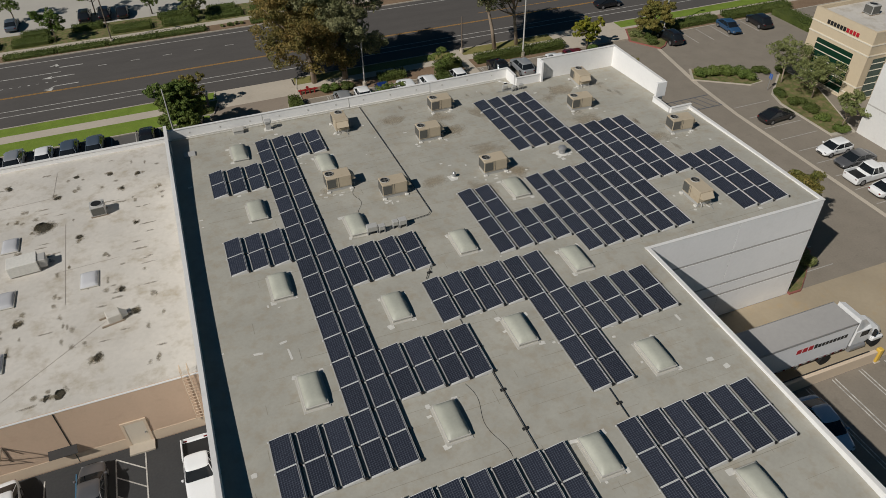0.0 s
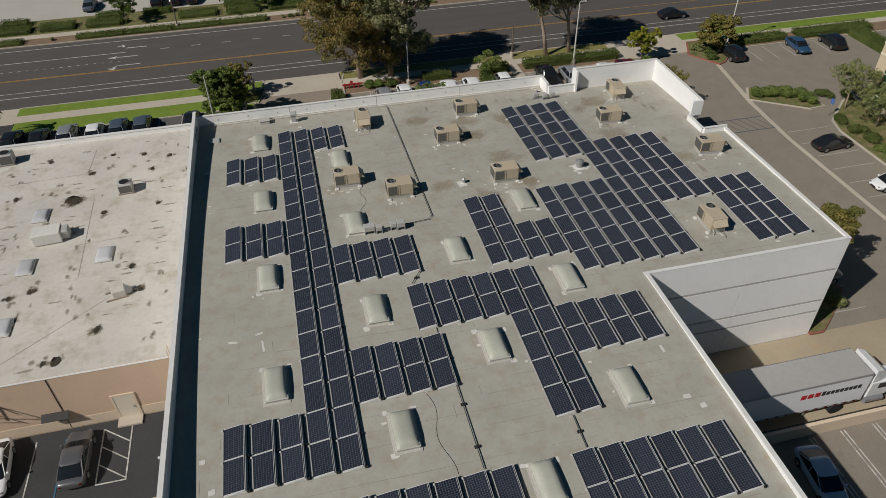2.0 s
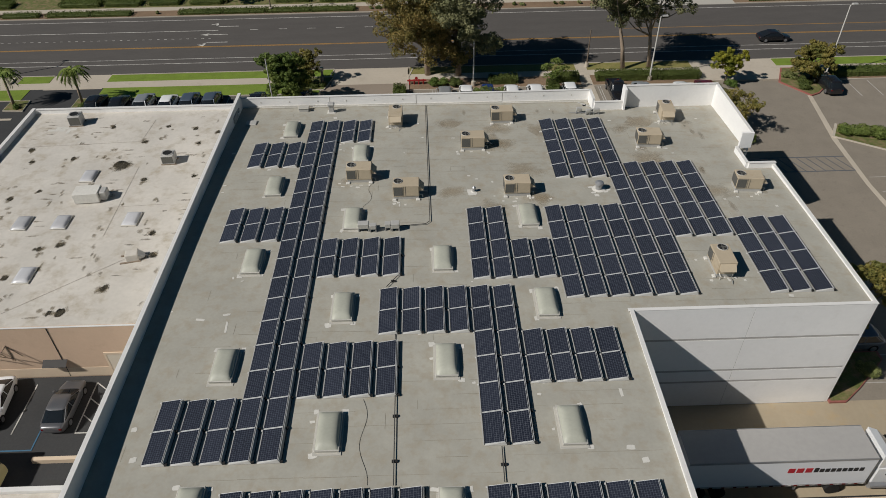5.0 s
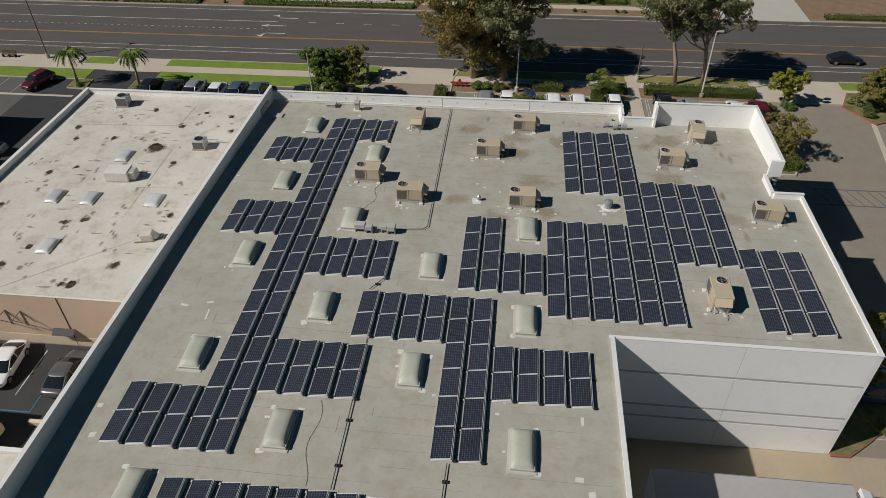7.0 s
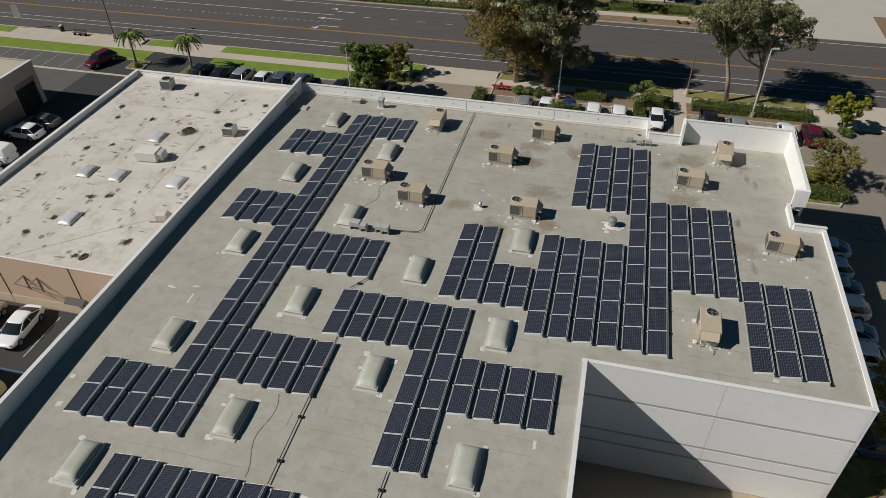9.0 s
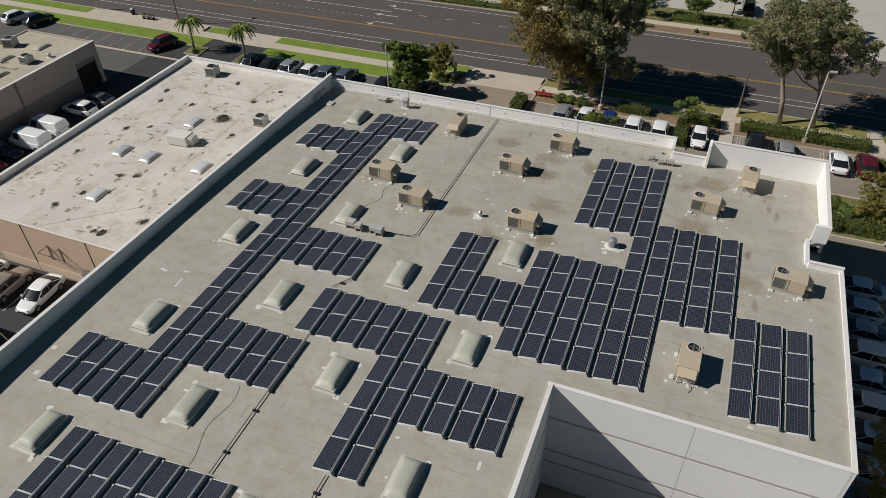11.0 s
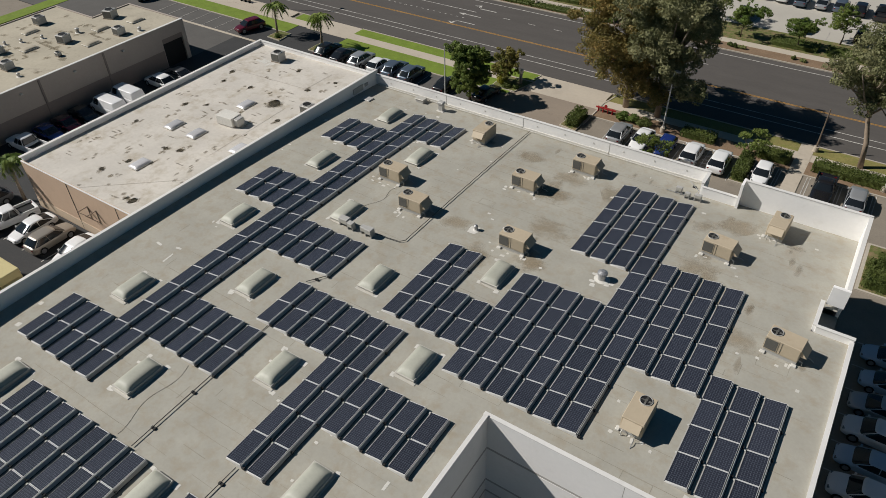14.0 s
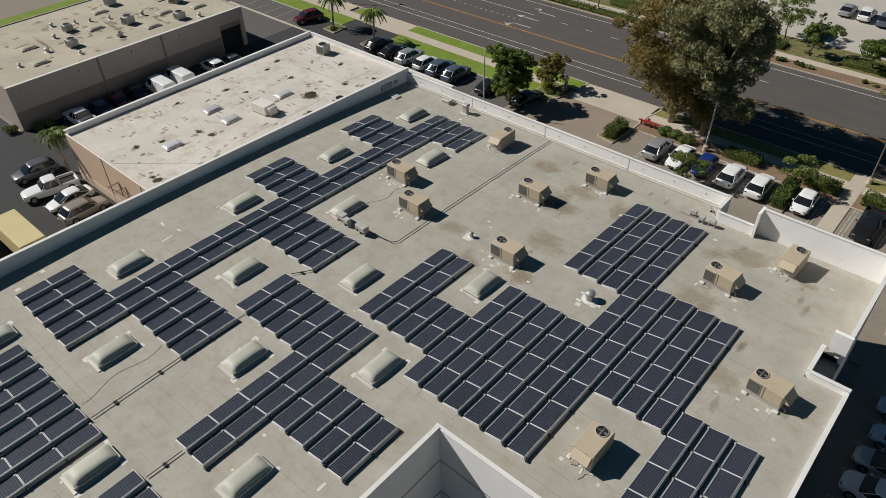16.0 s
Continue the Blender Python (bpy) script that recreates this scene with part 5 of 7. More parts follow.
for k in range(9):
    blot(-24.4 + rng.uniform(-1.0, 1.6), 64.6 + rng.uniform(-0.8, 0.8), rng.uniform(0.25, 0.55), rng.uniform(0.12, 0.28), flat(NZ), 0.0135 + 0.0003 * k, M["mastic"], nb, "patch", "white mastic patch")
for k in range(70):
    x, y = rng.choice((-25.6, -20.4, -15.2, -10.0, -7.4)) + rng.gauss(0, 0.5), rng.uniform(NY0 + 1, NY1 - 1.5)
    blot(x, y, rng.uniform(0.5, 1.3), rng.uniform(0.1, 0.22), flat(NZ), 0.0088 + 0.00005 * k, M["grime"], nb, "stain", "brown streak beside a lap", rng.uniform(-0.15, 0.15))
condenser(-22.9, 65.6, NZ, 1.25, 1.15, 5)
condenser(-11.0, 57.6, NZ, 1.2, 1.0, 3)
ob = empty("duct_unit", "white-painted boxy rooftop cooler with an open side", "air conditioner", m=pose(-16.4, 51.6, NZ, 0, 0, 4))
part("cabinet", Shape().rbox(-1.3, -0.75, 0.1, 0.9, 0.75, 1.05, 0.03), M["mastic"], ob)
part("base_rail", Shape().box(-1.1, -0.6, 0, 0.85, 0.6, 0.098), M["wood"], ob)
part("hood", Shape().rbox(0.92, -0.5, 0.2, 1.5, 0.5, 0.95, 0.05), M["unit_grey"], ob)
ob = empty("old_cooler", "small white rooftop cooler with a bent hood", "air conditioner", m=pose(-10.0, 43.0, NZ, 0, 0, 12))
part("body", Shape().rbox(-0.5, -0.45, 0.05, 0.5, 0.45, 0.7, 0.06), M["membrane_white"], ob)
part("hood", Shape().add([(0.5, -0.35, 0.6), (0.5, 0.35, 0.6), (0.95, 0.3, 0.2), (0.95, -0.3, 0.2), (0.5, -0.35, 0.1), (0.5, 0.35, 0.1)], [(0, 3, 2, 1), (0, 4, 3), (1, 2, 5), (4, 5, 2, 3), (0, 1, 5, 4)]), M["unit_grey"], ob)
part("sleeper", Shape().box(-1.0, -0.55, 0, 0.6, -0.4, 0.08).box(-1.0, 0.4, 0, 0.6, 0.55, 0.08), M["wood"], ob)
for pts in ([(-10.0, 43.5), (-19.6, 35.6)], [(-9.5, 50.5), (-14.5, 50.2)], [(-27, 61), (-15, 61.6), (-14.8, 66)], [(-13.8, 57), (-13.5, 46)]):
    tagged(part("roof_pipe", Shape().tube([(x, y, NZ + 0.02) for x, y in pts], 0.009, 6), M["wall_mauve"]), "thin grey pipe lying across the white roof", "pipe")
# ladder at the corner, and old brackets on the wall
ob = empty("roof_ladder", "tan painted steel ladder fixed to the wall", "ladder", m=pose(-5.6, NY0 - 0.15, 0))
for sx in (-0.25, 0.25):
    part("stile", Shape().tube([(sx, 0, 0.9), (sx, 0, 6.2), (sx, 0.5, 6.2), (sx, 0.5, NZ + 0.1)], 0.03, 6), M["wall_cream"], ob)
for k in range(14):
    part("rung", Shape().tube([(-0.25, 0, 1.1 + 0.32 * k), (0.25, 0, 1.1 + 0.32 * k)], 0.018, 6), M["wall_cream"], ob)
for i, x in enumerate((-17.6, -18.9)):
    ob = empty("wall_bracket", "rusty steel triangular bracket on the tan wall", "bracket", "wall brackets", pose(x, NY0 - 0.005, 2.0))
    part("upright", Shape().box(-0.04, -0.06, 0, 0.04, 0, 1.6), M["wood"], ob)
    part("arm", Shape().box(-0.03, -1.1, 1.5, 0.03, -0.06, 1.57), M["wood"], ob)
    part("strut", Shape().tube([(0, -0.05, 0.2), (0, -1.0, 1.5)], 0.03, 6), M["wood"], ob)
    part("cross_brace", Shape().tube([(0, -0.03, 1.5), (0.9, -0.03, 0.4)], 0.025, 6), M["wood"], ob)
# the sheet's black colour stands for the dark shadow on the wall here
ob = empty("wall_awning", "small awning on the tan wall, near black for its shadow", "awning", m=pose(-14.5, NY0, 1.4))
part("sheet", Shape().add([(-0.9, -0.01, 0.5), (0.9, -0.01, 0.5), (0.9, -0.55, 0.2), (-0.9, -0.55, 0.2), (-0.9, -0.01, 0.46), (0.9, -0.01, 0.46), (0.9, -0.55, 0.16), (-0.9, -0.55, 0.16)], [(3, 2, 1, 0), (4, 5, 6, 7), (0, 1, 5, 4), (2, 3, 7, 6), (1, 2, 6, 5), (3, 0, 4, 7)]), M["awning_shade"], ob)

# ---- grey industrial building beyond the lane ----
FX, FY0, FY1, FZ = -43.4, 35.6, 68.2, 5.4
fb = structure("roof_far_west", Shape().box(-63, FY0 + 0.25, 5.0, FX - 0.25, 62.0, FZ).box(-54.5, 62.0, 5.0, FX - 0.25, FY1 - 0.25, FZ), M["membrane_far"], "flat aged cream roof with vents and stains", "roof")
fw = structure("wall_far_east", Shape().box(FX - 0.25, FY0, -0.3, FX, 64.2, FZ + 0.12).box(FX - 0.25, 64.2, 3.9, FX, 67.6, FZ + 0.12).box(FX - 0.25, 67.6, -0.3, FX, FY1, FZ + 0.12), M["wall_mauve"], "weathered grey wall with a darker lower band", "wall")
part("lower_band", Shape().box(FX + 0.002, FY0, 0, FX + 0.03, 64.1, 2.4), M["wall_mauve_dark"], fw, "dark painted lower band")
part("coping", Shape().box(FX - 0.3, FY0 - 0.05, FZ + 0.124, FX + 0.05, FY1 + 0.05, FZ + 0.18), M["coping"], fw)
# a solid black block fills the bay and paints its shaded inside
gd = structure("door_2", Shape().box(FX - 6, 64.25, -0.2, FX - 0.26, 67.55, 3.85), M["opening_dark"], "open roller-door bay filled with a black block for its unlit inside", "door")
part("roller_box", Shape().box(FX - 0.24, 64.2, 3.2, FX - 0.1, 67.6, 3.9), M["wall_mauve_dark"], gd, "grey rolled-up shutter")
structure("wall_far_south", Shape().box(-63.2, FY0, -0.3, FX - 0.25, FY0 + 0.25, FZ + 0.12), M["wall_mauve"], "weathered grey end wall", "wall")
structure("wall_far_north", Shape().box(-54.5, FY1 - 0.25, -0.3, FX - 0.25, FY1, FZ + 0.12).box(-54.75, 61.9, -0.3, -54.5, FY1, FZ + 0.12).box(-63.2, 61.9, -0.3, -54.75, 62.15, FZ + 0.12), M["wall_mauve"], "weathered grey front wall with a set-back corner", "wall")
structure("wall_far_west", Shape().box(-63.2, FY0 + 0.25, -0.3, -63, 61.9, FZ + 0.12), M["wall_mauve"], "weathered grey back wall", "wall")
structure("gutter_lane", Shape().box(-60, 76.5, -0.1, -37.0, 76.95, 0.03), M["concrete"], "pale concrete gutter across the lane", "gutter")
for y in (46.5, 55.3):
    part("pilaster", Shape().box(FX + 0.032, y, 0, FX + 0.12, y + 0.25, FZ), M["wall_mauve_dark"], fw)
for y in (37, 44, 51, 58):
    part("wall_light", Shape().rbox(FX + 0.035, y, 4.6, FX + 0.3, y + 0.3, 4.8, 0.03), M["unit_grey"], fw, "small wall-pack lamp")
for x, y, w, turn in ((-52.5, 63.5, 1.4, 20), (-46.5, 60.4, 1.2, 0), (-50.5, 55.0, 1.3, 10), (-49.2, 46.5, 1.2, 0), (-54.5, 48.5, 1.1, 0), (-59, 57, 1.3, 0), (-47.3, 52.0, 0.6, 0)):
    condenser(x, y, FZ, w, 0.75 * w + 0.1, turn)
first = None
for x, y in ((-48.5, 64.5), (-50.2, 60.2), (-47.0, 56.5), (-52.4, 51.2), (-47.5, 41.5), (-53, 42.5), (-57.5, 54.5)):
    m = pose(x, y, FZ + 0.001)
    if first is None:
        first = skylight(1.2, 2.0, 0.16, M["membrane_far"], "flat cream-painted skylight on the aged roof", "skylights on the aged roof", 0.1)
        first.matrix_basis = m
    else:
        copy_thing(first, m)
for i, (x, y, r, h) in enumerate([(-45.2, 62.6, 0.2, 0.35), (-51.8, 57.8, 0.22, 0.5), (-54.2, 54.2, 0.16, 0.3), (-55.4, 52.0, 0.16, 0.3), (-53.6, 46.2, 0.2, 0.4), (-50.0, 43.6, 0.24, 0.45), (-56.5, 50.4, 0.14, 0.3), (-57.8, 47.8, 0.2, 0.35), (-48.4, 39.4, 0.18, 0.3), (-46.2, 46.0, 0.16, 0.3)]):
    ob = empty("roof_vent", "small weathered vent stub on the aged roof", "vent", "vent stubs on the aged roof", pose(x, y, FZ))
    part("flashing", Shape().loft([[(r * k * math.cos(a * math.pi / 6), r * k * math.sin(a * math.pi / 6), z) for a in range(12)] for k, z in ((2.0, 0), (1.1, 0.05))]), M["mastic"], ob)
    part("pipe", Shape().tube([(0, 0, 0.04), (0, 0, h)], r, 12), M["unit_grey"], ob)
    part("cap", Shape().loft([[(r * k * math.cos(a * math.pi / 6), r * k * math.sin(a * math.pi / 6), z) for a in range(12)] for k, z in ((1.3, h), (1.35, h + 0.08), (0.4, h + 0.2))]), M["unit_grey"], ob)
for pts in ([(-44.5, 52.6), (-58.5, 53.6)], [(-44.5, 43.5), (-60, 45.2)], [(-44.2, 58.0), (-52.0, 58.6)]):
    blot(sum(p[0] for p in pts) / 2, sum(p[1] for p in pts) / 2, abs(pts[0][0] - pts[1][0]) / 2, 0.35, flat(FZ), 0.008, M["grime"], fb, "stain", "brown drip line on the roof", 3.07)
for _ in range(60):
    blot(rng.uniform(-61, FX - 1), rng.uniform(FY0 + 1, 61.4), rng.uniform(0.5, 1.6), rng.uniform(0.3, 0.8), flat(FZ), rng.uniform(0.004, 0.007), M["grime"], fb, "stain", "brown roof stain", rng.uniform(0, 3))

# ---- low building at the south end of the dark car park ----
sb = structure("wall_south_building", Shape().box(-36, -2, -0.3, WX0 - 0.02, 22.3, 5.0), M["wall_white"], "white painted wall of a low neighbour building", "wall")
part("roof", Shape().box(-35.7, -1.7, 5.002, WX0 - 0.02, 22.0, 5.05), M["membrane_white"], sb, "cream-coated flat roof")
part("coping", Shape().box(-36.03, 22.02, 5.004, WX0 - 0.02, 22.33, 5.3), M["coping"], sb)
structure("wall_low", Shape().box(-13.6, 27.45, -0.2, WX0 - 0.4, 27.75, 0.4), M["wall_cream"], "low cream concrete wall edging the car park", "wall")

# ---- office building to the east ----
OX, OY0, OY1, OZ = 74.4, 54.9, 64.2, 9.0
of = structure("wall_office", Shape().box(OX, OY0, -0.3, OX + 14, OY1, OZ - 0.5), M["stone_beige"], "beige stucco office block with pale bands", "wall")
part("parapet", Shape().box(OX, OY0, OZ - 0.5, OX + 0.3, OY1, OZ).box(OX + 0.3, OY1 - 0.3, OZ - 0.5, OX + 14, OY1, OZ).box(OX + 0.3, OY0, OZ - 0.5, OX + 14, OY0 + 0.3, OZ), M["stone_beige"], of)
part("roof", Shape().box(OX + 0.31, OY0 + 0.31, OZ - 0.5, OX + 14, OY1 - 0.31, OZ - 0.45), M["membrane_white"], of)
for z in (OZ - 1.7, OZ - 3.0, 2.0, 0.9):
    part("band", Shape().box(OX - 0.05, OY0 - 0.05, z, OX - 0.002, OY1 + 0.05, z + 0.16).box(OX, OY0 - 0.05, z, OX + 14, OY0 - 0.002, z + 0.16), M["stone_pale"], of, "pale horizontal band")
win = structure("window_1", Shape().box(OX - 0.06, 56.9, 0.4, OX - 0.002, 62.6, 5.6), M["green_glass"], "wide green-tinted window wall with pale mullions", "window")
for z in (0.4, 1.3, 2.1, 2.3, 3.2, 4.1, 4.95):
    part("mullion", Shape().box(OX - 0.1, 56.9, z, OX - 0.062, 62.6, z + 0.1), M["stone_pale"], win)
win = structure("window_2", Shape().box(OX + 1.0, OY0 - 0.06, 0.4, OX + 3.0, OY0 - 0.054, 5.6), M["green_glass"], "narrow green-tinted window strip with pale mullions", "window")
for z in (0.4, 1.3, 2.3, 3.2, 4.1, 4.95):
    part("mullion", Shape().box(OX + 1.0, OY0 - 0.1, z, OX + 3.0, OY0 - 0.062, z + 0.1), M["stone_pale"], win)
sg = empty("wall_sign", "row of black and red raised sign blocks", "sign", m=pose(OX - 0.01, 61.9, OZ - 1.42))
for k in range(10):
    part("sign_block", Shape().box(-0.07, -0.36 - 0.5 * k, 0.06, 0, -0.5 * k, 0.52), M["sign_black"] if k < 6 else M["sign_red"], sg)
condenser(OX + 5, 60.5, OZ - 0.45, 1.3, 1.2)
condenser(OX + 8, 58.5, OZ - 0.45, 1.1, 1.0)
of2 = structure("wall_office_white", Shape().box(69.7, 14, -0.3, 88, 49.3, 8.4).box(OX + 3.2, 49.3, -0.3, 88, OY0 - 0.1, 8.4), M["coping"], "long white painted office wall", "wall")
part("groove", Shape().box(69.68, 14, 3.6, 69.698, 49.2, 3.75), M["wall_groove"], of2)


# ---- cars ----
def ring_section(x, hw, z0, z1, r):
    r = min(r, (z1 - z0) * 0.45)
    return [(x, -hw, z0 + r), (x, -hw + r * 0.6, z0), (x, hw - r * 0.6, z0), (x, hw, z0 + r), (x, hw, z1 - r), (x, hw - r, z1), (x, -hw + r, z1), (x, -hw, z1 - r)]


def rounded(ob, levels=2):
    """Softens a car's pressed-metal shape."""
    mod = ob.modifiers.new("round", "SUBSURF")
    mod.levels, mod.render_levels = levels, levels
    return ob


KINDS = {
    # length, half width, belt height, roof height, hood height, cabin front, roof front, roof rear, cabin rear, boot height
    "sedan": (4.7, 0.90, 0.92, 1.44, 0.84, 1.2, 0.2, -0.85, -1.95, 0.98),
    "hatch": (4.1, 0.87, 0.95, 1.48, 0.88, 1.1, 0.3, -1.2, -1.9, 1.0),
    "suv": (4.7, 0.93, 1.06, 1.67, 1.0, 1.2, 0.35, -1.5, -2.15, 1.12),
    "van": (5.4, 1.0, 1.25, 2.15, 1.15, 1.75, 1.25, -2.5, -2.65, 1.25),
    "pickup": (5.6, 0.98, 1.10, 1.82, 1.08, 0.95, 0.45, -0.75, -0.95, 1.12),
    "muscle": (4.75, 0.93, 0.92, 1.36, 0.92, 0.55, -0.05, -0.95, -1.85, 1.0),
}


def car(kind, paint_name, label):
    n, hw, belt, roof_h, hood, cf, rf, rr, cr, boot = KINDS[kind]
    ob = empty("car", label, "pickup truck" if kind == "pickup" else "van" if kind == "van" else "car")
    col = CAR_PAINT[paint_name]
    h = n / 2
    st = [(h, hw * 0.72, 0.38, hood - 0.32, 0.1), (h - 0.14, hw * 0.86, 0.26, hood - 0.14, 0.16), (h - 0.55, hw * 0.98, 0.23, hood - 0.05, 0.17), (cf + 0.12, hw, 0.22, hood + 0.04, 0.14),
          (cf - 0.25, hw, 0.22, belt, 0.08), (0, hw * 1.0, 0.22, belt, 0.08), (cr + 0.1, hw, 0.22, belt, 0.08), (-h + 0.45, hw * 0.97, 0.25, boot, 0.1), (-h + 0.1, hw * 0.9, 0.3, boot - 0.04, 0.12), (-h, hw * 0.8, 0.38, boot - 0.22, 0.1)]
    if kind == "pickup":
        st = st[:6] + [(cr - 0.02, hw, 0.22, belt, 0.08), (cr - 0.03, hw, 0.22, 0.68, 0.05), (-h + 0.12, hw * 0.98, 0.26, 0.68, 0.05), (-h + 0.11, hw * 0.98, 0.26, belt, 0.06), (-h, hw * 0.95, 0.3, belt - 0.05, 0.06)]
    rounded(part("body", Shape().loft([ring_section(*s) for s in st]), col, ob, "", True))
    if kind == "pickup":
        for sy in (-1, 1):
            part("bed_side", Shape().box(-h + 0.1, min(sy * hw, sy * (hw - 0.09)), 0.66, cr - 0.02, max(sy * hw, sy * (hw - 0.09)), belt), col, ob)
        part("bed_liner", Shape().box(-h + 0.14, -hw + 0.1, 0.72, cr - 0.05, hw - 0.1, 0.80), M["black"], ob)
    tw = hw * (0.8 if kind == "van" else 0.73)
    def frame_at(z, inset=0.0):
        f = (z - belt) / (roof_h - belt)
        x0, x1, w = cf + (rf - cf) * f - inset, cr + (rr - cr) * f + inset, (hw - 0.05) + (tw - hw + 0.05) * f - inset
        return x0, x1, w
    def ringz(z, inset=0.0, r=0.12):
        x0, x1, w = frame_at(z, inset)
        return [(x0, -w + r, z), (x0, w - r, z), (x0 - r, w, z), (x1 + r, w, z), (x1, w - r, z), (x1, -w + r, z), (x1 + r, -w, z), (x0 - r, -w, z)]
    if kind == "van":
        x0, x1, w = frame_at(belt)
        part("cargo_box", Shape().loft([[(x0 - 1.2, -w, belt - 0.02), (x0 - 1.2, w, belt - 0.02), (x1, w, belt - 0.02), (x1, -w, belt - 0.02)], [(x0 - 1.45, -tw - 0.01, roof_h - 0.1), (x0 - 1.45, tw + 0.01, roof_h - 0.1), (rr, tw + 0.01, roof_h - 0.1), (rr, -tw - 0.01, roof_h - 0.1)]]), col, ob)
    gi = 0.012 if kind == "van" else 0.0
    rounded(part("window_glass", Shape().loft([ringz(z, gi) for z in (belt - 0.12, belt - 0.04, (belt + roof_h) / 2, roof_h - 0.12, roof_h - 0.04)]), M["car_glass"], ob, "dark tinted glass", True))
    rounded(part("roof_panel", Shape().loft([ringz(roof_h - 0.13, -0.03), ringz(roof_h - 0.10, -0.035), ringz(roof_h - 0.03, -0.01), ringz(roof_h + 0.01, 0.14), ringz(roof_h + 0.02, 0.4)]), col, ob, "", True))
    a0, a1 = frame_at(belt - 0.01), frame_at(roof_h - 0.09)
    for sy in (-1, 1):
        for xa, xb, sg in ((cf - 0.08, rf - 0.1, 0), (cr + 0.08, rr + 0.1, 0), ((cf + cr) / 2, (rf + rr) / 2 - 0.05, 0)):
            part("pillar", Shape().tube([(xa, sy * (a0[2] - 0.01), belt - 0.01), (xb, sy * a1[2], roof_h - 0.08)], 0.026, 5), col, ob)
    wr = 0.33 if kind in ("sedan", "hatch", "muscle") else 0.38
    for sx in (h - 0.9, -h + 0.95):
        for sy in (-1, 1):
            y0, y1 = sy * (hw - 0.2), sy * (hw + 0.015)
            w = part("wheel", Shape().tube([(sx, y0, wr), (sx, y1, wr)], wr, 16), M["tyre"], ob, "black tyre")
            part("rim", Shape().tube([(sx, y1 - sy * 0.01, wr), (sx, y1 + sy * 0.012, wr)], wr * 0.64, 12), M["rim"], w, "silver rim")
    for sy in (-1, 1):
        part("headlight", Shape().rbox(h - 0.42, min(sy * hw * 0.5, sy * hw * 0.78), hood - 0.30, h - 0.1, max(sy * hw * 0.5, sy * hw * 0.78), hood - 0.2, 0.03), M["lamp_clear"], ob, "clear headlight")
        part("taillight", Shape().rbox(-h + 0.02, min(sy * hw * 0.58, sy * hw * 0.82), boot - 0.34, -h + 0.2, max(sy * hw * 0.58, sy * hw * 0.82), boot - 0.2, 0.02), M["lamp_red"], ob, "red tail lamp")
        part("mirror", Shape().rbox(cf - 0.35, min(sy * hw, sy * (hw + 0.16)), belt - 0.02, cf - 0.2, max(sy * hw, sy * (hw + 0.16)), belt + 0.12, 0.03), col, ob)
    part("grille", Shape().box(h - 0.02, -hw * 0.4, 0.42, h + 0.006, hw * 0.4, 0.56), M["black"], ob)
    return ob


COLOUR = {"white": "white", "silver": "silver", "grey": "dark grey", "bluegrey": "blue-grey", "black": "black", "blue": "dark blue", "teal": "teal blue", "ice": "ice blue", "red": "maroon red", "tan": "champagne"}
NOUN = {"sedan": "sedan", "hatch": "hatchback", "suv": "sport utility car", "van": "cargo van", "pickup": "pickup truck", "muscle": "two-door coupe"}
made = {}


def park(kind, colour, x, y, turn, where, z=0.03):
    key = (kind, colour, where)
    m = pose(x, y, z, 0, 0, turn)
    if key in made:
        return copy_thing(made[key], m)
    made[key] = car(kind, colour, f"{COLOUR[colour]} {NOUN[kind]} parked {where}")
    made[key].matrix_basis = m
    return made[key]


LAWN, ALLEY = "facing the lawn", "in the shaded lane"
for kind, c, x, t in (("suv", "black", -27.2, 90), ("sedan", "black", -24.4, 90), ("suv", "silver", -21.2, 90), ("hatch", "white", -18.2, 90), ("suv", "bluegrey", -15.5, 90), ("suv", "bluegrey", -12.8, 90), ("sedan", "black", -7.2, 90)):
    park(kind, c, x, 79.0, t, LAWN)
park("sedan", "black", -1.6, 79.6, 84, "beneath the round tree")
STREET = "by the street hedge"
for kind, c, x, t in (("suv", "silver", 16.4, 90), ("sedan", "white", 19.1, -90), ("hatch", "blue", 21.8, -90), ("suv", "white", 24.8, 90), ("suv", "white", 27.8, 90), ("hatch", "white", 32.2, -90), ("pickup", "black", 38.1, -90), ("suv", "silver", 41.2, 90), ("sedan", "white", 46.6, 90), ("suv", "red", 49.3, 90)):
    park(kind, c, x, 78.9, t, STREET)
EASTLOT = "in the east car park"
park("sedan", "teal", 75.6, 79.4, -95, EASTLOT)
park("suv", "black", 80.9, 79.2, 85, EASTLOT)
park("sedan", "black", 63.2, 55.2, 4, EASTLOT)
park("hatch", "white", 63.9, 46.9, 180, EASTLOT)
park("sedan", "grey", 64.2, 44.3, 180, EASTLOT)
park("pickup", "white", 63.5, 41.6, 0, EASTLOT)
park("sedan", "white", 63.4, 38.8, 0, EASTLOT)
park("suv", "black", 65.2, 79.4, 90, "beside the corner island")
SHADE = "beside the white wall"
for kind, c, y in (("sedan", "ice", 57.9), ("hatch", "ice", 55.0), ("sedan", "silver", 52.4), ("suv", "white", 49.8), ("sedan", "ice", 47.1), ("suv", "white", 44.4), ("suv", "ice", 41.6), ("sedan", "ice", 38.8), ("suv", "bluegrey", 36.1)):
    park(kind, c, 47.2, y, 180, SHADE)
TANWALL = "before the tan wall"
park("sedan", "grey", -13.0, 32.0, 90, TANWALL)
park("pickup", "white", -6.2, 30.9, -90, TANWALL)
park("sedan", "white", -18.2, 32.4, -84, TANWALL)
park("suv", "tan", -21.8, 32.2, 92, TANWALL)
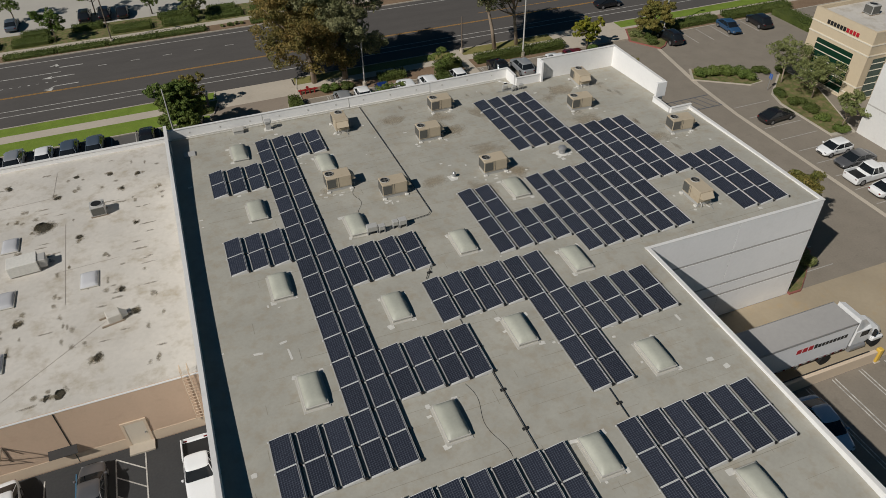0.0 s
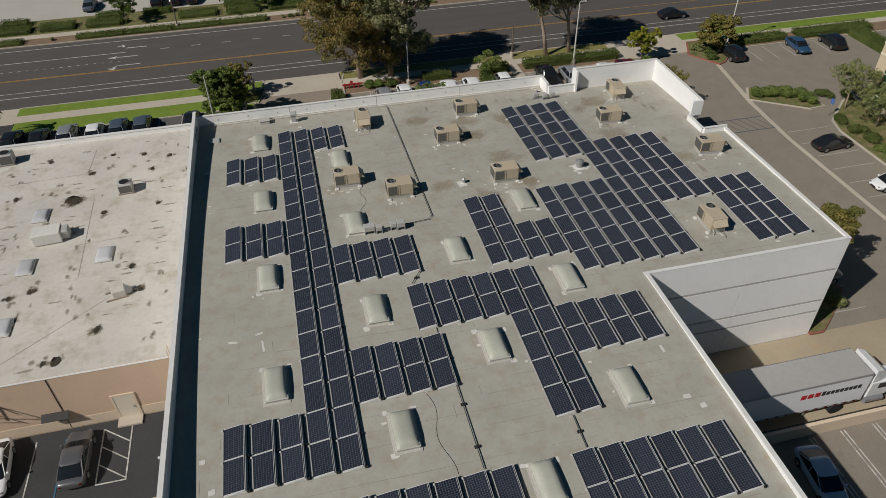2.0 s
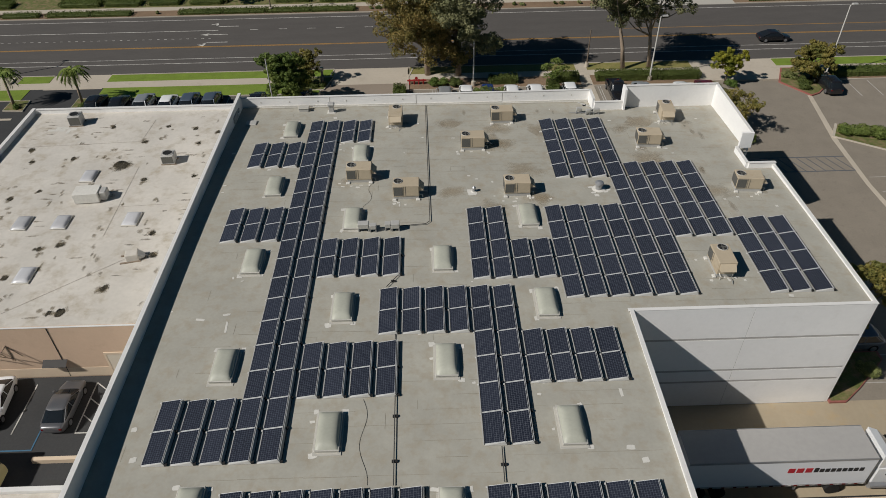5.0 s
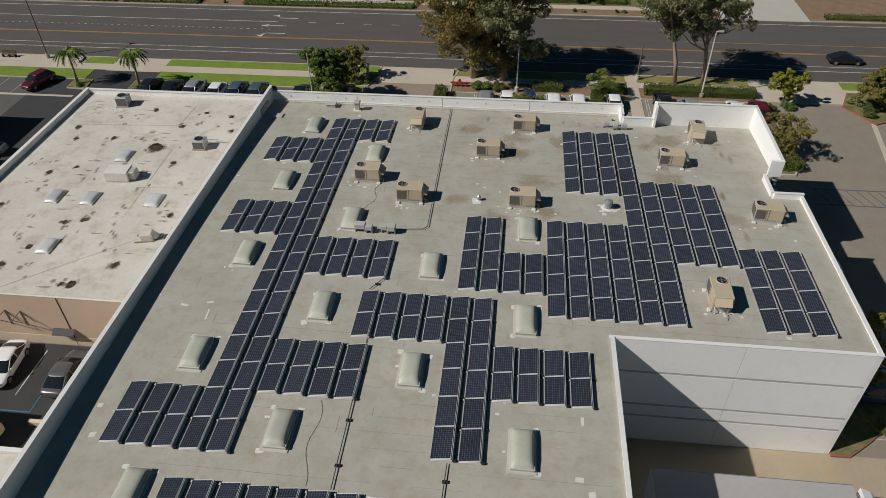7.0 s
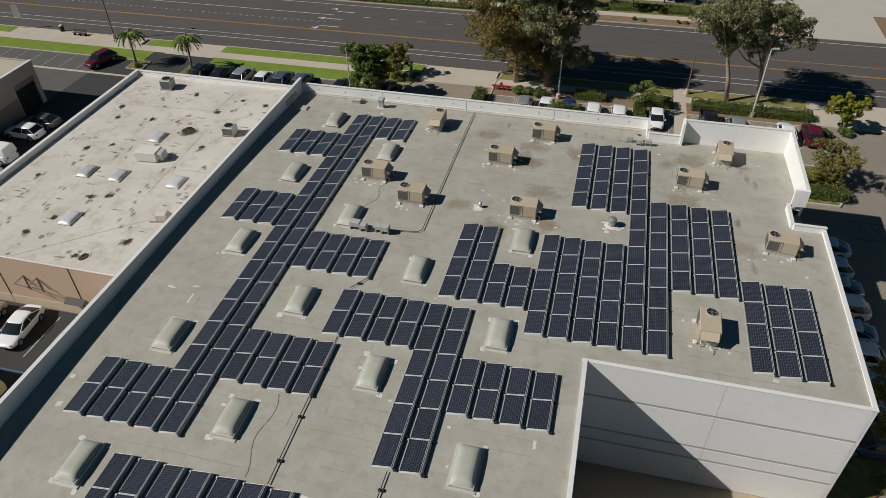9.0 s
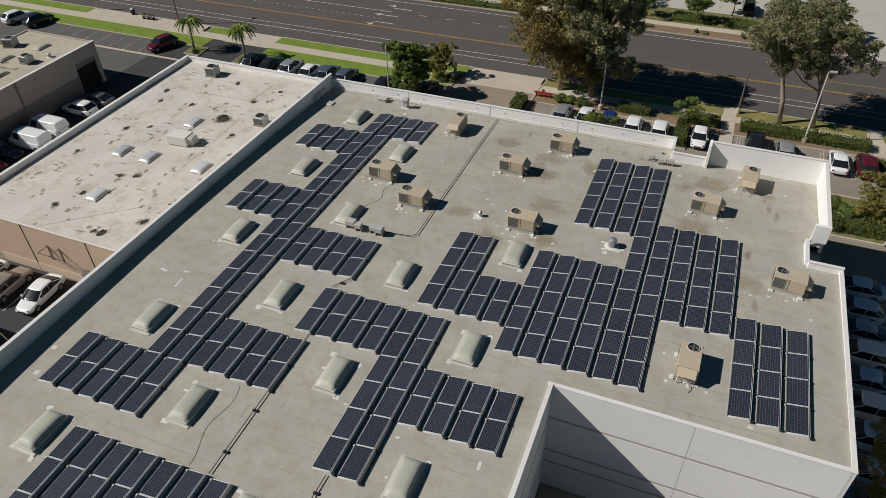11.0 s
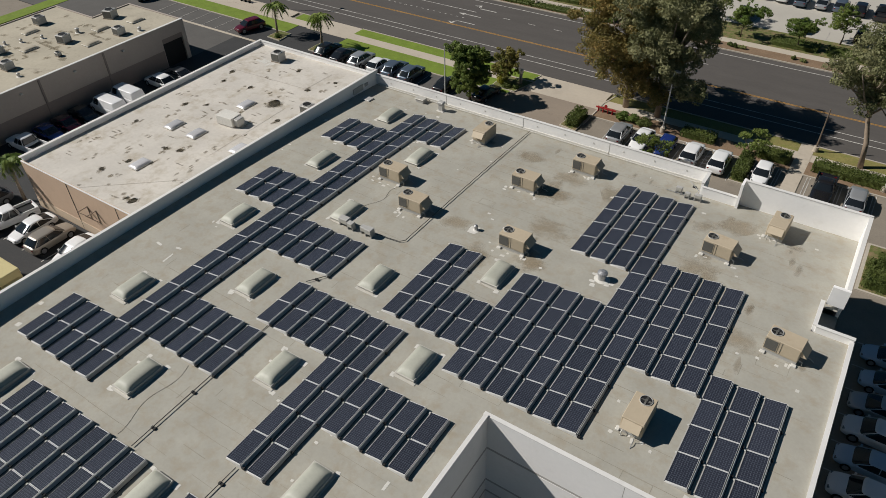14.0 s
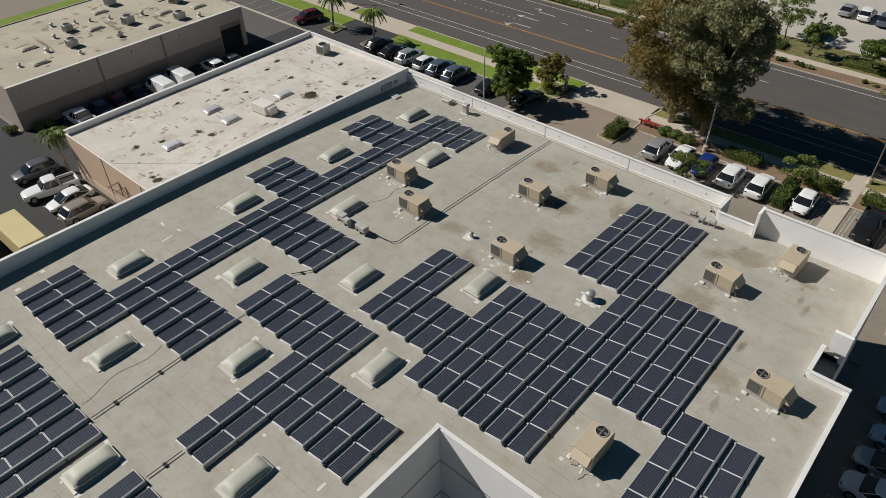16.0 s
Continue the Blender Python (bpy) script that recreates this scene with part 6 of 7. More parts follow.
park("sedan", "white", -24.8, 32.2, -90, TANWALL)
park("pickup", "white", -28.2, 31.8, -100, TANWALL)
park("suv", "grey", -32.6, 32.2, -95, TANWALL)
for kind, c, x, y, t in (("pickup", "white", -40.0, 41.1, 184), ("sedan", "blue", -40.2, 44.0, 0), ("sedan", "red", -40.3, 46.4, 0), ("sedan", "black", -40.6, 49.0, 0), ("van", "white", -39.3, 51.6, 180), ("van", "white", -39.7, 54.6, 180), ("suv", "white", -39.8, 59.8, 180), ("sedan", "grey", -39.6, 62.6, 180)):
    park(kind, c, x, y, t, ALLEY)
park("suv", "red", -43.2, 79.5, -106, "by the entrance drive")
park("suv", "white", -72.0, 80.2, 80, "by the far lawn")
park("suv", "black", -67.8, 80.4, 80, "by the far lawn")
NORTH = "across the street"
for kind, c, x, y, t in (("sedan", "bluegrey", -25, 123, 90), ("suv", "black", -14.4, 122.2, 90), ("suv", "black", -11.5, 122.2, 90), ("sedan", "black", -8.8, 122.0, 90), ("suv", "black", 18.9, 122.5, 85), ("suv", "white", 22.2, 133.2, 90), ("suv", "bluegrey", 25.0, 132.6, 90), ("sedan", "black", 27.4, 122.4, 90), ("suv", "black", 35.2, 122, 90),
                         ("sedan", "silver", 28, 133, 90), ("suv", "bluegrey", 30.6, 133, 90), ("suv", "black", 33.4, 133, 90), ("pickup", "black", 36.4, 133, 90), ("sedan", "silver", 19.4, 133.5, 90), ("suv", "bluegrey", 39, 122, 90)):
    park(kind, c, x, y, t, NORTH)
park("sedan", "ice", 35.4, 18.6, -97, "in the shaded yard below the roof")
park("hatch", "grey", 46.2, 19.6, 90, "in the yard beside the ramp wall")
c = car("sedan", "black", "black sedan standing in the near street lane")
c.matrix_basis = pose(64.3, 94.8, -0.04)

# ---- truck at the dock ----
tr = empty("box_trailer", "white box trailer with a grey roof and side marks", "trailer", m=pose(29.8, 24.42, 0.02))
part("box", Shape().box(0, -1.22, 1.2, 11.8, 1.22, 3.9), M["trailer_white"], tr)
part("roof_sheet", Shape().box(0.02, -1.2, 3.904, 11.78, 1.2, 3.95), M["trailer_roof"], tr, "grey roof sheet")
part("top_rail", Shape().box(0, -1.25, 3.8, 11.8, -1.222, 3.96).box(0, 1.222, 3.8, 11.8, 1.25, 3.96), M["steel"], tr)
part("bottom_rail", Shape().box(0, -1.25, 1.15, 11.8, -1.222, 1.31), M["steel"], tr)
for k in range(30):
    part("reflector", Shape().box(0.2 + 0.39 * k, -1.265, 1.18, 0.42 + 0.39 * k, -1.252, 1.28), M["line_white"] if k % 2 else M["lamp_red"], tr)
for x, w in ((6.4, 0.42), (6.95, 0.42), (7.5, 0.42)):
    part("logo_block", Shape().box(x, -1.24, 2.65, x + w, -1.223, 3.1), M["sign_red"], tr, "plain red mark")
for k in range(9):
    part("logo_block", Shape().box(8.05 + 0.36 * k, -1.24, 2.65, 8.32 + 0.36 * k, -1.223, 3.0 if k else 3.1), M["sign_black"], tr, "plain black mark")
for x in (1.2, 2.5):
    for sy in (-1, 1):
        part("wheel", Shape().tube([(x, sy * 0.7, 0.5), (x, sy * 1.26, 0.5)], 0.5, 16), M["tyre"], tr, "black double tyre")
part("landing_gear", Shape().box(7.6, -0.9, 0.1, 7.75, -0.75, 1.25).box(7.6, 0.75, 0.1, 7.75, 0.9, 1.25), M["steel"], tr)
part("chassis", Shape().box(0.2, -0.5, 1.0, 11.6, 0.5, 1.245), M["black"], tr)
tk = empty("tractor_truck", "white day-cab tractor truck with a roof fairing", "truck", m=pose(42.1, 24.42, 0.02))
part("cab", Shape().loft([ring_section(0.0, 1.15, 1.0, 2.75, 0.15), ring_section(1.5, 1.15, 1.0, 2.75, 0.15), ring_section(2.0, 1.05, 1.0, 2.0, 0.15)]), CAR_PAINT["white"], tk)
part("fairing", Shape().loft([[(-0.1, -1.15, 2.75), (-0.1, 1.15, 2.75), (-0.1, 1.1, 3.95), (-0.1, -1.1, 3.95)], [(0.5, -1.1, 2.75), (0.5, 1.1, 2.75), (0.5, 1.0, 3.75), (0.5, -1.0, 3.75)], [(1.5, -0.9, 2.75), (1.5, 0.9, 2.75), (1.5, 0.7, 2.85), (1.5, -0.7, 2.85)]]), CAR_PAINT["white"], tk, "white roof fairing")
part("hood", Shape().loft([ring_section(2.0, 1.0, 0.9, 1.95, 0.2), ring_section(3.0, 0.9, 0.8, 1.75, 0.25), ring_section(3.5, 0.75, 0.7, 1.45, 0.25)]), CAR_PAINT["white"], tk)
part("window_glass", Shape().loft([[(1.98, -0.95, 2.0), (1.98, 0.95, 2.0), (1.52, 0.95, 2.68), (1.52, -0.95, 2.68)], [(2.02, -0.95, 2.02), (2.02, 0.95, 2.02), (1.56, 0.95, 2.7), (1.56, -0.95, 2.7)]]).box(0.6, -1.165, 1.95, 1.4, -1.152, 2.5).box(0.6, 1.152, 1.95, 1.4, 1.165, 2.5), M["car_glass"], tk, "dark cab glass")
for sy in (-1, 1):
    part("exhaust_stack", Shape().tube([(-0.25, sy * 1.0, 0.8), (-0.25, sy * 1.0, 3.3)], 0.08, 8), M["steel"], tk)
    part("fuel_tank", Shape().tube([(0.0, sy * 1.0, 0.75), (1.5, sy * 1.0, 0.75)], 0.3, 12), M["steel"], tk, "polished fuel tank")
    part("fender", Shape().rbox(2.2, min(sy * 0.8, sy * 1.2), 0.85, 3.4, max(sy * 0.8, sy * 1.2), 1.2, 0.12), CAR_PAINT["white"], tk)
    for x in (2.8, -2.3):
        part("wheel", Shape().tube([(x, sy * 0.8, 0.5), (x, sy * 1.18, 0.5)], 0.5, 16), M["tyre"], tk, "black tyre")
    part("mirror", Shape().rbox(1.7, min(sy * 1.25, sy * 1.5), 1.9, 1.85, max(sy * 1.25, sy * 1.5), 2.5, 0.03), M["black"], tk)
part("chassis", Shape().box(-3.2, -0.45, 0.6, 3.2, 0.45, 0.98), M["black"], tk)
rw = structure("wall_ramp", Shape().box(30, 22.0, -0.2, 43.6, 22.3, 1.15), M["wall_cream"], "low cream concrete wall beside the dock ramp", "wall")
part("top_rail", Shape().box(30.5, 22.26, 1.152, 43.0, 22.34, 1.22), M["black"], rw, "black rubber bumper rail")
ob = empty("bollard", "yellow painted steel bollard leaning at the wall end", "bollard", m=pose(43.9, 22.1, 0))
part("post", Shape().rbox(-0.2, -0.2, 0, 0.2, 0.2, 1.35, 0.05), M["yellow_paint"], ob)
part("footing", Shape().rbox(-0.3, -0.3, -0.05, 0.3, 0.3, 0.05, 0.02), M["concrete"], ob)
ob = empty("box_truck", "pale yellow box truck in the dark car park", "truck", m=pose(-18.3, 25.7, 0.03))
part("box", Shape().rbox(-4.6, -1.15, 0.95, 1.8, 1.15, 3.25, 0.05), M["cream_paint"], ob)
part("cab", Shape().loft([ring_section(1.85, 1.0, 0.5, 2.5, 0.15), ring_section(2.7, 1.0, 0.5, 2.4, 0.15), ring_section(3.6, 0.95, 0.5, 1.3, 0.15)]), M["cream_paint"], ob)
part("window_glass", Shape().loft([[(2.76, -0.85, 2.25), (2.76, 0.85, 2.25), (3.5, 0.85, 1.45), (3.5, -0.85, 1.45)], [(2.8, -0.85, 2.29), (2.8, 0.85, 2.29), (3.54, 0.85, 1.49), (3.54, -0.85, 1.49)]]), M["car_glass"], ob)
part("chassis", Shape().box(-4.5, -0.5, 0.5, 3.2, 0.5, 0.948), M["black"], ob)
for x in (-3.0, 2.7):
    for sy in (-1, 1):
        part("wheel", Shape().tube([(x, sy * 0.7, 0.42), (x, sy * 1.08, 0.42)], 0.42, 14), M["tyre"], ob, "black tyre")


# ---- trees and planting ----
def leaf_cloud(blobs, count, size, rg, flat_=0.0):
    """Many small leaf clumps, scattered through overlapping blobs, thickest near their skins."""
    s = Shape()
    weights = [b[3] * b[4] for b in blobs]
    for _ in range(count):
        bx, by, bz, r, rz = rg.choices(blobs, weights)[0]
        d = Vector((rg.gauss(0, 1), rg.gauss(0, 1), rg.gauss(0, 1) * (1 - flat_))).normalized()
        k = rg.uniform(0.6, 1.0) ** 0.5 * rg.uniform(0.85, 1.1)
        p = Vector((bx + d.x * r * k, by + d.y * r * k, bz + d.z * rz * k))
        face = (d + Vector((rg.gauss(0, 0.45), rg.gauss(0, 0.45), rg.gauss(0, 0.45)))).normalized()
        u = face.cross(Vector((rg.gauss(0, 1), rg.gauss(0, 1), rg.gauss(0, 1)))).normalized()
        w = u.cross(face)
        a = size * rg.uniform(0.5, 1.3)
        b = a * rg.uniform(0.35, 0.7)
        s.add([p - u * a, p + w * b * 0.9 - u * a * 0.2, p + u * a, p - w * b], [(0, 1, 2, 3)])
    return s


def clumps(blobs, rg, n=9, small=0.42):
    """Splits each blob of a crown into leaf clumps on its skin, with gaps between them."""
    out = []
    for bx, by, bz, r, rz in blobs:
        for k in range(n):
            a, up = 2.4 * k + rg.uniform(-0.5, 0.5), rg.uniform(-0.7, 1.0)
            w = (1 - up * up) ** 0.5
            q = rg.uniform(0.55, 0.95)
            c = rg.uniform(0.7, 1.25) * small
            out.append((bx + math.cos(a) * w * r * q, by + math.sin(a) * w * r * q, bz + up * rz * q, r * c, rz * c * 0.8))
    return out


def tree(name, x, y, h, spread, leafs, label, seed, trunk_r=0.22, count=5000, size=0.22, bark="bark", clear=0.35, limbs=6, blobs_n=14, z=0.05, tall=0.8, lean_to=None, fill=0, low=0.3):
    rg = random.Random(seed)
    ob = empty(name, label, "tree", m=pose(x, y, z))
    s = Shape()
    lean = Vector((rg.uniform(-0.06, 0.06), rg.uniform(-0.06, 0.06), 1)) if lean_to is None else Vector((*lean_to, 1))
    top = lean * h * 0.8
    pts = [Vector((0, 0, -0.05)) + lean * h * 0.8 * f + Vector((rg.uniform(-1, 1), rg.uniform(-1, 1), 0)) * 0.02 * h * (0 < f < 1) for f in (0, 0.25, 0.5, 0.75, 1)]
    s.tube(pts, [trunk_r * k for k in (1.2, 0.95, 0.75, 0.45, 0.12)], 8)
    part("trunk", s, M[bark], ob, smooth=True)
    blobs = []
    for i in range(limbs):
        a = 2 * math.pi * (i + rg.uniform(-0.3, 0.3)) / limbs
        f = rg.uniform(clear, 0.7)
        st = lean * h * f * 0.9
        r = spread * rg.uniform(0.45, 0.95)
        en = Vector((lean.x, lean.y, 0)) * h * 0.6 + Vector((math.cos(a) * r, math.sin(a) * r, h * rg.uniform(max(f, 0.5), 0.92)))
        mid = st.lerp(en, 0.5) + Vector((0, 0, -0.04 * h))
        part("limb", Shape().tube([st, mid, en], [trunk_r * 0.5, trunk_r * 0.32, trunk_r * 0.08], 6), M[bark], ob, smooth=True)
        blobs.append((en.x, en.y, en.z, spread * rg.uniform(0.28, 0.42), spread * rg.uniform(0.22, 0.36) * tall / 0.8))
    for _ in range(blobs_n):
        a, r = rg.uniform(0, 2 * math.pi), spread * rg.uniform(0, 0.78) ** 0.8
        zz = h * rg.uniform(clear + 0.12, 0.97)
        r *= 1.0 - 0.55 * max(0, (zz / h - 0.65) / 0.35)
        blobs.append((math.cos(a) * r + lean.x * zz, math.sin(a) * r + lean.y * zz, zz, spread * rg.uniform(0.2, 0.4), spread * rg.uniform(0.16, 0.34) * tall / 0.8))
    for k in range(fill):
        # even packing closes the crown from its skirt to its top
        a, f = k * 2.4, (k + 0.5) / fill
        zz = h * (low + (0.9 - low) * ((k * 7) % fill + 0.5) / fill)
        r = spread * 0.82 * f ** 0.5 * (1.0 - 0.5 * max(0, (zz / h - 0.6) / 0.4))
        blobs.append((math.cos(a) * r + lean.x * zz, math.sin(a) * r + lean.y * zz, zz, spread * rg.uniform(0.2, 0.3), spread * rg.uniform(0.2, 0.32)))
    part("crown", leaf_cloud(clumps(blobs, rg), count, size, rg), M[leafs], ob)
    return ob


tree("gum_tree", 14.3, 86.2, 14.0, 6.3, "gum_rust", "broad gum tree with rusty olive leaves beside the street", 11, 0.34, 62000, 0.15, clear=0.22, limbs=10, blobs_n=16, fill=30, lean_to=(-0.13, 0.0), low=0.17)
tree("gum_tree", 18.4, 85.9, 16.0, 6.0, "gum", "tall grey-green gum tree with a dense crown", 12, 0.36, 66000, 0.15, clear=0.25, limbs=10, blobs_n=16, fill=30, lean_to=(-0.03, 0.0), low=0.24)
tree("gum_tree", 40.6, 86.4, 14.5, 4.8, "gum", "open grey-green gum tree with pale bare limbs", 13, 0.27, 21000, 0.14, clear=0.4, limbs=13, blobs_n=14, lean_to=(-0.17, 0.02))
tree("gum_tree", 44.2, 86.8, 14.0, 4.6, "gum", "open grey-green gum tree with several pale stems", 14, 0.25, 24000, 0.14, clear=0.3, limbs=12, blobs_n=18, lean_to=(-0.1, 0.03))
tree("round_tree", -2.9, 77.6, 7.2, 2.75, "leaf_bright", "round green tree at the lawn's end", 15, 0.16, 34000, 0.12, "bark_dark", 0.15, 6, 10, fill=34, low=0.24)
tree("round_tree", -1.4, 84.4, 4.5, 2.0, "leaf_red", "small tree with green and bronze leaves", 16, 0.12, 11000, 0.105, "bark_dark", 0.3, 6, 12, fill=14)
tree("young_tree", 52.7, 81.4, 4.2, 2.0, "leaf_yellow", "small tree with yellow-green leaves", 17, 0.12, 14000, 0.11, "bark_dark", 0.3, 5, 8, fill=10)
tree("young_tree", 64.2, 82.0, 4.4, 2.8, "leaf_red", "small tree turning yellow and bronze on the island", 18, 0.14, 24000, 0.12, "bark_dark", 0.25, 6, 8, fill=12)
tree("young_tree", 49.3, 69.3, 5.0, 2.3, "leaf_red", "bronze-green tree at the building corner", 19, 0.13, 9000, 0.11, "bark_dark", 0.15, 7, 10, fill=14, low=0.2)
tree("young_tree", 46.9, 36.8, 8.0, 2.5, "leaf_red", "slim tree with bronze and yellowing leaves beside the wall", 20, 0.11, 11000, 0.115, "bark_dark", 0.4, 6, 8, fill=8, lean_to=(0.12, 0.03))
tree("young_tree", 21.4, 75.2, 3.4, 1.7, "leaf_bright", "low yellow-green shrubby tree in the car park", 22, 0.07, 3200, 0.10, "bark_dark", 0.2, 5, 8)
tree("young_tree", 30.2, 80.8, 4.4, 1.6, "leaf_bright", "thin young tree above the hedge", 23, 0.08, 2600, 0.10, "bark_dark", 0.3, 5, 7)
tree("young_tree", 70.4, 62.4, 5.6, 2.9, "leaf_olive", "feathery olive-green tree by the office", 24, 0.1, 6500, 0.11, "bark", 0.25, 8, 12)
tree("young_tree", 70.9, 57.6, 5.2, 2.8, "leaf_olive", "feathery olive-green tree by the office", 25, 0.1, 6000, 0.11, "bark", 0.25, 8, 12)
tree("young_tree", 68.8, 50.6, 4.2, 2.0, "leaf_olive", "small olive-green tree by the white wall", 26, 0.08, 4000, 0.12, "bark", 0.25, 5, 9)
NTREES = [(-25.0, 125.5, 6.0, 2.6, "leaf_bright"), (-18.4, 114.6, 4.8, 2.2, "leaf_green"), (-13.0, 124.0, 5.5, 2.6, "leaf_bright"), (-4.4, 120.6, 5.0, 2.2, "leaf_bright"), (1.6, 115.0, 4.6, 2.2, "leaf_olive"), (15.6, 118.5, 6.0, 2.8, "leaf_bright"), (20.4, 114.6, 5.4, 2.4, "leaf_green"),
          (28.2, 114.4, 4.8, 2.2, "leaf_green"), (33.0, 119.0, 5.4, 2.4, "leaf_bright"), (40.8, 127.0, 6.5, 3.0, "leaf_bright"), (46.5, 114.6, 5.0, 2.2, "leaf_green")]
for i, (x, y, h, sp, lf) in enumerate(NTREES):
    tree("street_tree", x, y, h, sp, lf, "young green tree in the bed across the street" if y < 117 else "bright green tree in the pale car park", 40 + i, 0.1, 4200, 0.14, "bark_dark", 0.28, 5, 9)


def palm(x, y, h, seed, label):
    rg = random.Random(seed)
    ob = empty("palm_tree", label, "palm tree", m=pose(x, y, 0.05))
    part("trunk", Shape().tube([(0, 0, -0.05), (0.05, 0, h * 0.4), (0.12, 0.05, h * 0.8), (0.15, 0.05, h)], [0.2, 0.15, 0.13, 0.15], 9), M["bark"], ob, smooth=True)
    for k in range(28):
        a, up = rg.uniform(0, 2 * math.pi), rg.uniform(0.15, 1.0)
        n = rg.uniform(1.7, 2.4)
        s, spine = Shape(), []
        for i in range(8):
            f = i / 7
            r = n * f * (0.9 - 0.25 * f * (1 - up))
            spine.append(Vector((0.15 + math.cos(a) * r, 0.05 + math.sin(a) * r, h + n * (up * 0.75 * f - 0.95 * f * f))))
        side = Vector((-math.sin(a), math.cos(a), 0))
        s.tube(spine, [0.03 * (1 - 0.8 * i / 7) for i in range(8)], 4)
        for i in range(1, 8):
            for j in (0, 0.34, 0.67):
                p = spine[i].lerp(spine[i - 1], j)
                for sd in (-1, 1):
                    tip = p + side * sd * rg.uniform(0.35, 0.55) * (1.1 - 0.5 * i / 7) + Vector((math.cos(a) * 0.2, math.sin(a) * 0.2, -rg.uniform(0.12, 0.4)))
                    w = Vector((math.cos(a), math.sin(a), 0)) * 0.075
                    s.add([p - w, p + w, tip], [(0, 1, 2)])
        part("frond", s, M["palm"], ob)
    return ob


palm(-38.0, 80.0, 4.6, 1, "slender palm tree in a kerbed planter")
palm(-29.6, 80.4, 4.6, 2, "slender palm tree in a kerbed planter")
palm(-30.7, 34.9, 5.0, 3, "palm tree at the corner of the white building")


def hedge(x0, y0, x1, y1, h, leafs, label, seed, z=0.06, dens=110):
    rg = random.Random(seed)
    ob = empty("hedge", label, "hedge")
    s = Shape()
    n = max(3, int(max(x1 - x0, y1 - y0) / 0.6))
    # a lumpy woody core below the leaves
    m = 0.16
    core = Shape()
    core.rbox(x0 + m, y0 + m, z - 0.1, x1 - m, y1 - m, z + h - 0.12, 0.1)
    part("core", core, M["hedge"], ob)
    count = int(dens * ((x1 - x0) * (y1 - y0) + 2 * h * ((x1 - x0) + (y1 - y0))))
    lump = [(rg.uniform(x0, x1), rg.uniform(y0, y1), rg.uniform(-0.12, 0.16)) for _ in range(n)]
    for _ in range(count):
        f = rg.choice("tttxy")
        px, py, pz = rg.uniform(x0, x1), rg.uniform(y0, y1), z + h * rg.uniform(0.1, 1)
        if f == "t":
            near = min(lump, key=lambda q: (q[0] - px) ** 2 + (q[1] - py) ** 2)
            pz = z + h + near[2] * min(1, h) + rg.uniform(-0.1, 0.05)
        elif f == "x":
            px = rg.choice((x0, x1)) + rg.uniform(-0.08, 0.08)
        else:
            py = rg.choice((y0, y1)) + rg.uniform(-0.08, 0.08)
        u = Vector((rg.gauss(0, 1), rg.gauss(0, 1), rg.gauss(0, 1))).normalized()
        w = u.cross(Vector((rg.gauss(0, 1), rg.gauss(0, 1), rg.gauss(0, 1)))).normalized()
        a = rg.uniform(0.05, 0.12)
        p = Vector((px, py, pz))
        s.add([p - u * a, p + w * a * 0.5, p + u * a, p - w * a * 0.5], [(0, 1, 2, 3)])
    tagged(part("leaves", s, M[leafs], ob), kind="stuff")
    return ob


def bush(x, y, r, h, leafs, label, seed, z=0.1):
    rg = random.Random(seed)
    ob = empty("shrub", label, "shrub", m=pose(x, y, z))
    blobs = [(rg.uniform(-r, r) * 0.55, rg.uniform(-r, r) * 0.55, h * rg.uniform(0.35, 0.65), r * rg.uniform(0.4, 0.6), h * rg.uniform(0.3, 0.45)) for _ in range(6)]
    part("stem", Shape().tube([(0, 0, -0.1), (0.03, 0.02, h * 0.5)], [0.06, 0.03], 6), M["bark_dark"], ob)
    part("leaves", leaf_cloud(blobs, int(900 * r * (r + h)), 0.09, rg), M[leafs], ob)
    return ob


HED = "clipped green hedge along the car park"
for i, (x0, y0, x1, y1, h) in enumerate([(22.3, 82.6, 26.0, 84.2, 0.9), (29.5, 76.9, 30.9, 81.4, 1.3), (30.6, 82.6, 34.0, 84.4, 1.0), (36.4, 82.7, 44.5, 84.4, 1.0), (44.8, 82.7, 50.0, 84.4, 0.9), (9.9, 78.0, 11.4, 81.4, 1.1), (60.0, 0, 60, 0, 0)][:6]):
    hedge(x0, y0, x1, y1, h, "hedge", HED, 60 + i)
hedge(46.6, 66.2, 50.9, 67.7, 1.0, "hedge", "clipped green hedge below the bronze tree", 68, z=0.17)
hedge(43.7, 66.0, 46.3, 67.8, 1.1, "hedge", "leafy green hedge at the building corner", 69, z=0.17)
NH = "low clipped green shrub bank across the street"
rg2 = random.Random(3)
for i, x in enumerate(range(-60, 50, 7)):
    if x < 16 and i % 5 != 4:
        hedge(x - 0.2, 109.6, x + rg2.uniform(5.6, 7.0), 111.4, 0.5, "hedge", NH, 70 + i, dens=60)
    if i % 5 != 1:
        hedge(x + rg2.uniform(0, 1), 113.7 + rg2.uniform(0, 0.3), x + rg2.uniform(5.8, 6.9), 116.5, 0.7, "hedge", NH, 90 + i, dens=55)
    if x < 16 and i % 3 != 1:
        hedge(x + rg2.uniform(0, 2), 117.0, x + rg2.uniform(4.5, 6.9), 118.8, 0.8, "hedge", NH, 150 + i, dens=55)
hedge(66.5, 109.8, 76, 111.4, 0.5, "hedge", NH, 120, dens=55)
FE = "low green shrub bank in the far bed"
hedge(67.5, 82.3, 76, 84.5, 0.8, "hedge", FE, 121, dens=60)
hedge(78, 82.2, 90, 84.5, 0.9, "hedge", FE, 122, dens=55)
hedge(85.5, 74, 88.5, 82, 0.9, "hedge", FE, 123, dens=55)
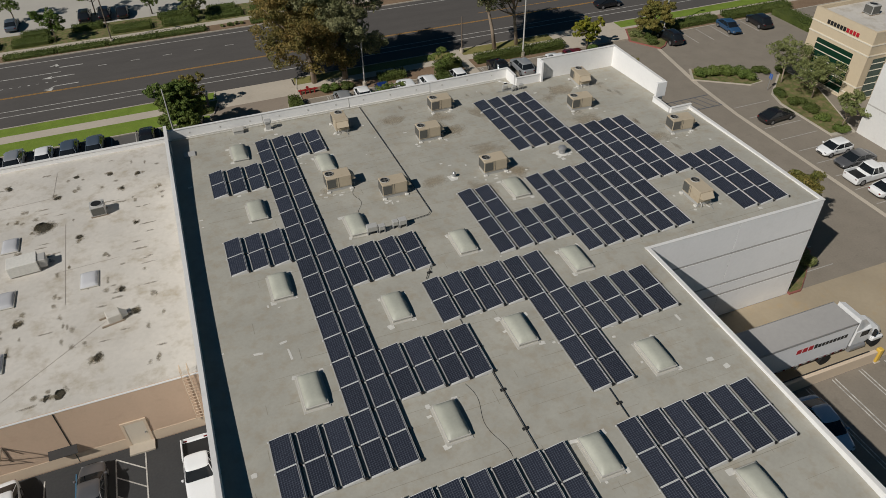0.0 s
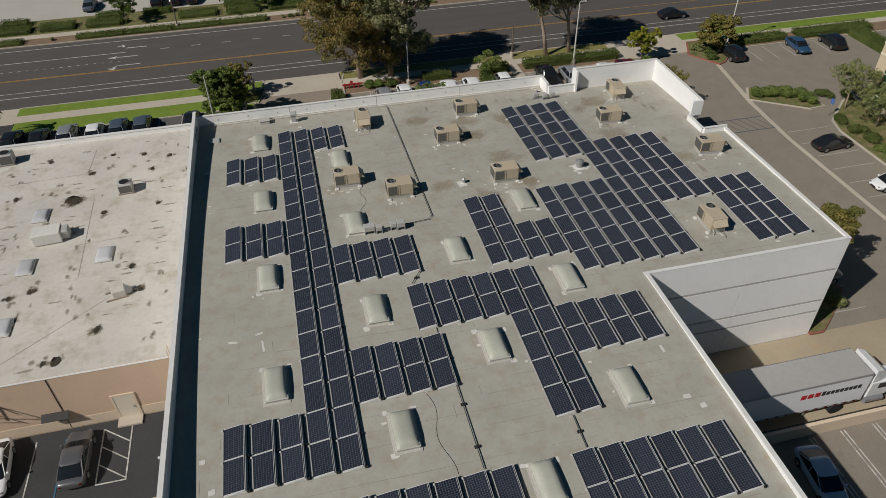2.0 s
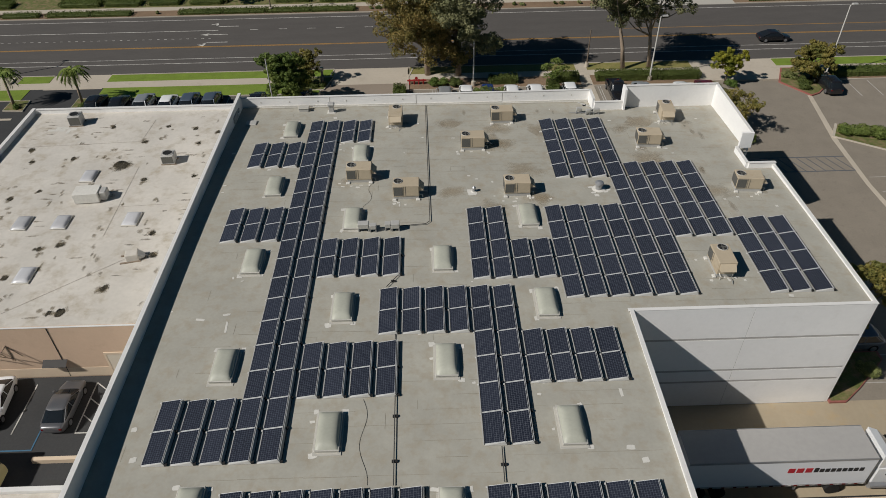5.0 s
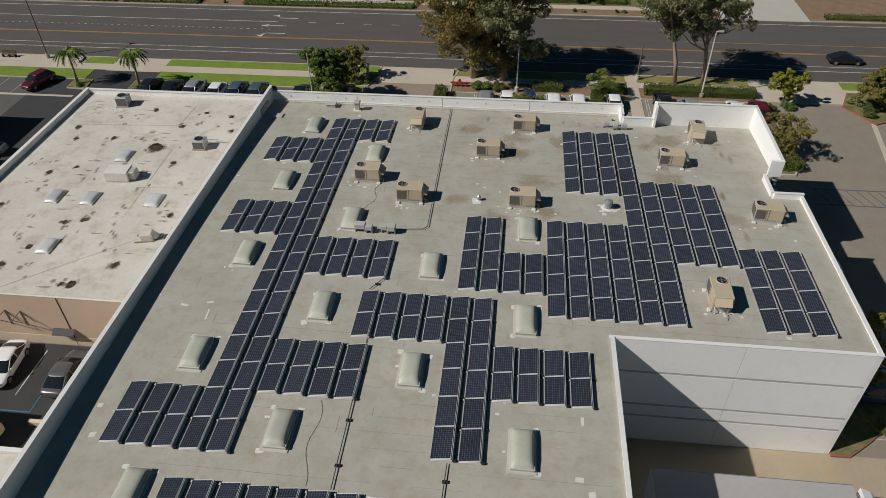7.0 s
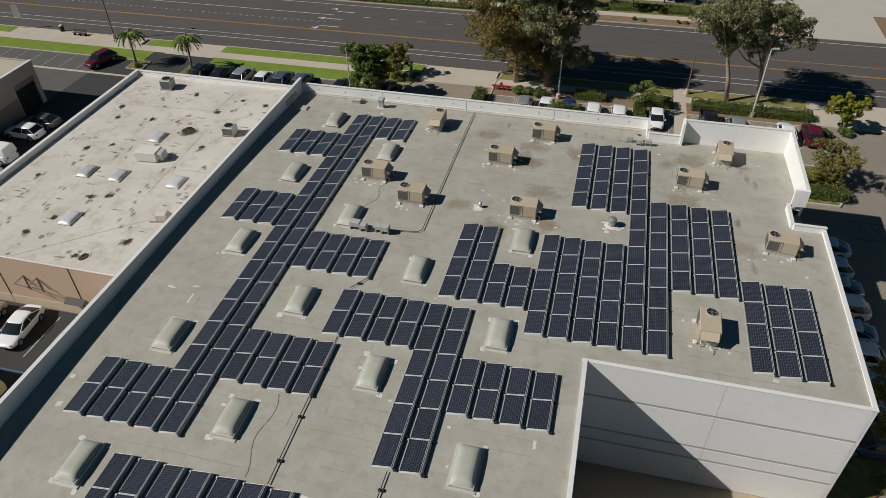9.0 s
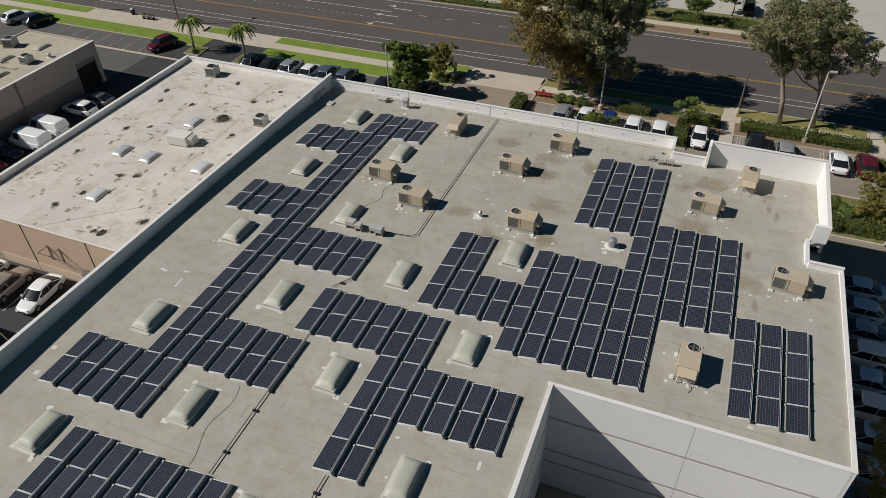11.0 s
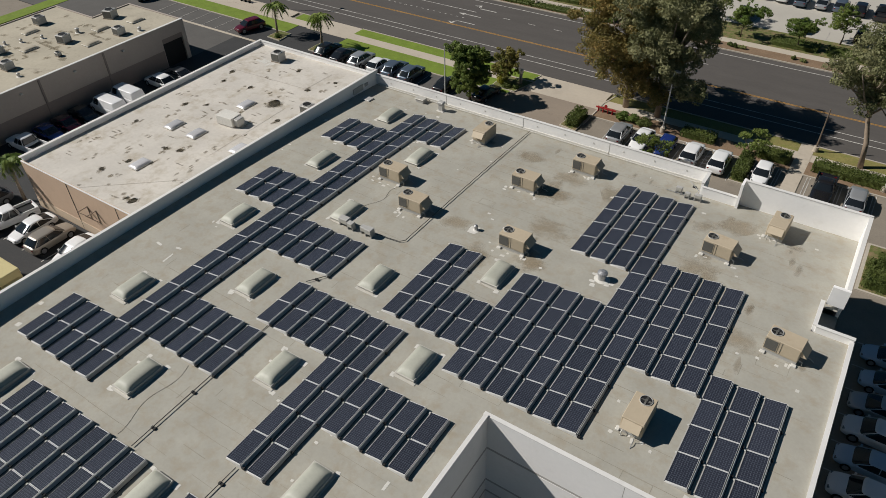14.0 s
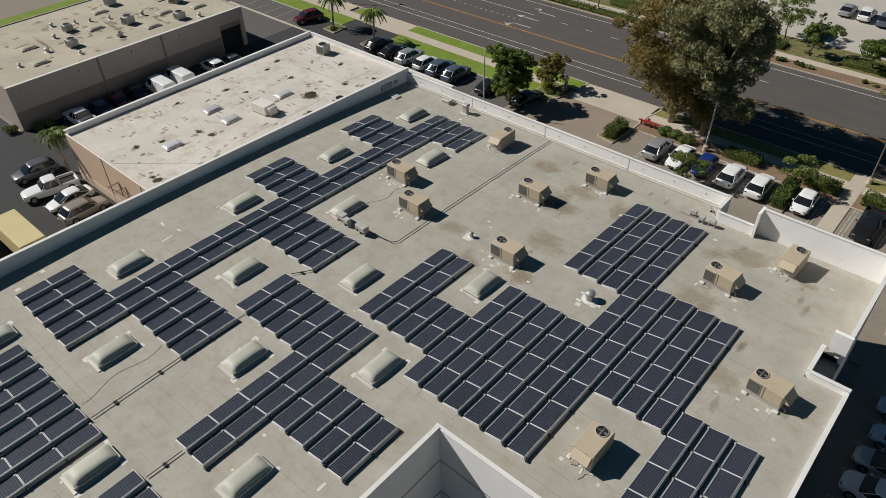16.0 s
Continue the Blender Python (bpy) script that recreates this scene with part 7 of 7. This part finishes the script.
for i, (x, y, r, h, lf) in enumerate([(62.3, 68.3, 1.3, 1.1, "leaf_bright"), (63.6, 68.1, 1.4, 1.2, "leaf_bright"), (64.9, 67.5, 1.5, 1.3, "leaf_bright"), (66.9, 66.0, 1.5, 1.3, "leaf_bright"), (67.6, 64.9, 1.2, 1.2, "leaf_bright"), (68.0, 59.5, 1.2, 0.9, "hedge"), (68.2, 57.4, 1.2, 0.8, "hedge"), (68.4, 55.2, 1.3, 0.9, "hedge"), (68.0, 52.8, 1.1, 0.8, "leaf_bright"),
                                           (68.2, 50.2, 1.2, 0.8, "leaf_bright"), (62.4, 79.4, 1.0, 0.9, "hedge"), (61.4, 82.4, 1.0, 0.9, "leaf_olive"), (63.0, 81.0, 1.1, 0.8, "hedge"), (44.2, 33.4, 0.6, 1.3, "leaf_bright"), (44.6, 36.0, 0.7, 1.3, "leaf_bright"), (44.8, 69.2, 1.2, 1.1, "hedge"), (47.0, 69.4, 1.2, 1.0, "leaf_green"),
                                           (49.2, 70.5, 1.2, 1.3, "leaf_green"), (45.4, 70.8, 1.3, 1.2, "hedge"), (-37.4, 79.4, 0.6, 0.6, "leaf_bright"), (-29.2, 79.2, 0.7, 0.6, "leaf_bright"), (-0.6, 83.0, 0.7, 0.7, "hedge"), (0.6, 83.4, 0.6, 0.6, "hedge"), (15.0, 82.9, 1.0, 0.9, "leaf_green"), (16.3, 83.2, 0.9, 0.8, "leaf_green"), (18.0, 83.0, 1.1, 0.8, "hedge"),
                                           (50.9, 79.8, 0.9, 0.9, "hedge"), (53.2, 80.8, 1.0, 0.8, "leaf_green"), (-42.2, 36.6, 0.8, 1.0, "hedge"), (-42.3, 38.3, 0.7, 0.9, "hedge"), (-44.5, 34.6, 0.9, 0.8, "hedge"), (-30.6, 38.6, 0.9, 0.8, "leaf_bright"), (-30.2, 41, 0.9, 0.8, "hedge"), (-1.6, 83.6, 1.0, 1.4, "leaf_yellow"), (72.5, 64.8, 1.0, 0.9, "hedge"), (70, 66, 1.1, 0.9, "hedge"), (47.0, 33.0, 0.9, 1.2, "leaf_olive")]):
    bush(x, y, r, h, lf, "leafy green shrub in a planting bed", 200 + i)
rg2 = random.Random(5)
for i in range(34):
    x = rg2.uniform(4, 50) if i % 2 else rg2.uniform(-30, 50)
    y = rg2.choice((110.6, 110.6, 115.2))
    bush(x, y, rg2.uniform(0.35, 0.6), rg2.uniform(0.4, 0.6), rg2.choice(("leaf_olive", "hedge", "leaf_olive")), "small grey-green tuft in the roadside mulch", 300 + i, 0.06)


# ---- poles, bench and small street things ----
def lamp_post(x, y, h, r, material, label, arm=None):
    ob = empty("lamp_post", label, "lamp post", m=pose(x, y, 0.02))
    part("base", Shape().tube([(0, 0, -0.05), (0, 0, 0.65)], 0.28, 12), M["concrete"], ob, "concrete footing")
    part("pole", Shape().tube([(0, 0, 0.65), (0, 0, h)], [r, r * 0.7], 10), material, ob)
    if arm:
        part("arm", Shape().tube([(0, 0, h - 0.05), (arm[0], arm[1], h + 0.15)], 0.04, 6), material, ob)
        part("lamp_head", Shape().rbox(arm[0] - 0.35, arm[1] - 0.2, h + 0.08, arm[0] + 0.35, arm[1] + 0.2, h + 0.24, 0.04), M["unit_grey"], ob)
    return ob


lamp_post(-3.9, 73.6, 8.4, 0.085, M["pole_paint"], "slim white pole behind the front parapet")
lamp_post(20.2, 82.6, 7.6, 0.09, M["pole_paint"], "pale lamp post between the gum trees", (0.4, -0.3))
lamp_post(43.3, 82.9, 8.6, 0.11, M["pole_paint"], "pale lamp post beside the hedge", (0.4, -0.3))
lamp_post(66.4, 82.6, 9.5, 0.1, M["pole_paint"], "pale lamp post on the planted corner", (0.5, 0))
lamp_post(-10.6, 110.6, 9.0, 0.1, M["pole_brown"], "brown street lamp post in the far bed", (0.0, -1.6))
lamp_post(-46.6, 87.6, 9.0, 0.1, M["pole_brown"], "brown street lamp post beside the sidewalk", (0, 1.6))
lamp_post(35.9, 87.4, 5.2, 0.1, M["pole_brown"], "short brown pole at the grass strip")
ob = empty("fire_pipe_stand", "red painted fire-service pipework on the verge", "fire pipes", m=pose(11.9, 83.4, 0.06))
for k in range(4):
    part("riser", Shape().tube([(0.6 * k, 0, 0), (0.6 * k, 0, 0.7)], 0.09, 8), M["red_paint"], ob)
part("pipe", Shape().tube([(-0.3, 0, 0.55), (2.2, 0, 0.55)], 0.11, 8), M["red_paint"], ob)
part("pipe", Shape().tube([(-0.2, 0.3, 0.35), (2.0, 0.3, 0.35)], 0.09, 8), M["red_paint"], ob)
part("valve_wheel", Shape().tube([(0.9, -0.02, 0.85), (0.9, 0.04, 0.85)], 0.2, 12), M["red_paint"], ob)
ob = empty("litter_bin", "dark round litter bin beside the bench", "bin", m=pose(-56.2, 88.4, 0.055))
part("drum", Shape().tube([(0, 0, 0), (0, 0, 0.85)], [0.3, 0.34], 12), M["black"], ob)
part("lid", Shape().tube([(0, 0, 0.852), (0, 0, 1.0)], [0.35, 0.2], 12), M["unit_grey"], ob, "grey domed lid")
ob = empty("bench", "dark slatted bench on the concrete pad", "bench", m=pose(-52.4, 87.5, 0.055))
for k in range(4):
    part("seat_slat", Shape().rbox(-1.1, -0.25 + 0.12 * k, 0.42, 1.1, -0.16 + 0.12 * k, 0.46, 0.008), M["bark_dark"], ob)
for k in range(3):
    part("back_slat", Shape().box(-1.1, 0.22, 0.54 + 0.13 * k, 1.1, 0.26, 0.63 + 0.13 * k), M["bark_dark"], ob)
for sx in (-0.95, 0, 0.95):
    part("leg", Shape().box(sx - 0.04, -0.2, 0, sx + 0.04, 0.22, 0.418).box(sx - 0.03, 0.264, 0.3, sx + 0.03, 0.3, 0.9), M["black"], ob)
ob = empty("sign_post", "tall pale panel sign beside the kerb", "sign", m=pose(-63.3, 88.2, 0.055, 0, 0, 12))
part("post", Shape().tube([(0, 0, 0), (0, 0, 3.6)], 0.05, 8), M["steel"], ob)
part("plate", Shape().rbox(-0.55, -0.06, 1.7, 0.55, -0.052 + 0.02, 3.6, 0.01), M["unit_grey"], ob, "pale grey sign panel")
ob = empty("sign_post", "small blue accessible-parking sign on a post", "sign", m=pose(67.5, 61.6, 0.17))
part("post", Shape().tube([(0, 0, -0.05), (0, 0, 2.0)], 0.035, 6), M["steel"], ob)
part("plate", Shape().box(-0.02, -0.25, 1.4, 0.02, 0.25, 2.05), M["blue_paint"], ob)
ob = empty("sign_post", "pale metal box sign beside the entrance drive", "sign", m=pose(0.4, 84.9, 0.17))
part("post", Shape().box(-0.15, -0.15, -0.05, 0.15, 0.15, 1.4), M["wall_mauve"], ob)
part("plate", Shape().rbox(-0.25, -0.2, 1.4, 0.25, 0.2, 1.9, 0.03), M["stone_pale"], ob)
